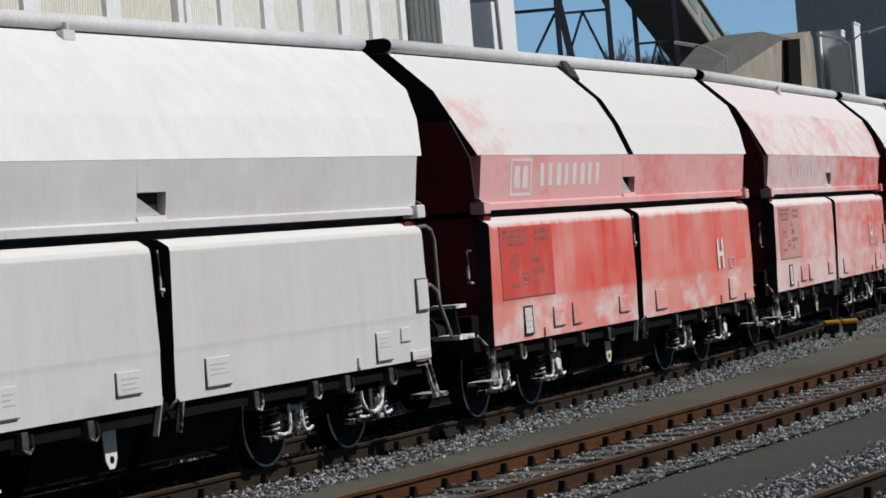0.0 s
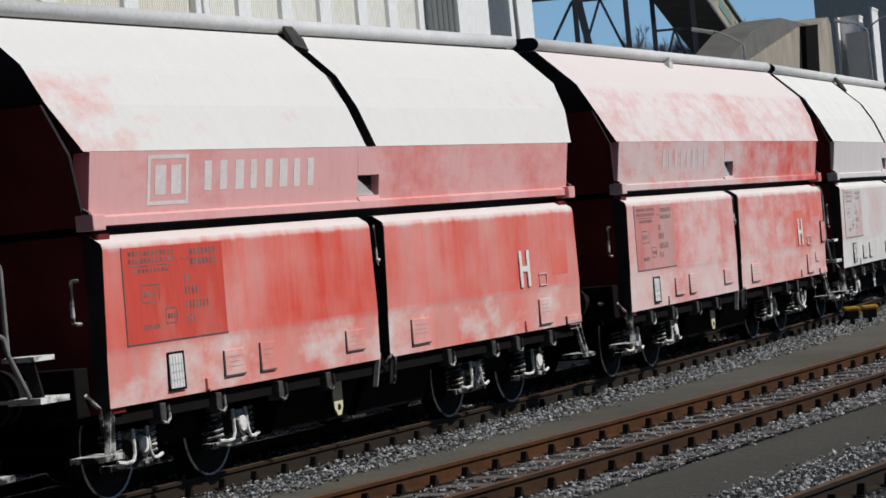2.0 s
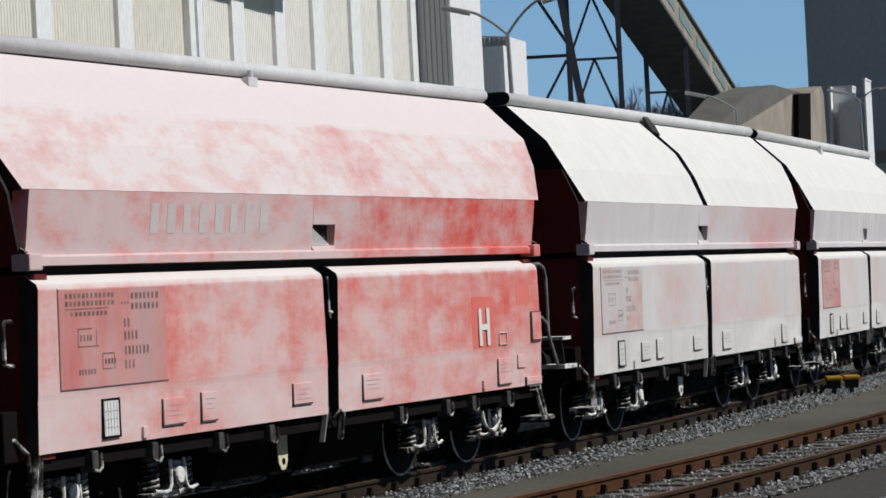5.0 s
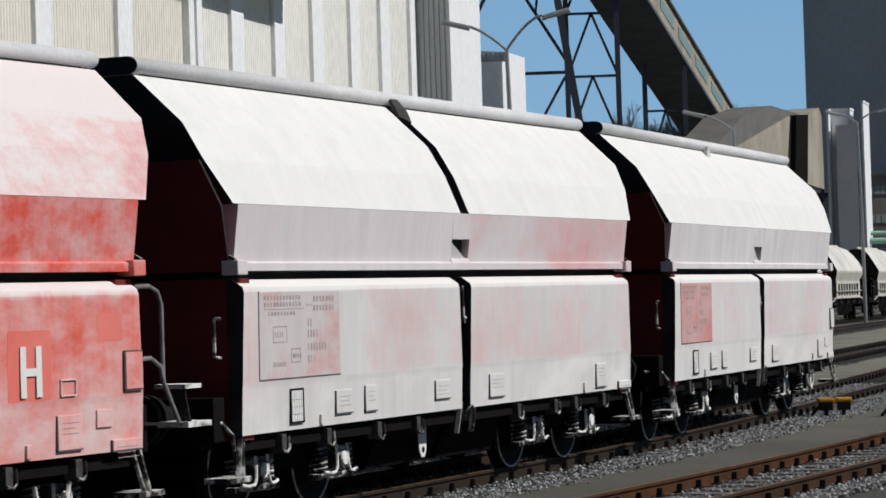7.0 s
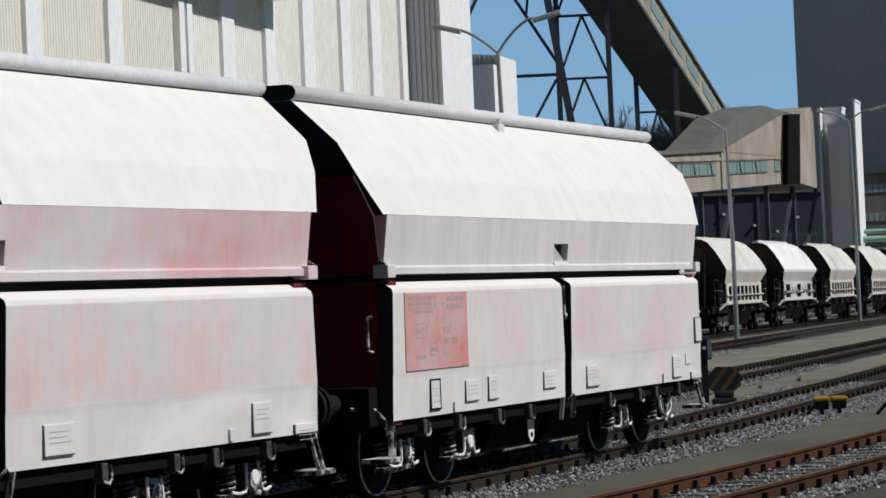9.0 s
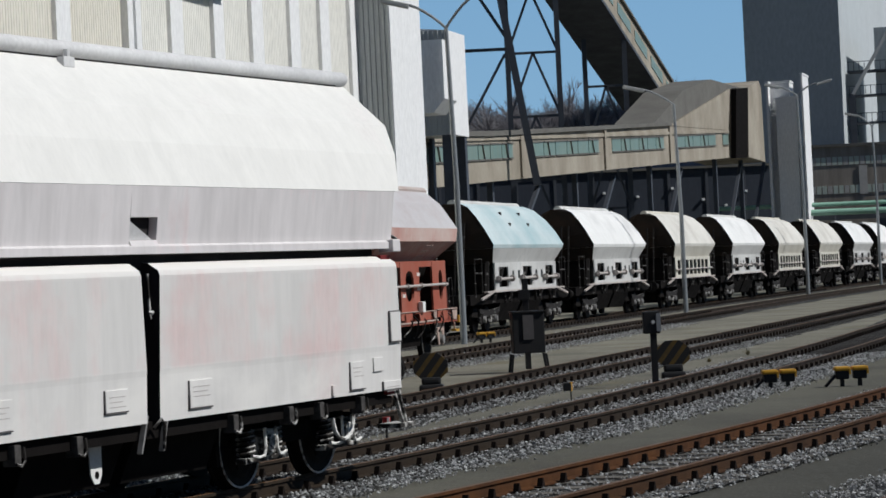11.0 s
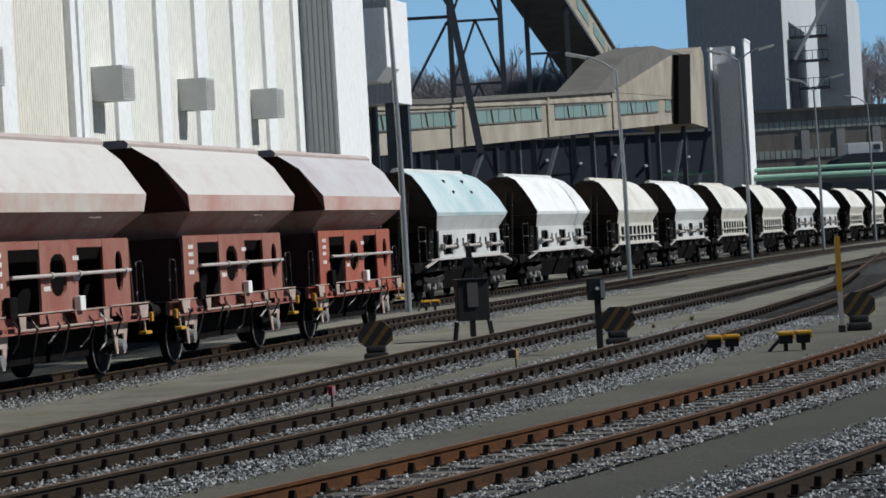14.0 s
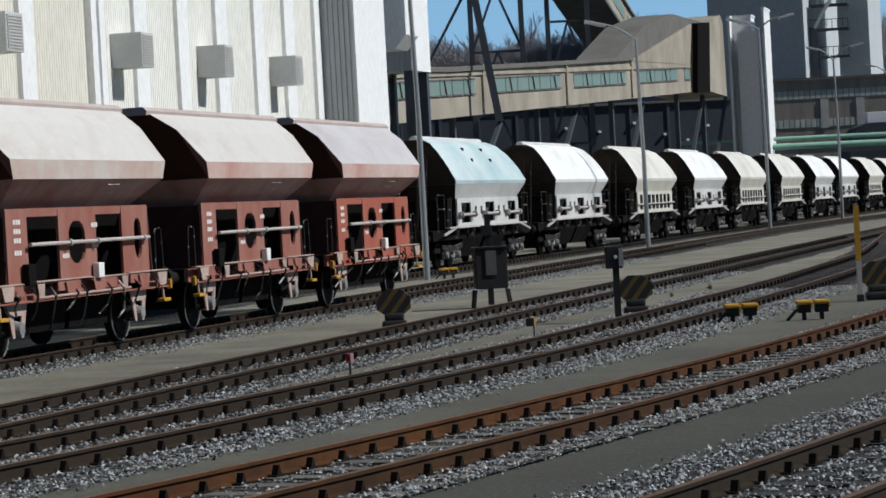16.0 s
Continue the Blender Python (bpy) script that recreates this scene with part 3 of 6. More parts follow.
            bm_bar(bm, (e * (HALF - 0.1), s * 1.38, 0.86), (e * (HALF + 0.02), s * 1.43, 0.45), 0.05, 0.02)
            bm_bar(bm, (e * (HALF - 0.02), s * 1.40, 0.86), (e * (HALF + 0.10), s * 1.43, 0.45), 0.05, 0.02)
            part("step", bm, M_DUSTY_METAL, w, "dust-patched steel footstep")
        bm = bmesh.new()
        bm_rod(bm, (e * (HALF + 0.2), 0, 0.98), (e * (PITCH / 2), 0, 0.95), 0.06, 8)
        bm_box(bm, *sorted((e * (PITCH / 2 - 0.3), e * (PITCH / 2))), -0.07, 0.07, 0.85, 1.05, bevel=0.02)
        part("coupling", bm, M_WHEEL, w, "greasy screw coupling")
        bm = bmesh.new()
        bm_tube(bm, [(e * (HALF + 0.25), -0.45, 0.95), (e * (HALF + 0.55), -0.5, 0.75), (e * (PITCH / 2 - 0.05), -0.45, 0.62)], 0.03, 8)
        part("brake_hose", bm, M_DARK, w)
    # platform end at +x: rails and steps
    for s in (-1, 1):
        x = HALF + 0.28
        if seed not in (1, 3):
            continue
        bm = bmesh.new()
        bm_tube(bm, [(HALF - 0.03, s * 1.36, 2.26), (x, s * 1.36, 2.27), (x + 0.14, s * 1.36, 2.22), (x + 0.2, s * 1.36, 2.10), (x + 0.2, s * 1.36, 1.42), (x + 0.44, s * 1.36, 1.05)], 0.022, 8)
        bm_tube(bm, [(HALF - 0.03, s * 1.36, 1.62), (x, s * 1.36, 1.63), (x + 0.16, s * 1.36, 1.55), (x + 0.2, s * 1.36, 1.42)], 0.022, 8)
        part("handrail", bm, M_TUBE, w, "dusty tube handrail")
        bm = bmesh.new()
        for x0, x1, z0, z1 in ((x + 0.42, x + 0.70, 1.34, 1.38), (x + 0.46, x + 0.86, 0.99, 1.04)):
            tread = bmesh.new()
            bm_box(tread, x0, x1, min(s * 1.12, s * 1.45), max(s * 1.12, s * 1.45), z0, z1)
            part("tread", tread, M_BRIGHT, w, "dust-white step tread")
        bm_bar(bm, (x + 0.46, s * 1.36, 1.34), (x + 0.56, s * 1.36, 1.02), 0.12, 0.02)
        bm_bar(bm, (x - 0.2, s * 1.30, 1.06), (x + 0.5, s * 1.36, 1.02), 0.05, 0.03)
        part("platform_step", bm, M_STEP, w, "grimy platform step with dusty edges")
    for s in (-1, 1):
        bm = bmesh.new()
        xx = -HALF - 0.08
        bm_tube(bm, [(xx + 0.04, s * 1.25, 1.95), (xx - 0.06, s * 1.25, 1.95), (xx - 0.08, s * 1.25, 1.9), (xx - 0.08, s * 1.25, 1.6), (xx + 0.04, s * 1.25, 1.58)], 0.02, 8)
        part("grab_handle", bm, M_DUSTY_METAL, w)
    # side flaps
    for s in (-1, 1):
        for x0, x1 in ((-HALF, -0.18), (0.06, HALF)):
            bm = bmesh.new()
            o = door_outline(s)
            bm_prism(bm, o, [x0 + (0.05 if k in (4, 5, 6, 7) else 0) for k in range(8)], [x1 - (0.05 if k in (4, 5, 6, 7) else 0) for k in range(8)])
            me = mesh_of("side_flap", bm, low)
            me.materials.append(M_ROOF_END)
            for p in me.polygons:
                # flap ends coloured as dark as the shaded gap
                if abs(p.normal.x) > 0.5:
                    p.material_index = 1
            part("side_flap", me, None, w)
        for a, b in ((-0.16, -0.30), (0.22, 0.10)):
            bm = bmesh.new()
            bm_bar(bm, (a, s * 1.41, 0.92), (b, s * 1.41, 0.58), 0.05, 0.025)
            part("flap_arm", bm, M_TUBE, w, "dusty flap linkage arm")
        bm = bmesh.new()
        bm_tube(bm, [(-0.04, s * 1.42, 0.80), (0.02, s * 1.47, 0.88), (0.08, s * 1.47, 0.82), (0.10, s * 1.44, 0.60)], 0.015, 6)
        part("linkage_wire", bm, M_DUSTY_METAL, w)
        bm = bmesh.new()
        bm_rod(bm, (-0.03, s * 1.42, 2.22), (-0.01, s * 1.42, 1.80), 0.014, 6)
        bm_rod(bm, (-0.05, s * 1.42, 1.86), (0.03, s * 1.42, 1.86), 0.02, 6)
        part("locking_rod", bm, M_DUSTY_METAL, w)
        # number panel, flush on the slightly leaning flap
        def on_flap(z, out=0.0):
            return s * (1.457 + (z - 1.335) * 0.015 + out)
        def plate(bm, x0, x1, z0, z1, out, thick):
            bm_slab(bm, [(x0, on_flap(z0, out), z0), (x1, on_flap(z0, out), z0), (x1, on_flap(z1, out), z1), (x0, on_flap(z1, out), z1)], (0, s * thick, 0))
        bm = bmesh.new()
        plate(bm, -5.08, -3.33, 1.36, 2.19, -0.002, 0.005)
        panel = part("inscription_panel", bm, sign, w, "painted inscription panel")
        bm = bmesh.new()
        for x0, x1, z0, z1 in ((-5.095, -5.08, 1.35, 2.20), (-5.095, -3.32, 1.347, 1.36)):
            plate(bm, x0, x1, z0, z1, -0.002, 0.007)
        part("panel_edge", bm, M_GREYDARK, w, "dark strip left of and below the panel")
        bm = bmesh.new()
        def bars(x0, z0, n, wide, high, gap):
            for k in range(n):
                a = x0 + k * (wide + gap)
                plate(bm, a, a + wide * rnd.uniform(0.75, 1.1), z0, z0 + high, 0.0035, 0.001)
        for z in (2.115, 2.05):
            bars(-4.98, z, 12, 0.042, 0.042, 0.025)
        bars(-4.98, 2.02, 1, 0.80, 0.01, 0.0)
        bars(-4.90, 1.965, 9, 0.042, 0.036, 0.025)
        bars(-3.92, 2.09, 7, 0.042, 0.055, 0.028)
        bars(-3.92, 2.00, 7, 0.042, 0.055, 0.028)
        bars(-4.08, 2.05, 3, 0.02, 0.02, 0.03)
        for z, n in ((1.85, 2), (1.74, 4), (1.61, 7), (1.49, 3)):
            bars(-4.05, z, n, 0.03, 0.075, 0.032)
        for x0, z0, wide, high in ((-4.80, 1.70, 0.30, 0.15), (-4.42, 1.50, 0.20, 0.13)):
            bars(x0, z0, 1, wide, 0.012, 0)
            bars(x0, z0 + high, 1, wide, 0.012, 0)
            bars(x0, z0, 1, 0.012, high, 0)
            bars(x0 + wide - 0.012, z0, 1, 0.012, high, 0)
            bars(x0 + 0.04, z0 + high * 0.35, 4, 0.03, high * 0.35, 0.02)
        bars(-4.80, 1.47, 6, 0.028, 0.045, 0.02)
        tagged(part("inscription", bm, M_INK if mark else M_INK_PALE, panel, "dark unreadable inscription bars"), kind="stuff")
        # small plates
        for x0, x1, z0, z1 in ((-3.43, -3.05, 0.96, 1.19), (-2.74, -2.45, 0.95, 1.21), (-0.94, -0.54, 0.99, 1.19), (0.60, 1.05, 0.94, 1.20), (4.11, 4.47, 0.91, 1.20), (4.93, 5.38, 0.86, 0.95), (-3.79, -3.71, 0.87, 0.97), (3.66, 3.74, 0.87, 0.98)) + (((4.69, 4.93, 1.07, 1.22),) if not slit else ()):
            bm = bmesh.new()
            y1 = s * 1.435
            bm_box(bm, x0, x1, min(y1, y1 + s * 0.028), max(y1, y1 + s * 0.028), z0, z1, bevel=0.005)
            pl = part("label_holder", bm, low, w, "small dusty label holder")
            if x1 - x0 > 0.25:
                # dark strips left and below stand for the holder's shadow lines
                bm = bmesh.new()
                y2 = y1 + s * 0.004
                for a, b_, c, d in ((x0 - 0.012, x0, z0 - 0.012, z1), (x0 - 0.012, x1, z0 - 0.012, z0)):
                    bm_box(bm, a, b_, min(y2, y2 + s * 0.02), max(y2, y2 + s * 0.02), c, d)
                part("holder_edge", bm, M_GREYDARK, pl)
                bm = bmesh.new()
                y2 = y1 + s * 0.0285
                for k in range(3):
                    bm_box(bm, x0 + 0.06, x1 - 0.06 - 0.05 * (k % 2), min(y2, y2 + s * 0.002), max(y2, y2 + s * 0.002), z1 - 0.068 - k * 0.045, z1 - 0.062 - k * 0.045)
                tagged(part("holder_text", bm, M_FAINT, pl, "faint unreadable bars"), kind="stuff")
        # caged opening
        bm = bmesh.new()
        y1 = s * 1.449
        plate_frame(bm, -4.45, -4.16, 0.91, 1.25, y1, s, 0.02)
        part("cage_frame", bm, M_DARK, w)
        bm = bmesh.new()
        bm_box(bm, -4.435, -4.19, min(y1, y1 + s * 0.0115), max(y1, y1 + s * 0.0115), 0.93, 1.23)
        pl = part("notice_pane", bm, M_WHITE, w, "white notice behind a small wire cage")
        bm = bmesh.new()
        for k in range(5):
            bm_rod(bm, (-4.42 + k * 0.05, y1 + s * 0.0105, 0.93), (-4.42 + k * 0.05, y1 + s * 0.0105, 1.23), 0.004, 5)
        for k in range(3):
            bm_rod(bm, (-4.44, y1 + s * 0.0105, 1.0 + k * 0.07), (-4.20, y1 + s * 0.0105, 1.0 + k * 0.07), 0.004, 5)
        part("cage_wire", bm, M_GREY, pl)
        # lower clamps
        for x in (-4.55, -3.55, -2.35, -1.35, 1.55, 2.75, 3.45, 4.45):
            bm = bmesh.new()
            bm_box(bm, x - 0.05, x + 0.05, min(s * 1.30, s * 1.43), max(s * 1.30, s * 1.43), 0.64, 0.82, bevel=0.012)
            cl = part("flap_clamp", bm, M_CLAMP, w, "dark flap clamp with a dusty edge")
            bm = bmesh.new()
            bm_tube(bm, [(x - 0.05, s * 1.44, 0.66), (x + 0.02, s * 1.45, 0.64), (x + 0.07, s * 1.45, 0.68), (x + 0.07, s * 1.44, 0.80)], 0.013, 6)
            part("hook", bm, M_DUSTY_METAL, cl, "whitened clamp hook")
        # hanging tag
        bm = bmesh.new()
        o = [(-0.74, 0.74), (-0.52, 0.74), (-0.53, 0.42), (-0.58, 0.34), (-0.66, 0.34), (-0.72, 0.42)]
        bm_slab(bm, [(x, s * 1.14, z) for x, z in o], (0, -s * 0.012, 0))
        part("derail_tag", bm, M_WHITE if not mark else M_CREAM, w, "white hanging metal tag")
        bm = bmesh.new()
        bm_rod(bm, (-0.62, s * 1.139, 0.42), (-0.62, s * 1.144, 0.42), 0.035, 12)
        part("tag_hole", bm, M_DARK, w)
        if mark:
            bm = bmesh.new()
            y1 = s * 1.47
            for a, b, c, d in ((3.58, 3.66, 1.37, 1.79), (3.80, 3.88, 1.37, 1.79), (3.66, 3.80, 1.545, 1.61)):
                bm_box(bm, a, b, min(y1, y1 + s * 0.006), max(y1, y1 + s * 0.006), c, d)
            part("letter_h", bm, M_WHITE, w, "white painted letter H")
            for x0, x1, z0, z1 in (((3.42, 4.03, 1.34, 1.92), (4.72, 5.10, 1.80, 2.04)) if seed == 3 else ((4.58, 5.08, 1.46, 1.86),)):
                bm = bmesh.new()
                plate(bm, x0, x1, z0, z1, -0.003, 0.0045)
                part("fresh_patch", bm, M_FRESH, w, "cleaner patch of bright red paint")
            bm = bmesh.new()
            plate_frame(bm, 4.15, 4.38, 1.36, 1.50, y1 - s * 0.006, s, 0.009)
            part("painted_box", bm, M_LOGO, w)
        if not slit:
            bm = bmesh.new()
            y1 = s * 1.47
            bm_box(bm, 5.12, 5.38, min(y1, y1 + s * 0.02), max(y1, y1 + s * 0.02), 1.38, 1.70, bevel=0.006)
            part("document_box", bm, low, w)
            bm = bmesh.new()
            plate_frame(bm, 5.105, 5.395, 1.365, 1.715, y1, s, 0.014)
            part("box_edge", bm, M_GREYDARK, w)
        if logo:
            def mark_bar(bm, x0, x1, z0, z1):
                a, b = (s * (1.395 + (z - 2.49) * 0.1304 + 0.0015) for z in (z0, z1))
                bm_slab(bm, [(x0, a, z0), (x1, a, z0), (x1, b, z1), (x0, b, z1)], (0, s * 0.0015, 0))
            if logo is M_LOGO:
                bm = bmesh.new()
                for x0, x1, z0, z1 in FRAME:
                    mark_bar(bm, x0, x1, z0, z1)
                part("logo_frame", bm, logo, w, "pale painted square frame")
                for x0, x1 in ((-4.34, -4.15), (-4.06, -3.88)):
                    bm = bmesh.new()
                    mark_bar(bm, x0, x1, 2.64, 2.90)
                    part("logo_block", bm, logo, w, "pale painted block")
            for k in range(8):
                bm = bmesh.new()
                mark_bar(bm, -3.46 + k * 0.292, -3.46 + k * 0.292 + rnd.uniform(0.12, 0.17), 2.66, 2.93)
                part("faded_bar", bm, logo, w, "pale bar of faded lettering")
    if not slit:
        for s in (-1, 1):
            bm = bmesh.new()
            bm_tube(bm, [(4.28 + 0.25 * math.cos(a), s * 1.26, 0.62 + 0.24 * math.sin(a)) for a in (math.pi + k * math.pi / 10 for k in range(11))], 0.022, 6)
            part("hose_loop", bm, M_BRIGHT, w, "pale hanging hose loop")
    for s in (-1, 1):
        bm = bmesh.new()
        bm_tube(bm, [(-HALF - 0.35, s * 1.1, 1.0), (-HALF - 0.15, s * 1.3, 0.98), (-HALF - 0.05, s * 1.36, 0.86), (-HALF - 0.02, s * 1.36, 0.62)], 0.02, 6)
        part("end_hose", bm, M_DUSTY_METAL, w)
        bm = bmesh.new()
        bm_bar(bm, (-4.0, s * 1.0, 0.80), (4.0, s * 1.0, 0.80), 0.1, 0.05)
        part("brake_rod", bm, M_DARK, w)
    # chutes and bolsters added to hide the lit ground and darken the underside
    for x0, x1 in ((-1.75, -0.1), (0.1, 1.75)):
        bm = bmesh.new()
        bm_prism(bm, [(-1.15, 0.74), (-0.95, 0.28), (0.95, 0.28), (1.15, 0.74)], x0, x1)
        part("discharge_chute", bm, M_DARK, w, "black discharge chute under the frame")
    for x in (-3.65, 3.65):
        bm = bmesh.new()
        bm_box(bm, x - 0.42, x + 0.42, -0.62, 0.62, 0.22, 0.74)
        part("bogie_bolster", bm, M_DARK, w)
    wheels = [bogie_set(w, x) for x in (-4.55, -2.75, 2.75, 4.55)]
    for x in (-3.65, 3.65):
        for s in (-1, 1):
            bm = bmesh.new()
            o = [(x - 1.15, 0.62), (x + 1.15, 0.62), (x + 1.15, 0.72), (x + 0.35, 0.72), (x + 0.3, 0.42), (x - 0.3, 0.42), (x - 0.35, 0.72), (x - 1.15, 0.72)]
            bm_slab(bm, [(a, s * 0.96, b) for a, b in o], (0, s * 0.05, 0))
            part("bogie_frame", bm, M_DARK, w, "black bogie side frame")
            for q in (-1.38, 1.38):
                bm = bmesh.new()
                bm_box(bm, x + q - 0.04, x + q + 0.04, min(s * 0.72, s * 0.82), max(s * 0.72, s * 0.82), 0.25, 0.65)
                part("brake_block", bm, M_WHEEL, w)
    return w, wheels


# near-black that puts shade into roof and flap ends, gaps and hopper
M_ROOF_END = surface("roof_end_shade", (0.03, 0.026, 0.026), (0.018, 0.015, 0.015), 0.9, 0.0, 2.0, 25.0, 0.003)
# wagon red darkened in the colour itself, for ends and chute backs in shade
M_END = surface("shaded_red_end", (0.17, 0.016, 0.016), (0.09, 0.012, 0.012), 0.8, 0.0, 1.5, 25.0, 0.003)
M_RIDGE = surface("ridge_dust", (0.72, 0.715, 0.71), (0.52, 0.52, 0.53), 0.85, 0.0, 1.5, 25.0, 0.004)
M_GREY = surface("galvanised", (0.36, 0.37, 0.38), (0.24, 0.25, 0.26), 0.6, 0.3, 3.0, 30.0, 0.0)
M_INK = surface("worn_ink", (0.15, 0.09, 0.085), (0.34, 0.22, 0.21), 0.8, 0.0, 6.0, 40.0, 0.0, amount=0.9)
M_INK_PALE = surface("dusted_ink", (0.33, 0.27, 0.26), (0.50, 0.44, 0.43), 0.8, 0.0, 6.0, 40.0, 0.0, amount=0.9)
M_FAINT = surface("faint_ink", (0.42, 0.38, 0.37), None, 0.8, 0.0, 6.0, 40.0, 0.0)
M_GREYDARK = surface("faded_black", (0.09, 0.085, 0.085), (0.14, 0.13, 0.13), 0.8, 0.0, 6.0, 40.0, 0.0)
M_WHITE = surface("white_paint", (0.80, 0.79, 0.76), (0.68, 0.66, 0.63), 0.7, 0.0, 6.0, 40.0, 0.0)
M_CREAM = surface("cream_paint", (0.74, 0.66, 0.44), (0.62, 0.55, 0.38), 0.7, 0.0, 6.0, 40.0, 0.0)
M_CLAMP = surface("clamp_grime", (0.03, 0.028, 0.026), (0.14, 0.13, 0.125), 0.8, 0.1, 9.0, 40.0, 0.0, amount=0.7)
M_FRESH = dusty_paint("fresh_red", (0.76, 0.065, 0.035), (0.76, 0.24, 0.20), 0.50, 41, 0.5, 0.0, 0.14)
ROOF = dusty_paint("roof_dust", (0.74, 0.70, 0.68), DUST, 0.95, 3, 0.4)
M_GHOST = surface("ghost_letters", (0.66, 0.60, 0.59), (0.62, 0.50, 0.49), 0.85, 0.0, 3.0, 40.0, 0.0, amount=0.9)
M_LOGO = surface("faded_white", (0.80, 0.76, 0.74), (0.72, 0.52, 0.50), 0.8, 0.0, 5.0, 40.0, 0.0)

WAGONS = []
for args in (
    ("four-axle hopper wagon whitened all over by potash dust", dusty_paint("flap_white_a", (0.58, 0.50, 0.49), (0.62, 0.62, 0.59), 0.85, 1, 0.4, 0.03, 0.12), dusty_paint("bin_grey_a", (0.58, 0.52, 0.53), (0.66, 0.645, 0.645), 0.8, 2, 0.4, 0.0, 0.12), ROOF, dusty_paint("sign_a", (0.5, 0.3, 0.28), (0.62, 0.6, 0.58), 1.0, 3), False, False, None, 1),
    ("red four-axle hopper wagon with a faded white logo and letter H", dusty_paint("flap_red_b", RED, (0.76, 0.36, 0.32), 0.48, 4, 0.75, 0.10, 0.13, 0.1), dusty_paint("bin_red_b", (0.74, 0.13, 0.105), (0.76, 0.42, 0.41), 0.92, 5, 0.35, 0.0, 0.12, 0.42, -0.075, 0.2), dusty_paint("roof_pink_b", (0.72, 0.28, 0.26), (0.69, 0.685, 0.66), 0.80, 6, 0.15, 0.0, 0.12, 0.5, 0.06, -4.2, 0.2), dusty_paint("sign_b", (0.66, 0.075, 0.05), (0.62, 0.28, 0.24), 0.3, 7), True, True, M_LOGO, 2),
    ("pinkish-red four-axle hopper wagon half covered in pale dust", dusty_paint("flap_red_c", (0.74, 0.11, 0.075), (0.72, 0.52, 0.50), 0.66, 8, 0.45, 0.05, 0.11, 0.42, -0.055, 1.2), dusty_paint("bin_red_c", (0.74, 0.09, 0.06), (0.68, 0.53, 0.52), 0.76, 9, 0.45, 0.0, 0.10, 0.42, -0.135, 0.75), dusty_paint("roof_pink_c", (0.70, 0.32, 0.30), (0.71, 0.645, 0.63), 0.66, 10, 0.10, 0.0, 0.11, 0.55, -0.03, 0.5, 0.25), dusty_paint("sign_c", (0.60, 0.20, 0.18), (0.62, 0.38, 0.36), 0.5, 11), False, True, M_GHOST, 3),
    ("dust-white four-axle hopper wagon with a split roof and pink stains", dusty_paint("flap_white_d", (0.66, 0.38, 0.37), (0.66, 0.65, 0.63), 0.82, 12, 0.7, 0.10, 0.12, 0.1, -0.05, 0.0), dusty_paint("bin_pink_d", (0.70, 0.34, 0.34), (0.66, 0.63, 0.63), 0.92, 13, 0.5, 0.0, 0.12, 0.15, -0.11, -0.1), ROOF, dusty_paint("sign_d", (0.62, 0.17, 0.15), (0.58, 0.54, 0.53), 0.76, 14, 0.5, 0.0, 0.09, 0.3), True, False, None, 4),
    ("last dust-white four-axle hopper wagon with a red inscription panel", dusty_paint("flap_white_e", (0.66, 0.42, 0.41), (0.66, 0.65, 0.63), 0.80, 15, 0.6, 0.08, 0.13, 0.1), dusty_paint("bin_pink_e", (0.64, 0.50, 0.50), (0.70, 0.67, 0.67), 0.85, 16), ROOF, dusty_paint("sign_e", (0.60, 0.17, 0.15), (0.60, 0.50, 0.48), 0.58, 17, 0.6, 0.0, 0.12, 0.25), False, False, None, 5),
):
    WAGONS.append(hopper_wagon(*args))

# ---- the works behind the yard ----
def axes(x, y, degrees):
    return Matrix.Translation((x, y, 0)) @ Matrix.Rotation(radians(degrees), 4, "Z")


M_CLAD = surface("beige_cladding", (0.80, 0.765, 0.68), (0.70, 0.655, 0.56), 0.6, 0.0, 0.25, 6.0, 0.003, (1, 1, 0.25))
M_CLAD_PALE = surface("pale_cladding", (0.86, 0.845, 0.79), (0.78, 0.76, 0.69), 0.6, 0.0, 0.25, 6.0, 0.003, (1, 1, 0.25))
M_PILASTER = surface("white_render", (0.86, 0.86, 0.86), (0.78, 0.78, 0.78), 0.7, 0.0, 0.3, 8.0, 0.004, (1, 1, 0.3))
M_GREYCLAD = surface("grey_cladding", (0.42, 0.44, 0.44), (0.34, 0.36, 0.36), 0.6, 0.1, 0.3, 8.0, 0.003, (1, 1, 0.25))
M_VENT = surface("vent_sheet", (0.60, 0.61, 0.60), (0.5, 0.5, 0.49), 0.6, 0.2, 1.0, 14.0, 0.002)
M_LOUVRE = surface("louvre", (0.55, 0.53, 0.50), (0.4, 0.38, 0.36), 0.6, 0.1, 1.0, 14.0, 0.0)
M_GREENISH = surface("greenish_soffit", (0.42, 0.52, 0.44), None, 0.7, 0.0, 0.5, 9.0, 0.0)
M_CONCRETE = surface("weathered_concrete", (0.40, 0.36, 0.295), (0.20, 0.172, 0.135), 0.9, 0.0, 0.35, 6.0, 0.01, (1, 1, 0.5), amount=0.85)
M_ROOFING = surface("grey_roofing", (0.16, 0.155, 0.14), (0.10, 0.095, 0.09), 0.85, 0.0, 0.4, 6.0, 0.01)
M_DIRTYGLASS = surface("dusty_green_glass", (0.16, 0.25, 0.22), (0.30, 0.34, 0.29), 0.35, 0.0, 0.8, 4.0, 0.0, (2.5, 2.5, 0.3))
M_STEEL = surface("dark_steelwork", (0.085, 0.095, 0.115), (0.06, 0.066, 0.08), 0.6, 0.3, 0.8, 9.0, 0.0)
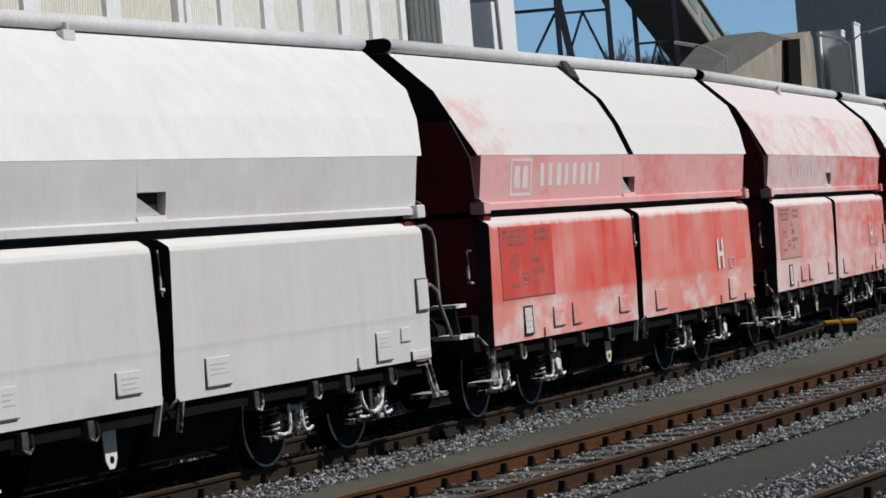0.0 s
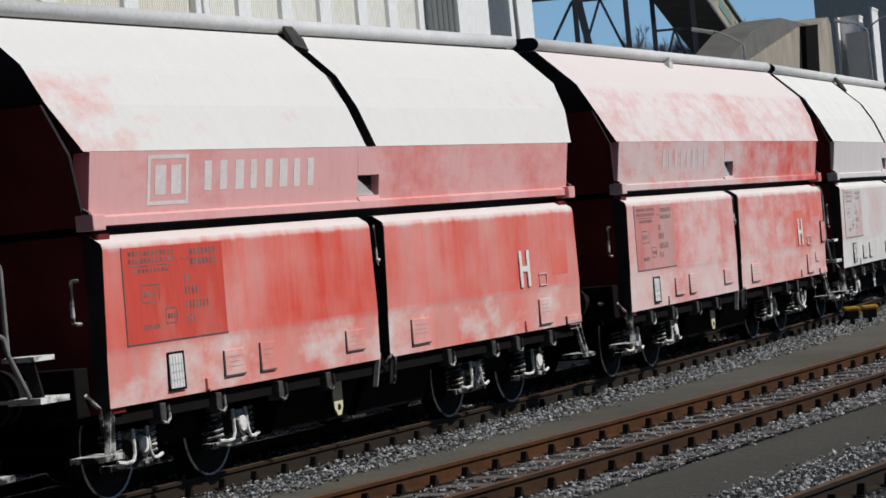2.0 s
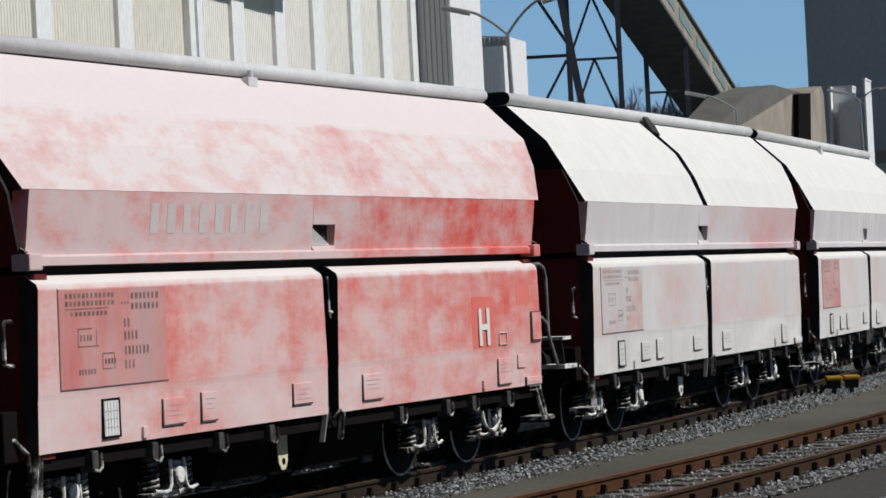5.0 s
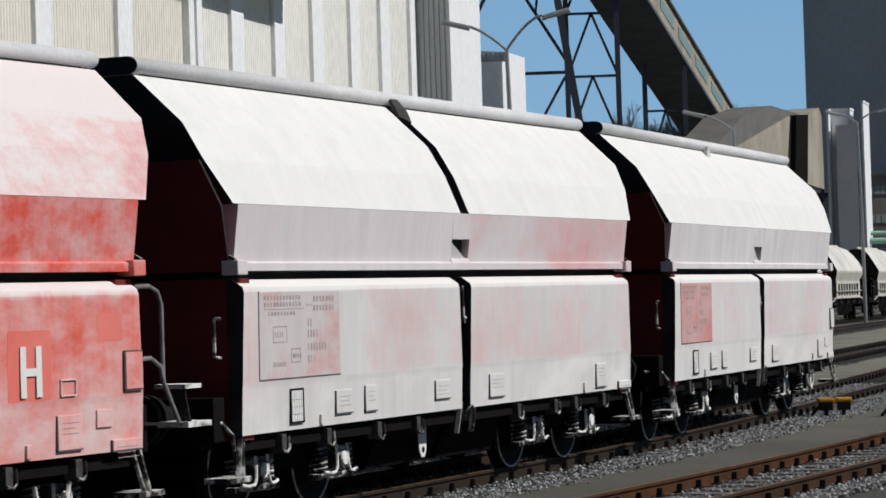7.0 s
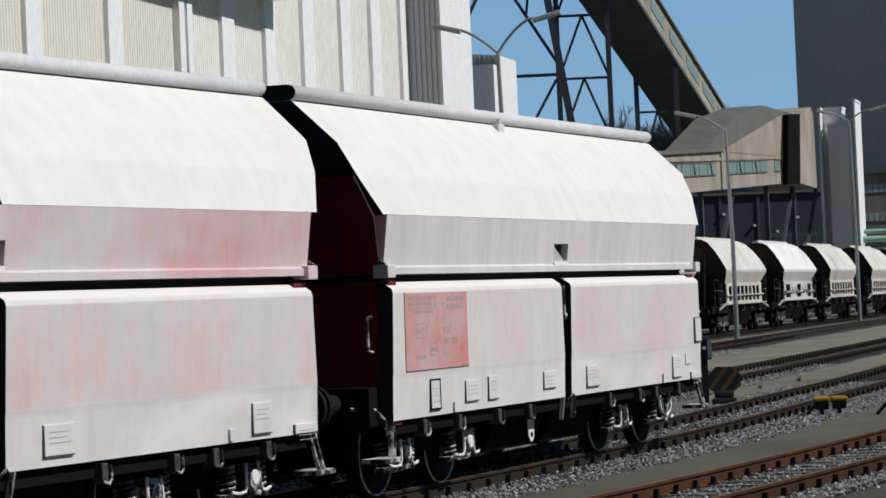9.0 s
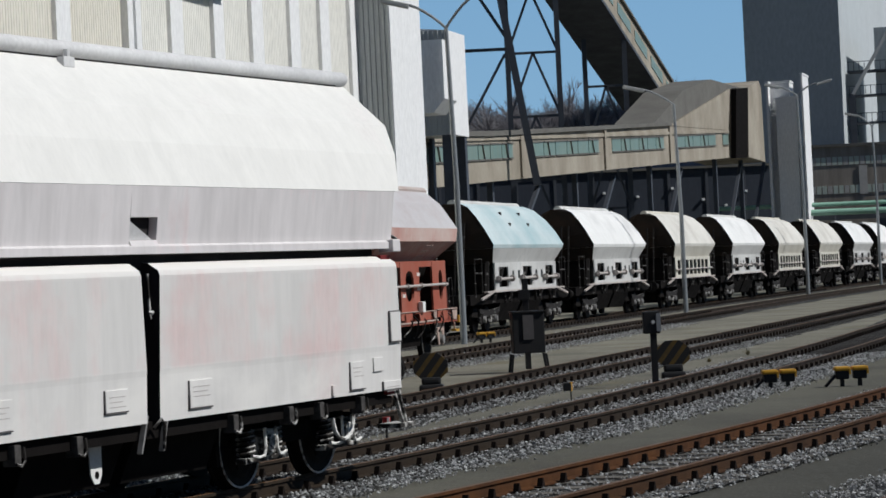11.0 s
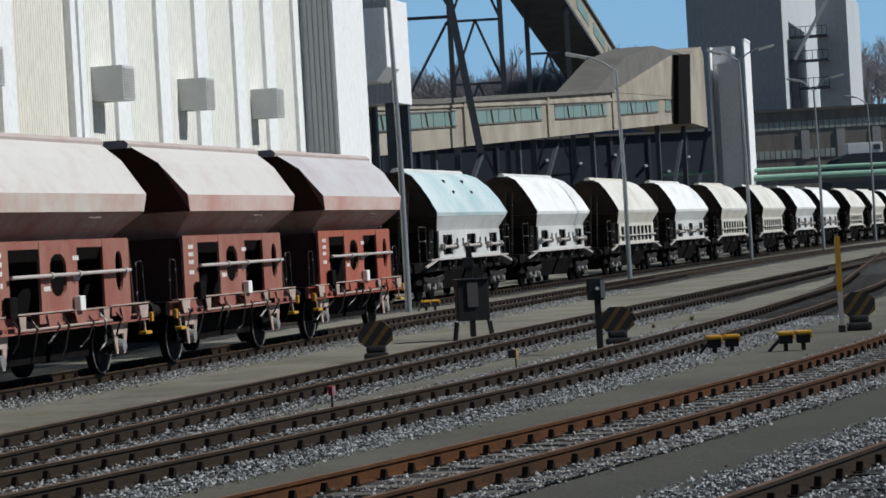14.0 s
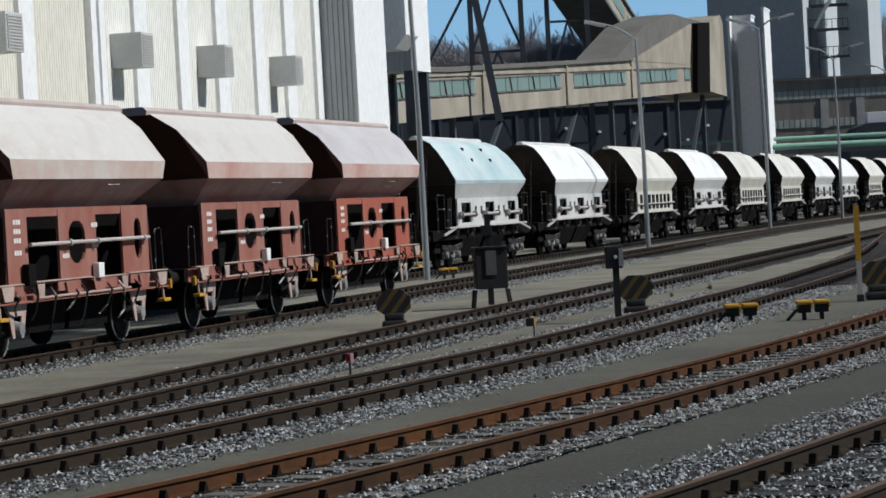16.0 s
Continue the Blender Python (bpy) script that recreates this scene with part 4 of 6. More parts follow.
# wall blue darkened to hold the shade under the gallery; the bunker shares it
M_SLATE = surface("shaded_hall_blue", (0.045, 0.055, 0.075), (0.03, 0.036, 0.05), 0.8, 0.0, 0.2, 4.0, 0.005, (1, 1, 0.3))
M_TOWER = surface("tower_render", (0.50, 0.535, 0.55), (0.42, 0.45, 0.465), 0.85, 0.0, 0.08, 3.0, 0.01, (1, 1, 0.4))
M_GRIME = surface("grimy_wall", (0.36, 0.32, 0.275), (0.20, 0.175, 0.15), 0.9, 0.0, 0.4, 4.0, 0.01, (3, 3, 0.3), amount=0.9)
M_PALEGLASS = surface("pale_dusty_glass", (0.58, 0.64, 0.56), (0.40, 0.46, 0.40), 0.4, 0.0, 0.8, 4.0, 0.0, (2.5, 2.5, 0.3))
M_GREEN = surface("green_pipe", (0.30, 0.50, 0.40), (0.18, 0.36, 0.27), 0.5, 0.0, 0.6, 6.0, 0.0)
M_POLE = surface("galvanised_pole", (0.34, 0.36, 0.37), (0.25, 0.26, 0.27), 0.5, 0.6, 1.0, 20.0, 0.0)
# twig brown paled towards grey, distance haze put into the colour
M_TWIG = surface("hazy_bare_twigs", (0.31, 0.295, 0.31), (0.22, 0.21, 0.225), 0.9, 0.0, 0.2, 2.0, 0.0)


def corrugated(bm, x0, x1, y, z0, z1, pitch=0.26, depth=0.035):
    """A sheet with trapezoid ribs between x0 and x1, facing -y."""
    xs, x = [], x0
    while x < x1 - 0.01:
        for f, d in ((0.0, 0.0), (0.5, 0.0), (0.62, depth), (0.88, depth)):
            if x + f * pitch < x1:
                xs.append((x + f * pitch, y - d))
        x += pitch
    xs.append((x1, y))
    lo = [bm.verts.new((a, b, z0)) for a, b in xs]
    hi = [bm.verts.new((a, b, z1)) for a, b in xs]
    for i in range(len(xs) - 1):
        bm.faces.new((lo[i], lo[i + 1], hi[i + 1], hi[i]))


PILASTERS = ((-52.6, -50.9), (-44.4, -42.8), (-36.3, -34.7), (-28.2, -26.6), (-20.18, -18.73), (-12.17, -10.67), (-4.5, -2.9), (1.19, 2.82), (7.11, 8.57), (12.83, 14.61), (19.09, 20.74), (24.49, 26.17), (30.2, 31.45))


def silo_hall():
    b = thing("silo_hall", axes(-14.79, 118.32, 77.07), "tall storage hall with beige corrugated cladding and white pilasters", "industrial building")
    bm = bmesh.new()
    bm_box(bm, -52, 31.4, 0.12, 26, -0.2, 46)
    part("wall", bm, M_PILASTER, b)
    for x0, x1 in PILASTERS:
        bm = bmesh.new()
        if x0 == -4.5:
            bm_box(bm, x0, x0 + 0.62, -0.28, 0.16, -0.2, 46)
            part("pilaster", bm, M_PILASTER, b, "slim white pilaster half")
            bm = bmesh.new()
            bm_box(bm, x0 + 0.62, x0 + 0.95, -0.08, 0.16, -0.2, 46)
            part("joint", bm, M_PILASTER, b)
            bm = bmesh.new()
            bm_box(bm, x0 + 0.95, x1, -0.28, 0.16, -0.2, 46)
        else:
            bm_box(bm, x0, x1, -0.15, 0.16, -0.2, 46)
        part("pilaster", bm, M_PILASTER, b, "white vertical pilaster")
    for k, ((_, x0), (x1, _)) in enumerate(zip(PILASTERS, PILASTERS[1:])):
        bm = bmesh.new()
        corrugated(bm, x0, x1, 0.06, -0.2, 46)
        part("cladding_panel", bm, M_CLAD if k < 6 else M_CLAD_PALE, b, "beige corrugated cladding panel" if k < 6 else "pale cladding panel")
    for x0, x1 in ((-16.6, -14.9), (-1.5, 0.0), (10.15, 11.4), (21.95, 23.2)):
        bm = bmesh.new()
        bm_box(bm, x0, x1, -1.40, 0.1, 9.0, 10.52, bevel=0.03)
        v = part("vent_box", bm, M_VENT, b, "grey box-shaped wall vent")
        bm = bmesh.new()
        for k in range(11):
            bm_box(bm, x0 + 0.1, x1 - 0.1, -1.44, -1.40, 9.12 + k * 0.122, 9.19 + k * 0.122)
        tagged(part("louvre", bm, M_LOUVRE, v, "slatted louvre front"), kind="stuff")
    bm = bmesh.new()
    bm_box(bm, -11.0, 8.4, -1.6, 0.1, 16.85, 26)
    part("projecting_bay", bm, M_PILASTER, b, "projecting white upper bay")
    bm = bmesh.new()
    bm_box(bm, -11.0, 8.42, -1.62, 0.1, 16.75, 16.84)
    part("soffit", bm, M_GREENISH, b, "greenish soffit edge")
    # stair tower beside the hall
    bm = bmesh.new()
    bm_box(bm, 31.5, 38.2, -2.05, 20, -0.2, 46)
    part("stair_tower", bm, M_PILASTER, b, "white projecting stair tower")
    side = bmesh.new()
    corrugated(side, 0, 2.0, 0, -0.2, 46, 0.3, 0.05)
    me = mesh_of("tower_cladding", side, M_GREYCLAD)
    cl = part("tower_cladding", me, None, b, "grey corrugated side cladding in shade")
    cl.matrix_basis = Matrix.Translation((31.44, 0, 0)) @ Matrix.Rotation(radians(-90), 4, "Z")
    # small chamfered annex and the hanging conveyor house
    bm = bmesh.new()
    bm_prism(bm, [(-2.6, 16.0), (-2.6, 12.5), (-1.9, 11.7), (1.0, 11.7), (1.0, 16.0)], 41.0, 44.0)
    part("annex", bm, M_PILASTER, b, "small white annex with a chamfered base")
    bm = bmesh.new()
    bm_prism(bm, [(-1.27, 10.75), (-1.27, 17.15), (3.85, 17.65), (3.85, 10.75)], 47.65, 52.2)
    part("transfer_house", bm, M_PILASTER, b, "white hanging transfer house")
    side = bmesh.new()
    corrugated(side, 0, 5.0, 0, 10.72, 17.15, 0.3, 0.05)
    cl = part("transfer_cladding", mesh_of("transfer_cladding", side, M_GREYCLAD), None, b, "grey corrugated end cladding")
    cl.matrix_basis = Matrix.Translation((47.6, 3.77, 0)) @ Matrix.Rotation(radians(-90), 4, "Z")
    for x, y in ((48.2, -0.9), (51.6, -0.9), (48.2, 1.2), (51.6, 1.2)):
        bm = bmesh.new()
        bm_box(bm, x - 0.3, x + 0.3, y - 0.3, y + 0.3, -0.2, 10.75)
        part("support_column", bm, M_STEEL, b, "dark steel column")


def conveyor_gallery():
    """A long inclined conveyor bridge with a row of dusty windows and its head house."""
    b = thing("conveyor_gallery", axes(-5.6, 165.0, 73.126), "weathered concrete conveyor gallery with dusty green windows", "conveyor bridge")
    bm = bmesh.new()
    bm_slab(bm, [(0, 0, 7.45), (94.2, 0, 12.0), (94.2, 0, 15.5), (70, 0, 14.1), (16, 0, 11.3), (0, 0, 10.8)], (0, 3.2, 0))
    part("gallery_wall", bm, M_CONCRETE, b)
    bm = bmesh.new()
    bm_slab(bm, [(-0.2, -0.25, 10.8), (16, -0.25, 11.3), (70, -0.25, 14.1), (70, -0.25, 14.4), (16, -0.25, 11.65), (-0.2, -0.25, 11.1)], (0, 3.7, 0))
    part("gallery_roof", bm, M_ROOFING, b, "dark flat gallery roof")
    bm = bmesh.new()
    bm_slab(bm, [(0, -0.12, 10.35), (94, -0.12, 14.35), (94, -0.12, 14.6), (0, -0.12, 10.6)], (0, 0.14, 0))
    part("cornice", bm, M_CONCRETE, b)
    for x0, x1, n in ((2.3, 7.2, 2), (11.5, 22.4, 4), (27.0, 45.8, 6), (49.8, 67.6, 6), (72.4, 88.3, 5), (91.4, 94.0, 1)):
        step = (x1 - x0) / n
        for k in range(n):
            a, c = x0 + k * step + 0.08, x0 + (k + 1) * step - 0.08
            za, zc = 9.03 + a * 0.0445, 9.03 + c * 0.0445
            hgt = 1.05
            bm = bmesh.new()
            bm_slab(bm, [(a, -0.05, za), (c, -0.05, zc), (c, -0.05, zc + hgt), (a, -0.05, za + hgt)], (0, 0.08, 0))
            win = part("window", bm, M_DIRTYGLASS, b, "dusty greenish window pane")
            bm = bmesh.new()
            bm_bar(bm, (a, -0.08, za), (c, -0.08, zc), 0.07, 0.1)
            bm_bar(bm, (a, -0.08, za + hgt), (c, -0.08, zc + hgt), 0.07, 0.1)
            if k % 2:
                bm_bar(bm, (a + step * 0.45, -0.07, za + 0.05), (a + step * 0.3, -0.07, za + hgt), 0.16, 0.06)
            part("window_frame", bm, M_ROOFING, win)
    for x in (24.4, 47.6, 69.8):
        bm = bmesh.new()
        bm_box(bm, x - 0.3, x + 0.3, -0.16, 0, 7.6 + x * 0.048, 10.9 + x * 0.05)
        part("wall_rib", bm, M_CONCRETE, b)
    # head house
    bm = bmesh.new()
    bm_slab(bm, [(70, -0.04, 14.1), (94.2, -0.04, 14.6), (95.8, -0.04, 18.6)], (0, 3.5, 0))
    part("head_wall", bm, M_CONCRETE, b)
    bm = bmesh.new()
    bm_slab(bm, [(64.5, 0.1, 14.0), (76.5, 0.1, 17.5), (88.1, 0.1, 19.1), (101.6, 0.1, 19.0), (95.8, 0.1, 18.62), (70, 0.1, 14.15)], (0, 3.6, 0))
    part("head_roof", bm, M_ROOFING, b, "grey sloping head-house roof")
    # black front plate stands for the deep shade of an open recess
    bm = bmesh.new()
    bm_slab(bm, [(94.3, -0.62, 11.9), (100.15, -0.62, 12.1), (101.5, -0.62, 18.95), (95.9, -0.62, 18.55)], (0, 0.5, 0))
    part("loading_shaft", bm, M_DARK, b, "black plate standing for a shaded recess")
    bm = bmesh.new()
    bm_slab(bm, [(100.2, -0.6, 12.2), (108.4, -0.6, 11.9), (108.0, -0.6, 19.2), (107.0, -0.6, 19.95), (101.6, -0.6, 19.0)], (0, 6, 0))
    part("end_block", bm, M_CONCRETE, b, "rounded concrete end block")
    for x in (20, 42, 66, 92, 104):
        bm = bmesh.new()
        z = 7.4 + x * 0.0485
        bm_bar(bm, (x, 1.0, -0.2), (x, 1.0, z), 0.4, 0.4)
        bm_bar(bm, (x, 1.0, 0.0), (x + 12, 1.0, z), 0.3, 0.3)
        part("trestle", bm, M_STEEL, b, "dark steel trestle")


def inclined_conveyor():
    b = thing("inclined_conveyor", Matrix.Identity(4), "steep covered conveyor bridge with a lit concrete side", "conveyor bridge")
    a0, a1 = Vector((20.55, 274.2, 13.0)), Vector((-3.2, 170.0, 36.7))
    run = a1 - a0
    left = Vector((run.y, -run.x, 0)).normalized() * -1.0
    left = left if left.x < 0 else -left
    bm = bmesh.new()
    bm_slab(bm, [a0, a1, a1 + left * 4.6, a0 + left * 4.6], (0, 0, 0.3))
    part("underside", bm, M_STEEL, b, "dark ribbed underside")
    bm = bmesh.new()
    bm_slab(bm, [a0 + Vector((0, 0, 0.3)), a1 + Vector((0, 0, 0.3)), a1 + Vector((0, 0, 2.7)), a0 + Vector((0, 0, 2.7))], left * 0.3)
    wall = part("side_wall", bm, M_CONCRETE, b)
    for k in range(12):
        p, q = a0 + run * (0.06 + k * 0.075), a0 + run * (0.06 + k * 0.075 + 0.055)
        bm = bmesh.new()
        bm_slab(bm, [p + Vector((0, 0, 1.1)), q + Vector((0, 0, 1.1)), q + Vector((0, 0, 2.1)), p + Vector((0, 0, 2.1))], left * -0.05)
        part("window", bm, M_DIRTYGLASS, b, "dusty window strip")
    bm = bmesh.new()
    bm_slab(bm, [a0 + Vector((0.25, 0, 2.7)), a1 + Vector((0.25, 0, 2.7)), a1 + left * 4.8 + Vector((0, 0, 2.7)), a0 + left * 4.8 + Vector((0, 0, 2.7))], (0, 0, 0.22))
    part("roof", bm, M_ROOFING, b, "dark conveyor roof")


def trestle_tower(x0, x1, y, tops, levels, name_label):
    """A braced steel trestle between two legs."""
    b = thing("steel_trestle", Matrix.Identity(4), name_label, "steel trestle", "trestles under the conveyor")
    for x in (x0, x1):
        bm = bmesh.new()
        bm_bar(bm, (x, y, -0.2), (x, y, tops), 0.42, 0.42)
        part("leg", bm, M_STEEL, b)
    mid = (x0 + x1) / 2
    for lo, hi in zip(levels, levels[1:]):
        bm = bmesh.new()
        bm_bar(bm, (x0, y, hi), (x1, y, hi), 0.2, 0.2)
        part("girt", bm, M_STEEL, b)
        for x in (x0, x1):
            bm = bmesh.new()
            bm_bar(bm, (mid, y, hi), (x, y, lo), 0.2, 0.2)
            part("brace", bm, M_STEEL, b)
    return b


def far_works():
    b = trestle_tower(1.0, 5.05, 215, 31, (4.3, 9.4, 14.5, 19.6, 24.65, 29.7), "tall braced steel trestle carrying the steep conveyor")
    for p, q, w in (((0.2, 185, 23.4), (2.5, 185, 8.0), 0.5), ((-2.5, 215, 20.0), (0.8, 215, 20.0), 0.25), ((0.8, 215, 19.6), (-2.8, 215, 13.4), 0.22), ((0.9, 215, 21.0), (-2.8, 215, 27.1), 0.25), ((-1.4, 215, 24.9), (-0.8, 215, 29.5), 0.2), ((-4.4, 215, 28.2), (-7.6, 215, 22.0), 0.28), ((-7.4, 215, 28.4), (-6.2, 215, 24.5), 0.22), ((-9.0, 215, 24.2), (-6.4, 215, 24.4), 0.22), ((-2.8, 215, 27.1), (-4.0, 215, 30), 0.22)):
        bm = bmesh.new()
        bm_bar(bm, p, q, w, w)
        part("diagonal", bm, M_STEEL, b)
    trestle_tower(7.8, 11.3, 235, 22.5, (2.0, 7.3, 12.6, 18.0), "lower braced steel trestle under the conveyor")
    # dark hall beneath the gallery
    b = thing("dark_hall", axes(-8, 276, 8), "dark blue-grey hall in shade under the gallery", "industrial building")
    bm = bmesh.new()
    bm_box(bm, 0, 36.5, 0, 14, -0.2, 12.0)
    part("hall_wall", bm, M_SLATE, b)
    bm = bmesh.new()
    bm_box(bm, -0.2, 36.7, -0.25, 14.2, 12.0, 12.25)
    part("hall_roof", bm, M_ROOFING, b)
    for k in range(9):
        bm = bmesh.new()
        bm_box(bm, 1.5 + k * 4.0, 1.8 + k * 4.0, -0.12, 0.02, -0.2, 12.0)
        part("wall_post", bm, M_STEEL, b)
    # pale boxes added to stand for bright spots on the dark wall
    for x, z in ((18.6, 9.7), (22.1, 9.2), (25.8, 9.9), (29.0, 8.6), (31.4, 7.9), (33.6, 9.3)):
        bm = bmesh.new()
        bm_box(bm, x, x + 0.3, -0.3, -0.02, z, z + 0.25, bevel=0.04)
        part("wall_lamp", bm, M_PILASTER, b, "small pale box standing for a bright spot")
    # bins beside the head house
    for x, y, wide, deep, z, mat, lab in ((26.15, 262, 0.26, 5.2, 19.95, M_PILASTER, "white steel bin column"), (27.05, 262, 2.08, 4.15, 18.3, M_PILASTER, "pale sheet-metal dust bin in shade"), (29.45, 261, 0.21, 5.2, 20.6, M_PILASTER, "tall white bin column"), (26.75, 263.5, 1.97, 3.1, 20.05, M_PILASTER, "short pale bin behind the columns")):
        bm = bmesh.new()
        bm_box(bm, 0, deep, -wide, 0, -0.2, z, bevel=0.04)
        bm_box(bm, -0.06, deep + 0.06, -wide - 0.06, 0.06, z, z + 0.2)
        solid("dust_bin", bm, mat, lab, "silo bin", "bins beside the head house", m=axes(x * 1.038, y * 1.038, 77.07))
    # tall tower
    b = thing("winding_tower", axes(30.9, 331.0, 77.07), "very tall rendered tower, one face in deep shade", "tower")
    bm = bmesh.new()
    bm_box(bm, 0, 98, -11.5, 0.2, -0.2, 62)
    part("tower_wall", bm, M_TOWER, b)
    for x, z in ((10, 17.6), (13, 17.6), (16, 17.6)):
        bm = bmesh.new()
        bm_box(bm, x, x + 2.2, -11.56, -11.45, z, z + 2.4)
        part("tower_window", bm, M_STEEL, b, "small dark tower window")
    b = thing("stair_shaft", axes(48.2, 335.0, 77.07), "narrow stair shaft with outside platforms", "tower")
    bm = bmesh.new()
    bm_box(bm, 0, 22, -2.8, 1, -0.2, 30.4)
    part("shaft_wall", bm, M_TOWER, b)
    for z in (18.6, 22.0, 25.0):
        bm = bmesh.new()
        bm_box(bm, -3.0, 0.0, -0.5, 4.2, z - 0.2, z)
        for k in range(8):
            bm_bar(bm, (-3.0, -0.5 + k * 0.65, z), (-3.0, -0.5 + k * 0.65, z + 1.1), 0.07, 0.07)
        bm_bar(bm, (-3.0, -0.5, z + 1.1), (-3.0, 4.2, z + 1.1), 0.08, 0.08)
        part("platform", bm, M_STEEL, b, "dark steel platform with railing")
    for px, wide, top, say in ((59.6, 0.6, 31.9, "tall dark steel pylon holding the stair bridge"),
                               (42.4, 0.4, 21.5, "short dark steel pylon under the stair flight")):
        bm = bmesh.new()
        bm_box(bm, px - wide, px + wide, 322 - wide, 322 + wide, -0.2, top)
        solid("bridge_pylon", bm, M_STEEL, say, "pylon")
    b = thing("stair_bridge", Matrix.Identity(4), "inclined lattice stair bridge on the tower", "footbridge")
    bm = bmesh.new()
    bm_bar(bm, (42.5, 322, 21.4), (49.0, 322, 32.0), 0.9, 0.35)
    part("stair_flight", bm, M_VENT, b)
    for z in (30.0, 31.8):
        bm = bmesh.new()
        bm_bar(bm, (48.2, 322, z), (60, 322, z), 0.3, 0.3)
        part("chord", bm, M_STEEL, b)
    for k in range(9):
        bm = bmesh.new()
        bm_bar(bm, (48.4 + k * 1.3, 322, 30.0), (48.4 + (k + 1) * 1.3, 322, 31.8), 0.16, 0.16)
        bm_bar(bm, (48.4 + (k + 1) * 1.3, 322, 30.0), (48.4 + k * 1.3, 322, 31.8), 0.16, 0.16)
        part("lattice", bm, M_STEEL, b)
    # low workshop with window bands
    b = thing("workshop", axes(34.0, 301.0, 0), "low grimy workshop with two bands of windows", "industrial building")
    bm = bmesh.new()
    bm_box(bm, 0, 60, 0, 25, -0.2, 14.4)
    part("wall", bm, M_GRIME, b)
    for z, n in ((12.35, 46), (9.15, 22)):
        for k in range(n):
            bm = bmesh.new()
            bm_box(bm, 0.6 + k * 0.62, 1.1 + k * 0.62, -0.06, 0.02, z, z + 0.9)
            part("window", bm, M_PALEGLASS if k % 3 else M_LOUVRE, b, "narrow dusty window")
    for k in range(7):
        bm = bmesh.new()
        bm_box(bm, 6 + k * 4.0, 6.9 + k * 4.0, -0.1, 0.02, 9.0, 12.2)
        part("wall_panel", bm, M_LOUVRE, b)
    bm = bmesh.new()
    bm_box(bm, -0.2, 60.2, -0.3, 25, 14.4, 14.7)
    part("roof", bm, M_ROOFING, b)
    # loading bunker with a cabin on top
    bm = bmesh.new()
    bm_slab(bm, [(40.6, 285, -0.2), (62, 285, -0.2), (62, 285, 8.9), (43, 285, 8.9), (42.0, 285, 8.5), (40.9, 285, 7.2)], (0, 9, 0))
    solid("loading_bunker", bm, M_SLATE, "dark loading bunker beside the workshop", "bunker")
    b = thing("bunker_cabin", Matrix.Translation((42.9, 286, 8.9)), "small white cabin on the loading bunker", "cabin")
    bm = bmesh.new()
    bm_box(bm, 0, 2.4, 0, 2.2, 0, 1.15, bevel=0.05)
    bm_box(bm, 2.45, 3.7, 0, 2.2, 0, 1.15, bevel=0.05)
    part("cabin_body", bm, M_PILASTER, b)
    bm = bmesh.new()
    bm_box(bm, 2.75, 3.45, -0.04, 0.02, 0.35, 0.9)
    part("cabin_window", bm, M_STEEL, b, "dark cabin window")
    # pipe bridge
    b = thing("pipe_bridge", Matrix.Identity(4), "green pipes on a dark pipe bridge", "pipe bridge")
    for p, q, r in (((22, 274, 7.55), (75, 274, 7.2), 0.22), ((29, 273, 6.70), (75, 273, 6.30), 0.32), ((46, 272.6, 6.95), (75, 272.6, 6.75), 0.18)):
        bm = bmesh.new()
        bm_rod(bm, p, q, r, 12)
        part("pipe", bm, M_GREEN, b, "pale green pipe")
    bm = bmesh.new()
    bm_bar(bm, (20, 274.6, 6.2), (75, 274.6, 5.9), 0.3, 0.5)
    part("girder", bm, M_STEEL, b)
    for x in (22, 34, 46, 58):
        bm = bmesh.new()
        bm_box(bm, x - 0.25, x + 0.25, 273.6, 274.2, -0.2, 6.3)
        part("pier", bm, M_STEEL, b)


def street_lamp(x, y, fork, heads, label, r=0.1):
    b = thing("street_lamp", Matrix.Translation((x, y, 0)), label, "street lamp", "lamps along the yard")
    bm = bmesh.new()
    bm_rod(bm, (0, 0, -0.2), (0, 0, fork * 0.5), r, 12, r * 0.85)
    bm_rod(bm, (0, 0, fork * 0.5), (-0.1, 0, fork), r * 0.8, 12, r * 0.6)
    part("pole", bm, M_POLE, b)
    for dx, z in heads:
        s = 1 if dx > 0 else -1
        bm = bmesh.new()
        pts = []
        for k in range(7):
            f = k / 6
            pts.append((-0.1 + (dx - s * 0.36) * f, 0, fork + (z - fork) * (1 - (1 - f) ** 1.6)))
        bm_tube(bm, pts, r * 0.42, 8)
        part("arm", bm, M_POLE, b)
        bm = bmesh.new()
        bm_box(bm, -0.48, 0.48, -0.17, 0.17, -0.07, 0.09, bevel=0.04)
        bmesh.ops.transform(bm, matrix=Matrix.Translation((dx, 0, z + s * 0.0 + 0.02)) @ Matrix.Rotation(-s * 0.25, 4, "Y"), verts=bm.verts[:])
        part("lamp_head", bm, M_LAMP, b, "pale lamp head")


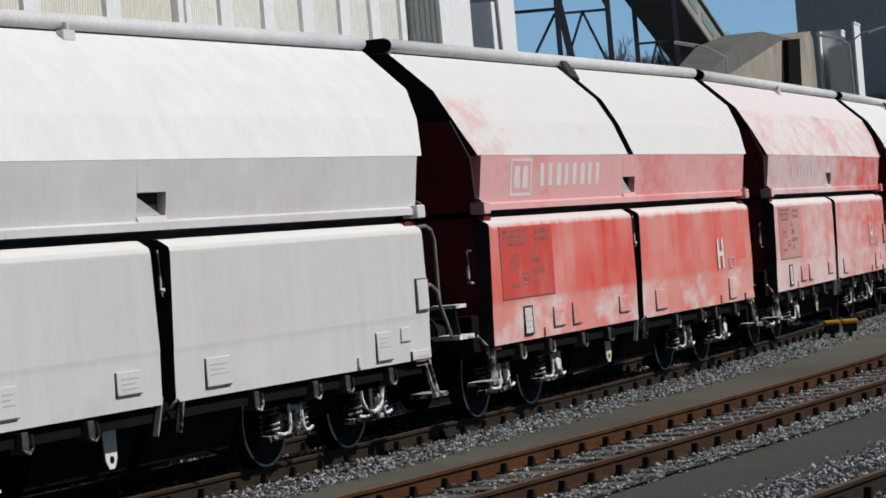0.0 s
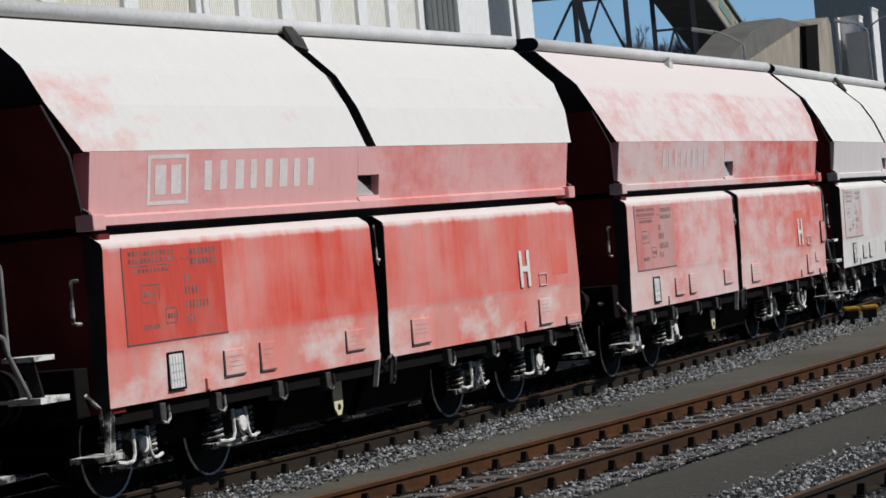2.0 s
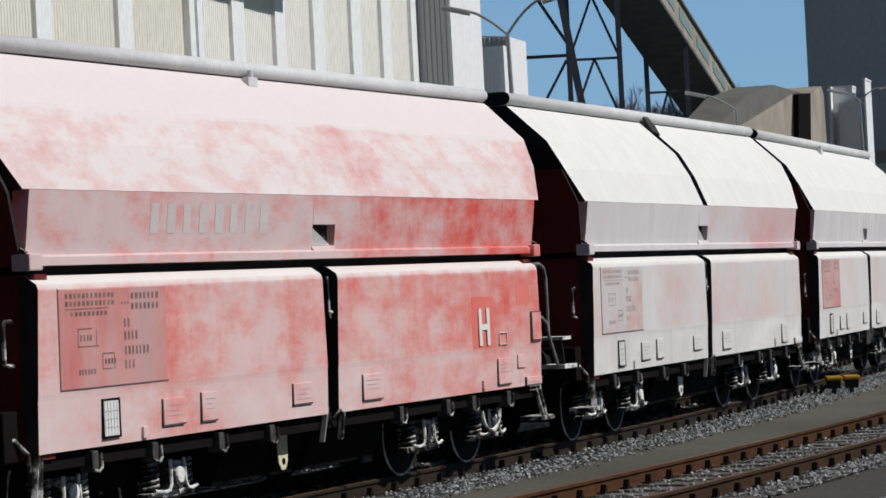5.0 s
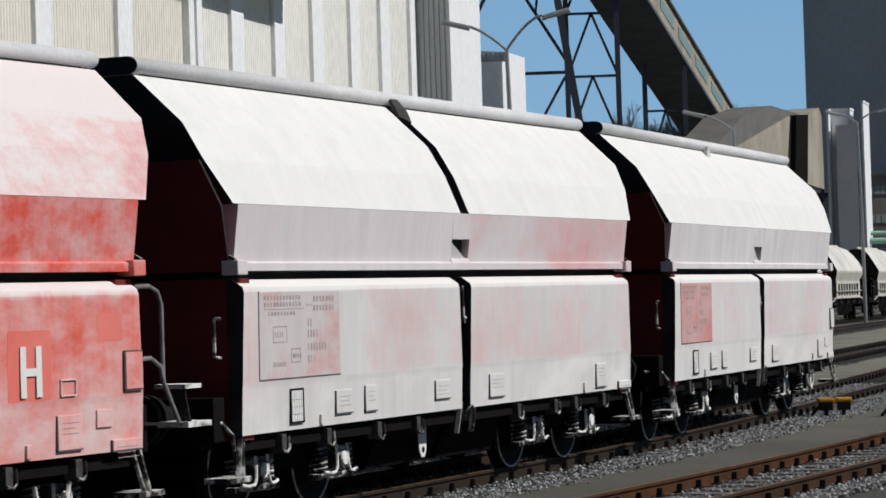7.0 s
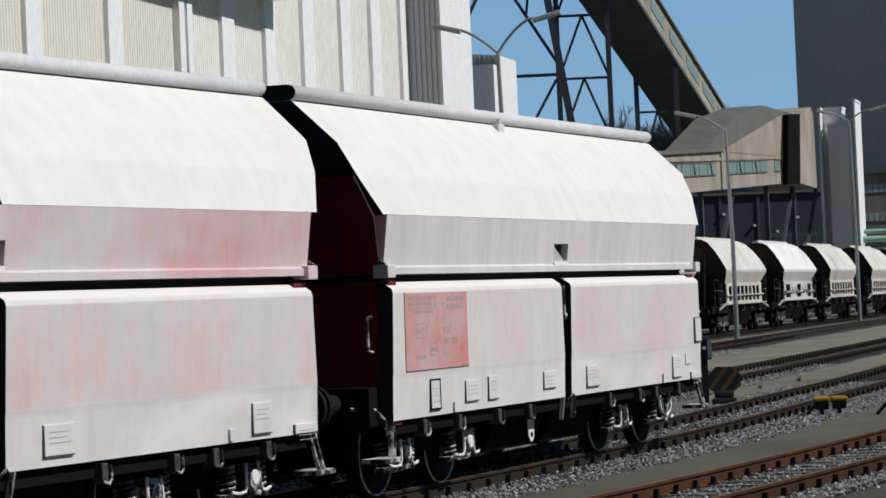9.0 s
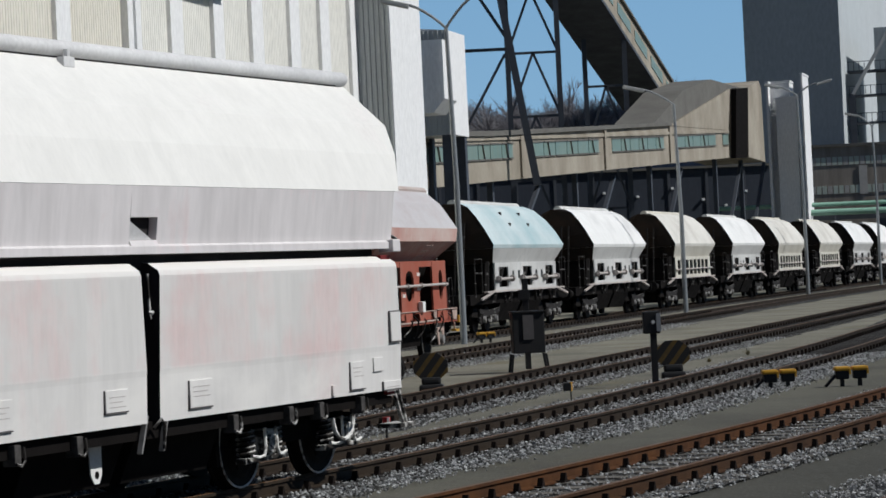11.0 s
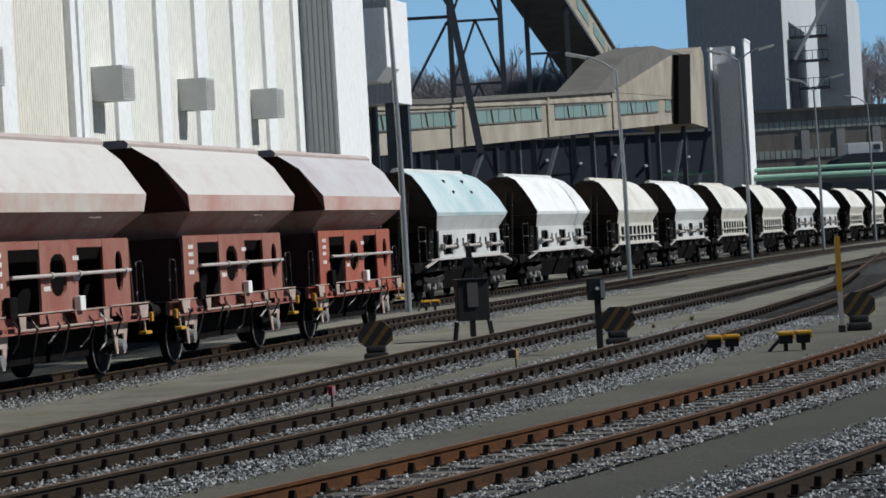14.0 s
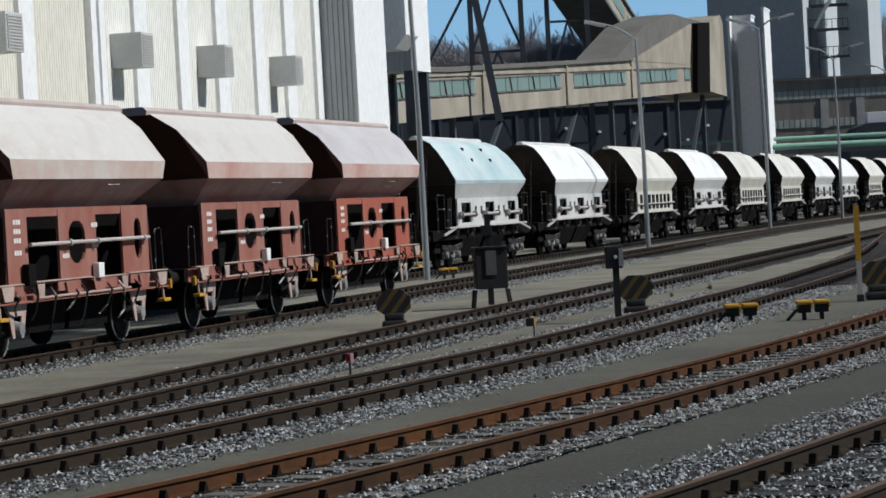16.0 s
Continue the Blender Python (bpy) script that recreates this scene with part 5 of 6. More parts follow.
def woods():
    """Bare trees on the far rise: thin tapered limbs, one mesh."""
    rnd = random.Random(8)
    verts, faces = [], []

    def limb(p, d, length, r, depth):
        q = p + d * length
        side = d.orthogonal().normalized()
        other = d.cross(side)
        i = len(verts)
        for base, rad in ((p, r), (q, r * 0.55)):
            for k in range(3):
                a = k * 2.094
                verts.append(base + side * (rad * math.cos(a)) + other * (rad * math.sin(a)))
        for k in range(3):
            faces.append((i + k, i + (k + 1) % 3, i + 3 + (k + 1) % 3, i + 3 + k))
        if depth:
            for _ in range(5 if depth > 1 else 6):
                nd = (d + Vector((rnd.uniform(-0.8, 0.8), rnd.uniform(-0.8, 0.8), rnd.uniform(-0.1, 0.6)))).normalized()
                limb(p + d * length * rnd.uniform(0.45, 1.0), nd, length * rnd.uniform(0.45, 0.7), r * 0.45, depth - 1)

    for k in range(900):
        x, y = rnd.uniform(-32, 72), rnd.uniform(412, 470)
        h = rnd.uniform(7.0, 10.5)
        limb(Vector((x, y, rnd.uniform(16.5, 20.5))), Vector((rnd.uniform(-0.1, 0.1), 0, 1)).normalized(), h * 0.55, 0.32, 3)
    me = bpy.data.meshes.new("woods")
    me.from_pydata(verts, [], faces)
    me.materials.append(M_TWIG)
    tagged(new("woods", me), "leafless brown woods on the far rise, paled with haze", "trees", kind="stuff")
    bm = bmesh.new()
    for a, b in ((-400, 400),):
        row = []
        for k in range(41):
            x = a + (b - a) * k / 40
            row.append((x, 404 + 6 * math.sin(k * 1.7), 18 + 1.2 * math.sin(k * 0.9)))
        lo = [bm.verts.new((x, y - 40, -0.25)) for x, y, z in row]
        hi = [bm.verts.new(p) for p in row]
        bk = [bm.verts.new((x, y + 300, z + 3)) for x, y, z in row]
        for i in range(40):
            bm.faces.new((lo[i], lo[i + 1], hi[i + 1], hi[i]))
            bm.faces.new((hi[i], hi[i + 1], bk[i + 1], bk[i]))
    solid("far_rise", bm, M_TWIG, "brown wooded rise on the horizon, paled with haze", "hill", kind="structure")


def sky_backdrop():
    """The plain blue spring sky far behind the works."""
    m = bpy.data.materials.new("far_sky")
    m.use_nodes = True
    nt = m.node_tree
    nt.nodes.remove(nt.nodes["Principled BSDF"])
    co = nt.nodes.new("ShaderNodeTexCoord")
    xyz = nt.nodes.new("ShaderNodeSeparateXYZ")
    nt.links.new(co.outputs["Object"], xyz.inputs[0])
    em = nt.nodes.new("ShaderNodeEmission")
    nt.links.new(mix(nt, ramp(nt, xyz.outputs[2], 60, 420), (0.27, 0.475, 0.68), (0.18, 0.375, 0.635)), em.inputs["Color"])
    nt.links.new(em.outputs[0], nt.nodes["Material Output"].inputs["Surface"])
    bm = bmesh.new()
    n = 24
    lo = [bm.verts.new((2400 * math.sin(a), 2400 * math.cos(a), -5)) for a in (radians(-60 + 120 * k / n) for k in range(n + 1))]
    hi = [bm.verts.new((2400 * math.sin(a), 2400 * math.cos(a), 900)) for a in (radians(-60 + 120 * k / n) for k in range(n + 1))]
    for k in range(n):
        bm.faces.new((lo[k], lo[k + 1], hi[k + 1], hi[k]))
    solid("backdrop", bm, m, "clear blue spring sky", "sky", kind="structure")


M_LAMP = surface("lamp_shell", (0.46, 0.47, 0.47), (0.36, 0.36, 0.36), 0.5, 0.2, 2.0, 20.0, 0.0)
sky_backdrop()
silo_hall()
conveyor_gallery()
inclined_conveyor()
far_works()
woods()
street_lamp(-1.46, 88.0, 10.2, ((-1.75, 11.05), (1.55, 11.3)), "tall two-armed street lamp beside the parked wagons", 0.11)
street_lamp(7.93, 119.6, 9.2, ((-1.85, 9.95),), "grey street lamp with one long arm between the tracks", 0.11)
street_lamp(18.47, 165.0, 12.1, ((1.6, 12.8), (-1.6, 12.7)), "slender two-armed street lamp", 0.12)
street_lamp(27.93, 200.9, 11.7, ((-1.6, 12.6), (1.7, 12.7)), "slender distant two-armed street lamp", 0.12)
street_lamp(38.74, 244.4, 12.3, ((-1.6, 13.1), (1.7, 13.2)), "distant two-armed street lamp", 0.12)

# ---- parked wagons and yard furniture ----
def brown_wagon(s, label, roof, low, band, plate, seed):
    """A two-axle hopper wagon with a saddle-shaped bin on plate legs."""
    rnd = random.Random(seed)
    w = thing("brown_hopper_wagon", T4.carriage(s, 2.8), label, "freight wagon", "parked brown hopper wagons")
    E = 3.42
    bm = bmesh.new()
    prof = [(1.50, 2.93), (1.52, 3.25), (1.16, 3.88), (0.78, 4.22)]
    ys = [(-y, z) for y, z in prof] + [(y, z) for y, z in reversed(prof)]
    lean = [0.0, -0.12, 0.12, 0.2] + [0.2, 0.12, -0.12, 0.0]
    flare = [0.0, -0.14, -0.75, -1.3, -1.3, -0.75, -0.14, 0.0]
    bm_prism(bm, ys, [-E + q for q in flare], [E - q for q in lean])
    me = mesh_of("roof", bm, roof)
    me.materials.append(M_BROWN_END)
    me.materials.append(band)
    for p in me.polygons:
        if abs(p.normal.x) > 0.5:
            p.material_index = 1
        elif abs(p.normal.z) < 0.3:
            p.material_index = 2
    part("roof", me, None, w, "pale dust-covered saddle roof")
    bm = bmesh.new()
    bm_prism(bm, [(-1.5, 2.93), (-0.95, 2.42), (0.95, 2.42), (1.5, 2.93)], [-E, -E + 0.55, -E + 0.55, -E], [E, E - 0.55, E - 0.55, E])
    part("lower_bin", bm, low, w, "brown sloping lower bin with faded lettering")
    bm = bmesh.new()
    bm_prism(bm, [(-0.80, 4.17), (-0.82, 4.25), (-0.74, 4.32), (0.74, 4.32), (0.82, 4.25), (0.80, 4.17)], -E - 1.4, E - 0.1)
    me = mesh_of("ridge_tube", bm, M_PINKDUST)
    part("ridge_tube", me, None, w, "pinkish ridge cover")
    for s_ in (-1, 1):
        bm = bmesh.new()
        for k in range(3):
            for q in range(4):
                bm_slab(bm, [(0.9 + q * 0.16, s_ * (1.40 - k * 0.13), 2.84 - k * 0.12), (1.02 + q * 0.16, s_ * (1.40 - k * 0.13), 2.84 - k * 0.12), (1.02 + q * 0.16, s_ * (1.355 - k * 0.13), 2.80 - k * 0.12), (0.9 + q * 0.16, s_ * (1.355 - k * 0.13), 2.80 - k * 0.12)], (0, s_ * 0.01, -0.01))
        tagged(part("inscription", bm, M_PINKISH, w, "faded unreadable inscription bars"), kind="stuff")
    # plate frame with openings
    for s_ in (-1, 1):
        for x0, x1, hole in ((-3.3, -2.45, None), (-1.12, -0.78, None), (-0.78, 0.14, "oval"), (0.14, 0.56, None), (1.8, 2.3, None), (2.3, 2.85, "oval"), (2.85, 3.1, None)):
            bm = bmesh.new()
            y0, y1 = sorted((s_ * 1.22, s_ * 1.27))
            if hole:
                bm_box(bm, x0, x1, y0, y1, 2.22, 2.44)
                bm_box(bm, x0, x1, y0, y1, 1.24, 1.50)
                bm_box(bm, x0, x0 + 0.1, y0, y1, 1.50, 2.22)
                bm_box(bm, x1 - 0.1, x1, y0, y1, 1.50, 2.22)
                for cx, sx in ((x0 + 0.1, 1), (x1 - 0.1, -1)):
                    for cz, sz in ((2.22, -1), (1.50, 1)):
                        cut = (x1 - x0 - 0.2) * 0.3
                        bm_slab(bm, [(cx, s_ * 1.22, cz), (cx + sx * cut, s_ * 1.22, cz), (cx + sx * cut * 0.35, s_ * 1.22, cz + sz * 0.07), (cx, s_ * 1.22, cz + sz * 0.18)], (0, s_ * 0.05, 0))
            else:
                bm_box(bm, x0, x1, y0, y1, 1.24, 2.44)
            part("leg_plate", bm, plate, w, "red-brown leg plate with a cut-out" if hole else "red-brown leg plate")
        bm = bmesh.new()
        bm_box(bm, -3.3, 3.1, *sorted((s_ * 1.20, s_ * 1.26)), 2.32, 2.46)
        part("top_rail", bm, plate, w)
        bm = bmesh.new()
        for x, z in ((-3.0, 2.2), (-3.0, 2.05), (-3.0, 1.9), (-3.0, 1.7), (0.35, 2.1), (0.35, 1.75), (-1.0, 1.6)):
            for q in range(3):
                bm_box(bm, x + q * 0.1, x + q * 0.1 + 0.07, *sorted((s_ * 1.27, s_ * 1.275)), z, z + 0.08)
        tagged(part("plate_mark", bm, M_WHITE, w, "white unreadable plate marks"), kind="stuff")
        bm = bmesh.new()
        bm_rod(bm, (-2.55, s_ * 1.36, 1.86), (2.9, s_ * 1.36, 1.87), 0.034, 10)
        for x in (-0.9, 0.35, 2.6):
            bm_rod(bm, (x, s_ * 1.36, 1.86), (x + 0.07, s_ * 1.36, 1.86), 0.06, 10)
        part("discharge_shaft", bm, M_SHAFT, w, "pale round discharge shaft")
        for x0, x1, z in ((-3.9, -2.4, 1.22), (-2.4, 0.2, 1.235), (0.2, 1.9, 1.22), (1.9, 3.9, 1.235)):
            bm = bmesh.new()
            bm_box(bm, x0, x1 - 0.03, *sorted((s_ * 1.20, s_ * 1.33)), z, z + 0.022)
            part("running_board", bm, M_SOLE, w, "dusty brown running board")
        for x0, x1, z0 in ((-3.7, -2.75, 1.04), (-1.35, -0.35, 1.06), (0.55, 1.35, 1.03), (2.0, 2.75, 1.06)):
            bm = bmesh.new()
            bm_box(bm, x0, x1, *sorted((s_ * 1.27, s_ * 1.31)), z0, 1.22)
            part("sole_plate", bm, plate, w, "red-brown sole plate")
        for x in (-2.85, 2.65):
            bm = bmesh.new()
            bm_slab(bm, [(x - 0.42, s_ * 1.17, 0.95), (x + 0.42, s_ * 1.17, 0.95), (x + 0.22, s_ * 1.17, 0.36), (x + 0.12, s_ * 1.17, 0.36), (x + 0.16, s_ * 1.17, 0.72), (x - 0.16, s_ * 1.17, 0.72), (x - 0.12, s_ * 1.17, 0.36), (x - 0.22, s_ * 1.17, 0.36)], (0, s_ * 0.025, 0))
            part("axle_guard", bm, M_SOLE, w, "dusty brown axle guard")
            bm = bmesh.new()
            bm_rod(bm, (x, s_ * 1.14, 0.50), (x, s_ * 1.27, 0.50), 0.14, 14, 0.11)
            part("axle_cap", bm, M_TUBE, w, "grey round axle cap")
            bm = bmesh.new()
            bm_tube(bm, [(x + 0.468 * math.cos(k * 0.2618), s_ * 0.822, 0.49 + 0.468 * math.sin(k * 0.2618)) for k in range(25)], 0.014, 5)
            part("rim_edge", bm, M_TUBE, w, "worn bright wheel rim")
        for x in (-3.9, 3.55):
            bm = bmesh.new()
            bm_box(bm, x, x + 0.34, *sorted((s_ * 1.22, s_ * 1.36)), 0.66, 0.72, bevel=0.012)
            part("yellow_step", bm, M_YELLOW, w, "yellow painted footstep")
            bm = bmesh.new()
            bm_bar(bm, (x + 0.17, s_ * 1.26, 1.0), (x + 0.17, s_ * 1.28, 0.70), 0.05, 0.03)
            part("step_hanger", bm, M_SOLE, w)
        bm = bmesh.new()
        bm_prism(bm, [(s_ * 1.10, 0.92), (s_ * 1.32, 0.92), (s_ * 1.32, 0.945), (s_ * 1.14, 0.95), (s_ * 1.14, 1.20), (s_ * 1.10, 1.20)], -3.9, 3.9)
        part("sole_bar", bm, plate, w, "grimy red-brown sole bar")
        bm = bmesh.new()
        bm_rod(bm, (-2.3, s_ * 1.34, 0.98), (1.9, s_ * 1.34, 0.99), 0.022, 8)
        part("brake_pipe", bm, M_SOLE, w, "dusty brake pipe")
        for x, wide in ((-3.75, 0.5), (-2.3, 0.3), (-1.1, 0.55), (0.15, 0.6), (1.5, 0.3), (2.35, 0.55), (3.3, 0.5)):
            bm = bmesh.new()
            bm_slab(bm, [(x, s_ * 1.33, 1.21), (x + wide, s_ * 1.33, 1.21), (x + wide * 0.85, s_ * 1.33, 0.97), (x + wide * 0.2, s_ * 1.33, 0.97)], (0, s_ * 0.015, 0))
            part("gusset", bm, M_SOLE if wide < 0.55 else plate, w, "dusty brown gusset plate")
        for k in range(9):
            x = -3.3 + k * 0.8 + rnd.uniform(-0.2, 0.2)
            bm = bmesh.new()
            z = rnd.uniform(0.42, 0.72)
            bm_tube(bm, [(x, s_ * 1.28, 1.15), (x + rnd.uniform(-0.05, 0.15), s_ * 1.38, 1.0), (x + rnd.uniform(-0.1, 0.2), s_ * 1.30, z + 0.15), (x + rnd.uniform(-0.25, 0.25), s_ * 1.22, z)], 0.018, 6)
            part("brake_lever", bm, (M_DUSTY_METAL, M_STEP, M_STEP)[k % 3], w)
        for x in (-3.2, -1.9, 0.9, 2.2):
            bm = bmesh.new()
            bm_box(bm, x, x + 0.5, *sorted((s_ * 1.14, s_ * 1.2)), 0.96, 1.2, bevel=0.01)
            part("bar_bracket", bm, M_DARK, w)
        bm = bmesh.new()
        bm_box(bm, 0.25, 0.5, *sorted((s_ * 1.3, s_ * 1.42)), 1.22, 1.48, bevel=0.02)
        part("white_box", bm, M_WHITE, w, "small white box")
        bm = bmesh.new()
        bm_box(bm, -2.8, -2.5, *sorted((s_ * 1.3, s_ * 1.42)), 1.2, 1.55, bevel=0.02)
        part("valve_box", bm, M_DARK, w)
        for x in (-1.8, 1.2):
            bm = bmesh.new()
            bm_rod(bm, (x, s_ * 0.9, 1.02), (x + 0.9, s_ * 0.9, 1.02), 0.16, 12)
            part("air_cylinder", bm, M_DARK, w)
        # openings show the dark chute
    bm = bmesh.new()
    bm_prism(bm, [(-0.95, 2.44), (-0.5, 1.1), (0.5, 1.1), (0.95, 2.44)], -2.6, 2.6)
    part("chute", bm, M_DARK, w, "dark discharge chute")
    # dark boxes added to hide the ground between the wheels
    for x0, x1 in ((-1.9, -0.1), (0.1, 1.9)):
        bm = bmesh.new()
        bm_prism(bm, [(-0.95, 0.95), (-0.85, 0.38), (0.85, 0.38), (0.95, 0.95)], x0, x1)
        part("outlet_box", bm, M_DARK, w, "black outlet box under the frame")
    bm = bmesh.new()
    bm_box(bm, -4.0, 4.0, -1.1, 1.1, 0.95, 1.2)
    part("underframe", bm, M_DARK, w)
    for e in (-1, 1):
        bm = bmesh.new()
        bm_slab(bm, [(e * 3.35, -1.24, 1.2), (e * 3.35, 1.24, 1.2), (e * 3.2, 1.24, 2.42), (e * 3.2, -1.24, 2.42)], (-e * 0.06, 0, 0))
        part("end_plate", bm, M_BROWN_END, w, "brown end plate, darkened as if shaded")
        for s_ in (-1, 1):
            bm = bmesh.new()
            bm_rod(bm, (e * 4.0, s_ * 0.88, 1.05), (e * 4.62, s_ * 0.88, 1.05), 0.12, 12)
            bm_rod(bm, (e * 4.62, s_ * 0.88, 1.05), (e * 4.71, s_ * 0.88, 1.05), 0.24, 18)
            part("buffer", bm, M_WHEEL, w)
            bm = bmesh.new()
            bm_box(bm, *sorted((e * 3.98, e * 4.06)), *sorted((s_ * 1.26, s_ * 1.34)), 0.88, 1.06, bevel=0.02)
            part("corner_handle", bm, M_YELLOW, w, "yellow shunter's handle")
            bm = bmesh.new()
            bm_tube(bm, [(e * 3.6, s_ * 1.2, 1.25), (e * 3.62, s_ * 1.2, 2.0), (e * 3.9, s_ * 1.2, 2.02), (e * 3.95, s_ * 1.2, 1.95), (e * 4.0, s_ * 1.2, 1.25)], 0.015, 6)
            part("handrail", bm, M_STEP, w, "thin dark handrail")
    for x in (-2.85, 2.65):
        bm = bmesh.new()
        bm_rod(bm, (x, -0.95, 0.49), (x, 0.95, 0.49), 0.08, 10)
        for s_ in (-1, 1):
            bm_rod(bm, (x, s_ * 0.68, 0.49), (x, s_ * 0.81, 0.49), 0.485, 26)
            bm_rod(bm, (x, s_ * 0.81, 0.49), (x, s_ * 0.83, 0.49), 0.40, 20, 0.36)
        part("wheelset", bm, M_WHEEL, w, "steel wheelset with a worn rim")
        for s_ in (-1, 1):
            bm = bmesh.new()
            bm_box(bm, x - 0.14, x + 0.14, *sorted((s_ * 0.92, s_ * 1.14)), 0.36, 0.64, bevel=0.03)
            bm_slab(bm, [(x - 0.3, s_ * 1.08, 0.92), (x + 0.3, s_ * 1.08, 0.92), (x + 0.2, s_ * 1.08, 0.7), (x - 0.2, s_ * 1.08, 0.7)], (0, s_ * 0.03, 0))
            part("axle_box", bm, M_DUSTY_METAL, w)
            for k in range(4):
                bm = bmesh.new()
                bm_box(bm, x - 0.55 + k * 0.09, x + 0.55 - k * 0.09, *sorted((s_ * 0.98, s_ * 1.08)), 0.66 + k * 0.022, 0.678 + k * 0.022)
                part("leaf_spring", bm, M_WHEEL, w)


def white_wagon(slots, roof, low):
    """A long covered hopper wagon with a slanting saddle bin, x along the track."""
    w = thing("white_hopper_wagon", Matrix.Identity(4), "white covered hopper wagon with a row of tall slots" if slots else "white covered hopper wagon with three dark openings", "freight wagon", "parked white hopper wagons")
    E = 5.6
    prof = [(1.50, 2.97), (1.53, 3.10), (1.27, 3.60), (0.96, 4.08), (0.63, 4.46), (0.3, 4.62)]
    ys = [(-y, z) for y, z in prof] + [(y, z) for y, z in reversed(prof)]
    near, far = [0.0, -0.05, -0.08, -0.06, 0.05, 0.15], [0.0, -0.1, 0.05, 0.4, 0.95, 1.25]
    bm = bmesh.new()
    bm_prism(bm, ys, [-E + q for q in near + near[::-1]], [E - q for q in far + far[::-1]])
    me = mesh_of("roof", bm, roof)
    me.materials.append(M_SHADED_RUST_END)
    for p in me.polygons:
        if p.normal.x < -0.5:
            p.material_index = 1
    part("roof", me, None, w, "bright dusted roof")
    bm = bmesh.new()
    bm_prism(bm, [(-1.5, 2.965), (-1.28, 2.45), (1.28, 2.45), (1.5, 2.965)], [-E, -E + 0.7, -E + 0.7, -E], [E, E - 0.7, E - 0.7, E])
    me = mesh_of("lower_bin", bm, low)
    me.materials.append(M_SHADED_RUST_END)
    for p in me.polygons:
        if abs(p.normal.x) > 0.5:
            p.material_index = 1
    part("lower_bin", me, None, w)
    bm = bmesh.new()
    bm_rod(bm, (-E + 0.2, 0, 4.6), (E - 1.3, 0, 4.6), 0.17, 10)
    part("ridge_tube", bm, low, w, "white ridge tube")
    bm = bmesh.new()
    bm_box(bm, -4.6, 4.6, -1.1, 1.1, 1.2, 2.46)
    part("inner_hopper", bm, M_DARK, w)
    for s_ in (-1, 1):
        y0, y1 = sorted((s_ * 1.30, s_ * 1.35))
        cuts = [(-4.3 + k * 1.1, -3.5 + k * 1.1) for k in range(8)] if slots else [(-4.3, -2.9), (-2.3, -2.0), (-1.4, -1.1), (-0.6, 0.8), (1.4, 1.7), (2.3, 2.6), (3.1, 4.4)]
        edges = [-4.9] + [v for c in cuts for v in c] + [4.9]
        for k in range(0, len(edges), 2):
            bm = bmesh.new()
            bm_box(bm, edges[k], edges[k + 1], y0, y1, 1.46, 2.46)
            part("side_plate", bm, low, w)
        for x0, x1 in cuts:
            wide = x1 - x0 > 0.5
            bm = bmesh.new()
            bm_box(bm, x0, x1, y0, y1, 1.46, 1.58 if wide else 1.85)
            part("sill_plate", bm, low, w)
            bm = bmesh.new()
            bm_box(bm, x0, x1, y0, y1, 2.30 if wide else 2.15, 2.46)
            part("head_plate", bm, low, w)
            if wide and not slots:
                bm = bmesh.new()
                bm_bar(bm, (x0 + 0.15, s_ * 1.28, 1.6), (x0 + 0.75, s_ * 1.28, 2.3), 0.14, 0.08)
                part("lever", bm, M_STEP, w)
                bm = bmesh.new()
                bm_rod(bm, (x0 - 0.6, s_ * 1.44, 1.86), (x1 + 0.3, s_ * 1.44, 1.88), 0.05, 8)
                for q in (x0 - 0.5, x1 + 0.15):
                    bm_rod(bm, (q, s_ * 1.44, 1.87), (q + 0.12, s_ * 1.44, 1.87), 0.12, 8)
                part("discharge_shaft", bm, M_SHAFT, w, "pale discharge shaft")
        if slots:
            bm = bmesh.new()
            bm_rod(bm, (-5.2, s_ * 1.42, 1.84), (5.0, s_ * 1.42, 1.86), 0.04, 8)
            part("discharge_shaft", bm, M_SHAFT, w)
        bm = bmesh.new()
        bm_box(bm, -6.2, 6.2, *sorted((s_ * 1.25, s_ * 1.38)), 1.40, 1.46)
        part("sole_bar", bm, M_SHAFT, w)
        for k in range(9):
            bm = bmesh.new()
            x = -4.8 + k * 1.2
            bm_bar(bm, (x, s_ * 1.33, 1.42), (x + (0.25 if k % 2 else -0.25), s_ * 1.30, 1.02), 0.09, 0.05)
            part("stay", bm, M_STEP, w)
        for e in (-1, 1):
            bm = bmesh.new()
            bm_tube(bm, [(e * 6.2, s_ * 1.2, 1.4), (e * 6.2, s_ * 1.2, 2.6), (e * 7.2, s_ * 1.2, 2.6), (e * 7.2, s_ * 1.2, 1.3)], 0.025, 6)
            bm_tube(bm, [(e * 6.2, s_ * 1.2, 2.1), (e * 7.2, s_ * 1.2, 2.1)], 0.025, 6)
            part("platform_rail", bm, M_STEP, w, "dark platform railing")
            bm = bmesh.new()
            bm_bar(bm, (e * 4.9, s_ * 1.33, 1.46), (e * 6.9, s_ * 1.33, 1.18), 0.07, 0.07)
            part("end_stay", bm, M_SHAFT, w, "pale slanting end stay")
            bm = bmesh.new()
            bm_bar(bm, (e * 5.2, s_ * 1.15, 2.5), (e * 5.6, s_ * 1.2, 1.4), 0.14, 0.1)
            part("corner_post", bm, M_STEP, w)
    for y in (-0.5, -0.2, 0.5):
        bm = bmesh.new()
        bm_bar(bm, (-6.3, y, 1.3), (-5.7, y, 3.9), 0.06, 0.06)
        part("ladder_rail", bm, M_STEP, w)
    bm = bmesh.new()
    bm_box(bm, -7.6, 7.6, -1.1, 1.1, 1.0, 1.35)
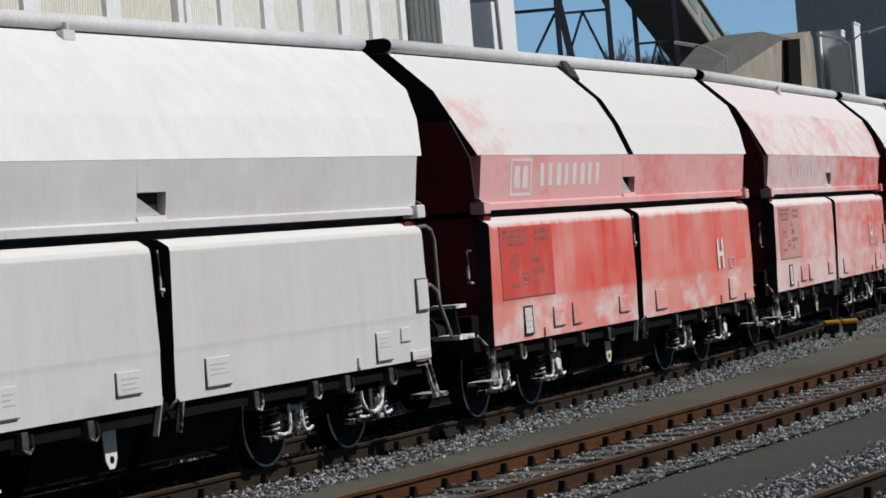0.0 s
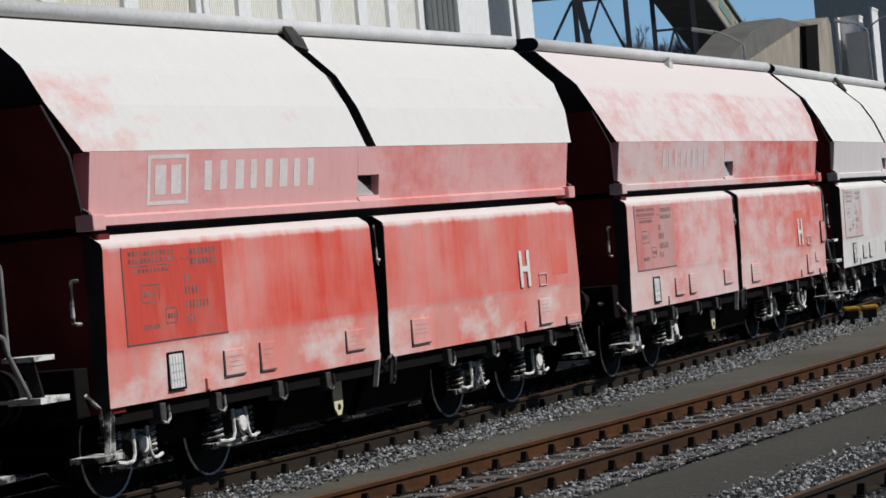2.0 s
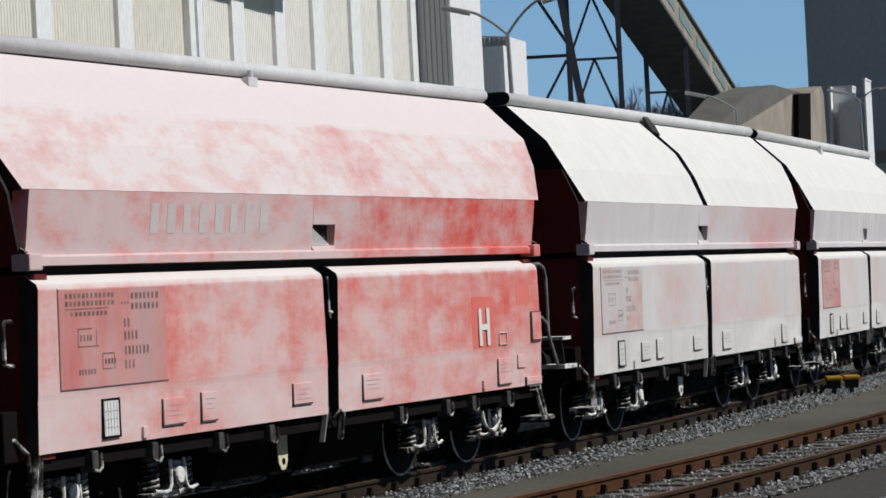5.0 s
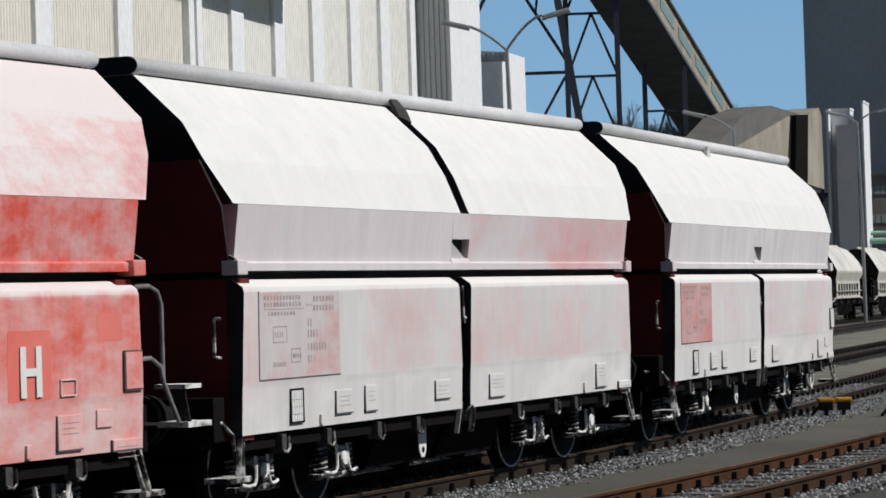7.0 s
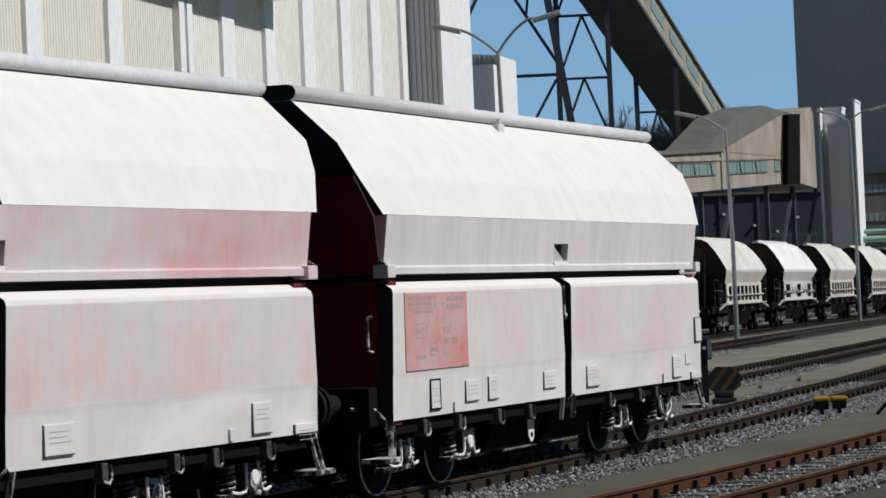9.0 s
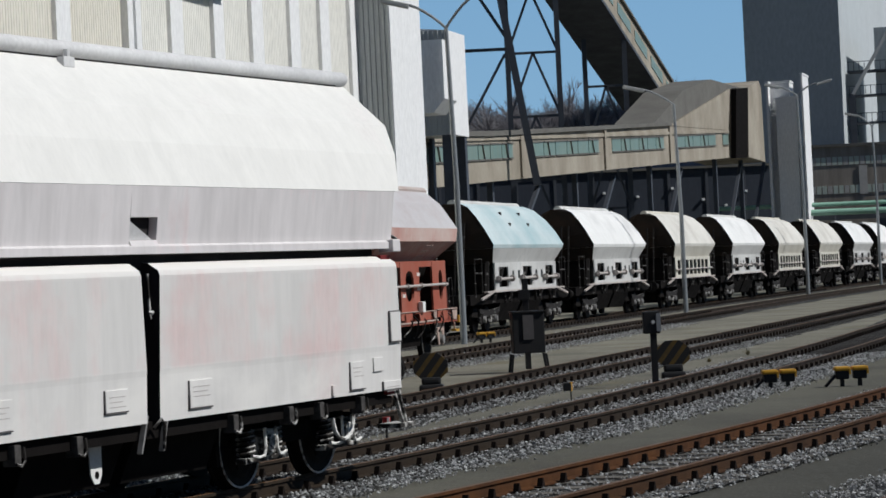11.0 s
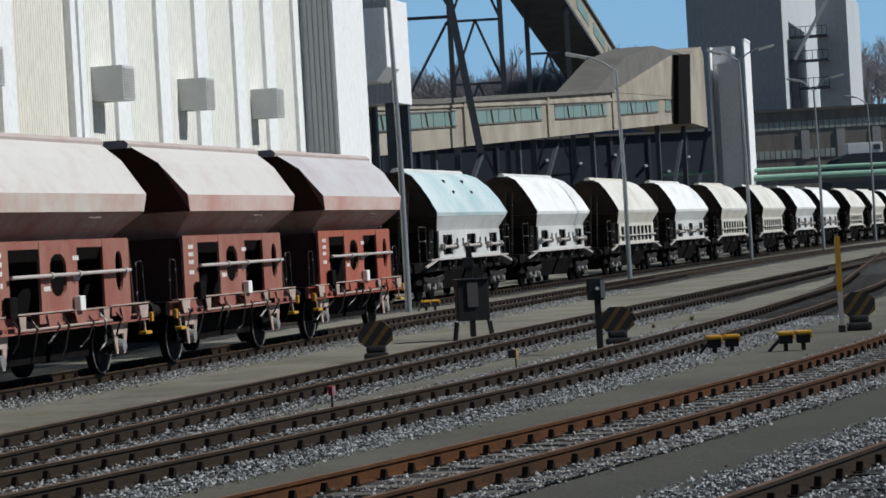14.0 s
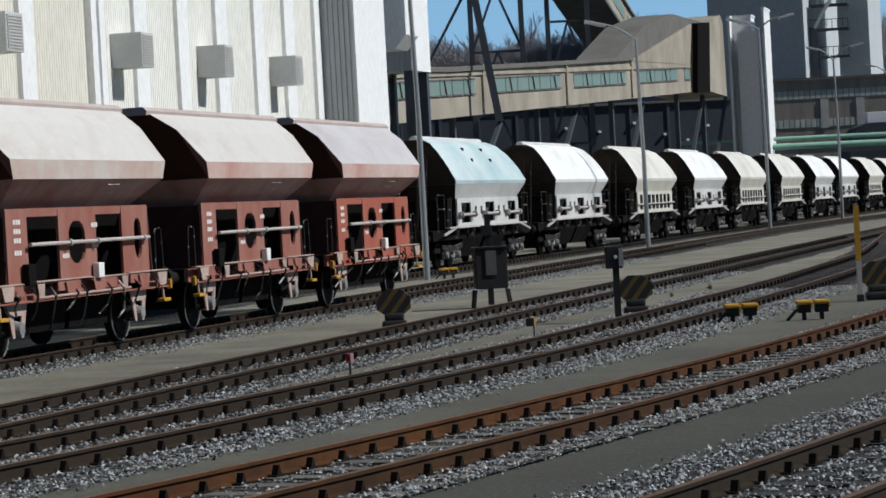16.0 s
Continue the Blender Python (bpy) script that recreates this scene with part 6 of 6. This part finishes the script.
    part("underframe", bm, M_DARK, w)
    # dark boxes added to blacken the view between the bogies
    for x0, x1 in ((-3.3, -0.2), (0.2, 3.3)):
        bm = bmesh.new()
        bm_prism(bm, [(-1.1, 1.0), (-0.8, 0.35), (0.8, 0.35), (1.1, 1.0)], x0, x1)
        part("outlet_box", bm, M_DARK, w, "black outlet box under the frame")
    for x in (-5.15, 5.15):
        bm = bmesh.new()
        bm_box(bm, x - 1.3, x + 1.3, -0.62, 0.62, 0.3, 1.0)
        part("bogie_centre", bm, M_DARK, w)
        for s_ in (-1, 1):
            bm = bmesh.new()
            o = [(x - 1.45, 0.72), (x - 0.5, 0.55), (x + 0.5, 0.55), (x + 1.45, 0.72), (x + 1.45, 0.86), (x + 0.5, 0.80), (x - 0.5, 0.80), (x - 1.45, 0.86)]
            bm_slab(bm, [(a, s_ * 1.10, z) for a, z in o], (0, s_ * 0.06, 0))
            part("bogie_frame", bm, M_STEP, w, "dark dusty bogie frame")
            for q in (-0.2, 0.2):
                bm = bmesh.new()
                bm_rod(bm, (x + q, s_ * 1.16, 0.36), (x + q, s_ * 1.16, 0.60), 0.11, 8)
                part("bolster_spring", bm, M_DUSTY_METAL, w)
    for x in (-6.0, -4.3, 4.3, 6.0):
        bm = bmesh.new()
        for s_ in (-1, 1):
            bm_rod(bm, (x, s_ * 0.68, 0.47), (x, s_ * 0.82, 0.47), 0.46, 20)
        bm_rod(bm, (x, -0.95, 0.47), (x, 0.95, 0.47), 0.08, 8)
        part("wheelset", bm, M_WHEEL, w)
        for s_ in (-1, 1):
            bm = bmesh.new()
            bm_box(bm, x - 0.17, x + 0.17, *sorted((s_ * 0.95, s_ * 1.15)), 0.34, 0.66, bevel=0.04)
            part("axle_box", bm, M_STEP, w)
            bm = bmesh.new()
            bm_rod(bm, (x, s_ * 1.15, 0.48), (x, s_ * 1.22, 0.48), 0.13, 12, 0.10)
            part("axle_cap", bm, M_TUBE, w)
            for q in (-0.32, 0.32):
                bm = bmesh.new()
                bm_rod(bm, (x + q, s_ * 1.08, 0.32), (x + q, s_ * 1.08, 0.66), 0.08, 8)
                part("spring", bm, M_STEP, w)
    for e in (-1, 1):
        for s_ in (-1, 1):
            bm = bmesh.new()
            bm_rod(bm, (e * 7.6, s_ * 0.88, 1.1), (e * 8.6, s_ * 0.88, 1.1), 0.14, 10)
            bm_rod(bm, (e * 8.6, s_ * 0.88, 1.1), (e * 8.68, s_ * 0.88, 1.1), 0.25, 14)
            part("buffer", bm, M_WHEEL, w)
    return w


# rusty brown taken near black, the ends' shade put into the colour
M_SHADED_RUST_END = surface("shaded_rusty_end", (0.030, 0.018, 0.010), (0.010, 0.010, 0.011), 0.9, 0.0, 0.8, 12.0, 0.003, amount=0.9)
M_PINKDUST = surface("pink_dusted_ridge", (0.50, 0.43, 0.40), (0.40, 0.29, 0.25), 0.8, 0.0, 1.5, 22.0, 0.003)
M_BROWN = surface("red_brown_paint", (0.27, 0.088, 0.062), (0.36, 0.22, 0.18), 0.75, 0.0, 1.4, 22.0, 0.003, (2, 2, 0.5))
# red-brown darkened in the colour to stand for shade on the ends
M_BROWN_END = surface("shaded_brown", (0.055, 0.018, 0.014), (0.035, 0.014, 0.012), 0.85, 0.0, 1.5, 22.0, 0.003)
M_SOLE = surface("sole_bar_dust", (0.46, 0.36, 0.31), (0.20, 0.10, 0.08), 0.85, 0.0, 2.0, 22.0, 0.003)
M_SHAFT = surface("pale_shaft", (0.52, 0.48, 0.45), (0.38, 0.30, 0.27), 0.6, 0.1, 2.0, 22.0, 0.0)
M_PINKISH = surface("faded_pink", (0.58, 0.46, 0.42), None, 0.8, 0.0, 3.0, 30.0, 0.0)
M_YELLOW = surface("signal_yellow", (0.56, 0.30, 0.025), (0.40, 0.21, 0.025), 0.6, 0.0, 3.0, 30.0, 0.0)
BROWN_LOW = dusty_paint("bin_brown", (0.34, 0.12, 0.095), (0.56, 0.43, 0.39), 0.52, 21, 1.0, 0.0, 0.12)
PINK_BAND = dusty_paint("band_pink", (0.47, 0.20, 0.155), (0.58, 0.48, 0.44), 0.58, 26, 0.3, 0.0, 0.13)
TAN_BAND = dusty_paint("band_tan", (0.44, 0.22, 0.17), (0.56, 0.51, 0.46), 0.7, 27, 0.5, 0.0, 0.12)
M_ORANGE = surface("rust_red_paint", (0.33, 0.075, 0.042), (0.36, 0.17, 0.13), 0.75, 0.0, 1.4, 22.0, 0.003, (2, 2, 0.5))
for s, label, roof, seed in ((-6.8, "brown two-axle hopper wagon with a dust-pale roof", dusty_paint("roof_tan_a", (0.44, 0.33, 0.29), (0.57, 0.55, 0.52), 0.82, 22, 0.25, 0.0, 0.13, 0.3), 1),
                             (2.60, "red-brown two-axle hopper wagon with a sandy dusted roof", dusty_paint("roof_tan_b", (0.46, 0.37, 0.33), (0.57, 0.55, 0.525), 0.85, 23, 0.25, 0.0, 0.13, 0.3), 2),
                             (12.0, "red-brown two-axle hopper wagon with a pinkish dusted roof", dusty_paint("roof_tan_c", (0.46, 0.36, 0.32), (0.56, 0.54, 0.515), 0.82, 24, 0.25, 0.0, 0.13, 0.3), 3),
                             (21.35, "rust-red two-axle hopper wagon with a mauve-grey roof", dusty_paint("roof_mauve", (0.42, 0.35, 0.35), (0.50, 0.49, 0.50), 0.8, 25, 0.25, 0.0, 0.13, 0.3), 4)):
    brown_wagon(s, label, roof, BROWN_LOW, PINK_BAND if seed > 2 else TAN_BAND, M_ORANGE if seed == 4 else M_BROWN, seed)

WHITE_LOW = dusty_paint("bin_white", (0.34, 0.33, 0.32), (0.61, 0.61, 0.595), 0.8, 31, 1.0, 0.0, 0.12)
WHITE_ROOF = dusty_paint("roof_white", (0.5, 0.5, 0.49), (0.76, 0.76, 0.75), 0.95, 32, 0.5, 0.0, 0.12)
BLUE_ROOF = dusty_paint("roof_bluish", (0.33, 0.475, 0.505), (0.52, 0.60, 0.615), 0.60, 33, 0.4, 0.0, 0.12)
CREAM_ROOF = dusty_paint("roof_cream", (0.44, 0.41, 0.36), (0.66, 0.645, 0.60), 0.8, 35, 0.6, 0.0, 0.12)
CREAM_LOW = dusty_paint("bin_cream", (0.36, 0.32, 0.26), (0.62, 0.60, 0.53), 0.8, 34, 1.0, 0.0, 0.12)
plain_wagon = white_wagon(False, WHITE_ROOF, WHITE_LOW)
slot_wagon = white_wagon(True, CREAM_ROOF, CREAM_LOW)
blue_wagon = white_wagon(False, BLUE_ROOF, WHITE_LOW)
tagged(blue_wagon, "pale blue-white covered hopper wagon with three dark openings")
for x, y, z in ((-1.6, 0.80, 4.27), (-1.4, 1.10, 3.86), (1.3, 0.80, 4.27), (1.5, 1.10, 3.86)):
    bm = bmesh.new()
    bm_box(bm, x - 0.07, x + 0.07, -y - 0.06, -y + 0.06, z - 0.06, z + 0.06, bevel=0.02)
    part("roof_stud", bm, M_STEP, blue_wagon, "small dark roof stud")
blue_wagon.matrix_basis = T5.carriage(6.39 - 5.6, 5.2)
plain_wagon.matrix_basis = T5.carriage(23.47 - 5.6, 5.2)
slot_wagon.matrix_basis = T5.carriage(42.16 - 5.6, 5.2)
for s, source in ((59.2, plain_wagon), (76.1, slot_wagon), (94.4, slot_wagon), (112.2, plain_wagon), (128.2, plain_wagon), (147.6, slot_wagon), (165.0, slot_wagon), (182.4, plain_wagon)):
    copy_thing(source, T5.carriage(s - 5.6, 5.2))


def striped(name):
    """Black and yellow slanting stripes."""
    m, nt, b = nodes_of(name)
    co = nt.nodes.new("ShaderNodeTexCoord")
    mp = nt.nodes.new("ShaderNodeMapping")
    mp.inputs["Rotation"].default_value = (0, radians(-38), 0)
    nt.links.new(co.outputs["Object"], mp.inputs[0])
    wv = add(nt, "TexWave", Scale=1.5, Distortion=0.0)
    nt.links.new(mp.outputs[0], wv.inputs["Vector"])
    g = grain(nt, 8.0)
    nt.links.new(mix(nt, ramp(nt, wv.outputs[1], 0.60, 0.70), (0.012, 0.011, 0.010), mix(nt, ramp(nt, g, 0.3, 0.7), (0.15, 0.085, 0.010), (0.07, 0.045, 0.012))), b.inputs["Base Color"])
    b.inputs["Roughness"].default_value = 0.7
    return m


M_STRIPE = striped("warning_stripes")
M_BLACK = surface("black_paint", (0.016, 0.016, 0.017), (0.03, 0.03, 0.03), 0.6, 0.0, 4.0, 30.0, 0.0)


def switch_disc(x, y, label):
    b = thing("switch_disc", axes(x, y, 0), label, "switch signal", "striped discs by the points")
    bm = bmesh.new()
    pts = [(0.36 * math.cos(a), 0.32 + 0.29 * math.sin(a)) for a in (radians(22.5 + k * 45) for k in range(8))]
    bm_slab(bm, [(px, -0.06, pz) for px, pz in pts], (0, 0.14, 0))
    part("disc", bm, M_STRIPE, b, "octagonal disc with worn black and yellow stripes")
    bm = bmesh.new()
    bm_box(bm, -0.24, 0.24, -0.17, 0.17, -0.19, -0.02, bevel=0.05)
    bm_box(bm, -0.19, 0.19, -0.13, 0.13, -0.03, 0.12, bevel=0.05)
    part("machine_box", bm, M_BLACK, b, "black point machine box")


switch_disc(-1.54, 52.14, "octagonal black and yellow striped disc beside the rails")
switch_disc(3.20, 52.85, "octagonal striped disc beside a dwarf signal")
switch_disc(8.10, 53.82, "octagonal striped disc beside a yellow post")

b = thing("dwarf_signal", axes(2.72, 50.6, 0), "dark dwarf signal box on a thin post", "signal")
bm = bmesh.new()
bm_box(bm, -0.06, 0.06, -0.06, 0.06, -0.19, 0.85)
part("post", bm, M_BLACK, b)
bm = bmesh.new()
bm_box(bm, -0.19, 0.13, -0.16, 0.16, 0.80, 1.22, bevel=0.02)
part("signal_housing", bm, M_BLACK, b)
bm = bmesh.new()
bm_box(bm, 0.06, 0.14, -0.175, -0.162, 0.84, 1.18)
part("side_plate", bm, M_GREY, b)
bm = bmesh.new()
bm_rod(bm, (0.0, -0.175, 1.02), (0.0, -0.16, 1.02), 0.035, 10)
part("lens", bm, M_WHITE, b)

b = thing("relay_cabinet", axes(0.42, 60.8, 6), "black lineside cabinet on four legs", "cabinet")
bm = bmesh.new()
bm_box(bm, -0.35, 0.37, -0.3, 0.3, 0.24, 1.16, bevel=0.02)
part("cabinet_body", bm, M_BLACK, b)
bm = bmesh.new()
bm_box(bm, -0.12, 0.12, -0.325, -0.30, 0.55, 1.10)
part("grey_door", bm, M_GREYDARK, b, "grey cabinet door")
bm = bmesh.new()
bm_box(bm, -0.38, 0.40, -0.34, 0.34, 1.16, 1.19)
part("cabinet_roof", bm, M_BLACK, b)
for x, y in ((-0.36, -0.25), (0.38, -0.25), (-0.36, 0.25), (0.38, 0.25)):
    bm = bmesh.new()
    bm_bar(bm, (x * 1.15, y, -0.19), (x, y, 0.22), 0.05, 0.05)
    part("leg", bm, M_BLACK, b)

b = thing("signal_stake", axes(0.43, 62.6, 0), "black lineside stake with a small box behind the cabinet", "post")
bm = bmesh.new()
bm_box(bm, -0.07, 0.07, -0.06, 0.06, -0.19, 1.92, bevel=0.01)
part("stake_post", bm, M_BLACK, b)
bm = bmesh.new()
bm_box(bm, -0.16, 0.10, -0.09, 0.09, 1.42, 1.66, bevel=0.015)
part("stake_box", bm, M_BLACK, b)

b = thing("marker_post", axes(7.70, 53.45, 0), "yellow marker post with a pale lower half", "post")
bm = bmesh.new()
bm_box(bm, -0.05, 0.05, -0.045, 0.045, 0.62, 1.72)
part("upper_post", bm, M_YELLOW, b, "yellow upper half")
bm = bmesh.new()
bm_box(bm, -0.045, 0.045, -0.045, 0.045, -0.05, 0.62)
part("lower_post", bm, M_SHAFT, b, "pale grey lower half")
bm = bmesh.new()
bm_box(bm, -0.065, 0.065, -0.055, 0.055, -0.19, -0.05)
part("foot", bm, M_BLACK, b)


def rail_contact(x, y, turn, label):
    b = thing("track_box", axes(x, y, turn), label, "junction box", "yellow-capped boxes by the rails")
    for dx in (-0.155, 0.155):
        bm = bmesh.new()
        bm_box(bm, dx - 0.115, dx + 0.115, -0.1, 0.1, -0.06, 0.10, bevel=0.02)
        box = part("box_body", bm, M_BLACK, b)
        bm = bmesh.new()
        bm_box(bm, dx - 0.14, dx + 0.14, -0.13, 0.13, 0.085, 0.16, bevel=0.03)
        bm_box(bm, dx + 0.115, dx + 0.14, -0.13, 0.0, 0.02, 0.12)
        part("lid", bm, M_YELLOW, box, "yellow lid")
        bm = bmesh.new()
        bm_bar(bm, (dx, 0, -0.2), (dx, 0, -0.05), 0.07, 0.07)
        part("stake", bm, M_BLACK, b)
    bm = bmesh.new()
    bm_tube(bm, [(-0.25, 0, 0.02), (-0.34, -0.02, -0.06), (-0.46, -0.05, -0.18)], 0.03, 6)
    part("cable", bm, M_BLACK, b)


rail_contact(4.67, 46.95, 2, "pair of yellow-capped junction boxes between tracks")
rail_contact(5.92, 46.95, 2, "pair of yellow-capped boxes with a cable into the ground")
rail_contact(-0.75, 88.6, 20, "yellow-capped boxes below a street lamp")

b = thing("yellow_lantern", axes(0.98, 45.6, 0), "small black and yellow lamp on a short stake", "lantern")
bm = bmesh.new()
bm_box(bm, -0.10, 0.04, -0.08, 0.08, 0.02, 0.16, bevel=0.02)
part("lantern_body", bm, M_BLACK, b)
bm = bmesh.new()
bm_rod(bm, (0.03, 0, 0.02), (0.03, 0, 0.17), 0.03, 8)
part("lantern_cap", bm, M_YELLOW, b)
bm = bmesh.new()
bm_rod(bm, (0.03, 0, -0.19), (0.03, 0, 0.03), 0.012, 6)
part("stake", bm, M_BLACK, b)

b = thing("clearance_peg", axes(-1.65, 35.1, 0), "red and white clearance peg in the ballast", "peg")
bm = bmesh.new()
bm_rod(bm, (0, 0, -0.19), (0, 0, 0.14), 0.014, 6)
part("stem", bm, M_BLACK, b)
bm = bmesh.new()
bm_rod(bm, (0, 0, 0.14), (0, 0, 0.26), 0.052, 12)
part("red_head", bm, plain("red_head", (0.5, 0.02, 0.015)), b, "red peg head")
bm = bmesh.new()
bm_box(bm, 0.012, 0.045, -0.054, -0.02, 0.142, 0.258)
part("white_stripe", bm, M_WHITE, b)

bm = bmesh.new()
bm_box(bm, -0.14, 0.14, -0.1, 0.1, -0.19, -0.08, bevel=0.02)
solid("dark_block", bm, M_BLACK, "small dark block lying on the grit", "block", m=axes(-0.64, 37.8, 10))

for x, y, r in ((4.55, 61.5, 0.10), (5.75, 65.0, 0.16)):
    rnd = random.Random(int(x * 10))
    bm = bmesh.new()
    for k in range(60):
        a, c = rnd.uniform(0, 6.28), rnd.uniform(0.2, 1.3)
        tip = Vector((math.cos(a) * math.cos(c), math.sin(a) * math.cos(c), math.sin(c))) * r * rnd.uniform(0.6, 1.3)
        side = Vector((-math.sin(a), math.cos(a), 0)) * 0.012
        bm.faces.new([bm.verts.new(Vector((0, 0, -0.19)) + side), bm.verts.new(Vector((0, 0, -0.19)) - side), bm.verts.new(Vector((0, 0, -0.19)) + tip)])
    solid("dry_weed", bm, surface("dry_weed_leaf", (0.20, 0.17, 0.08), None, 0.9, 0.0, 4.0, 30.0, 0.0), "small dry weed tuft in the grit", "weed", "weeds", m=axes(x, y, 0))


def motions():
    """The train rolls by; its wheelsets turn."""
    for k, (wagon, wheels) in enumerate(WAGONS):
        rows = [(t / 4, T2.carriage(travel(t / 4) + (k - 1) * PITCH + HALF)) for t in range(65)]
        walk(wagon, rows)
        for wheel in wheels:
            x = wheel.location.x
            walk(wheel, [(t / 10, Matrix.Translation((x, 0, 0.455)) @ Matrix.Rotation((travel(t / 10) - travel(0)) / 0.455, 4, "Y")) for t in range(161)])


motions()
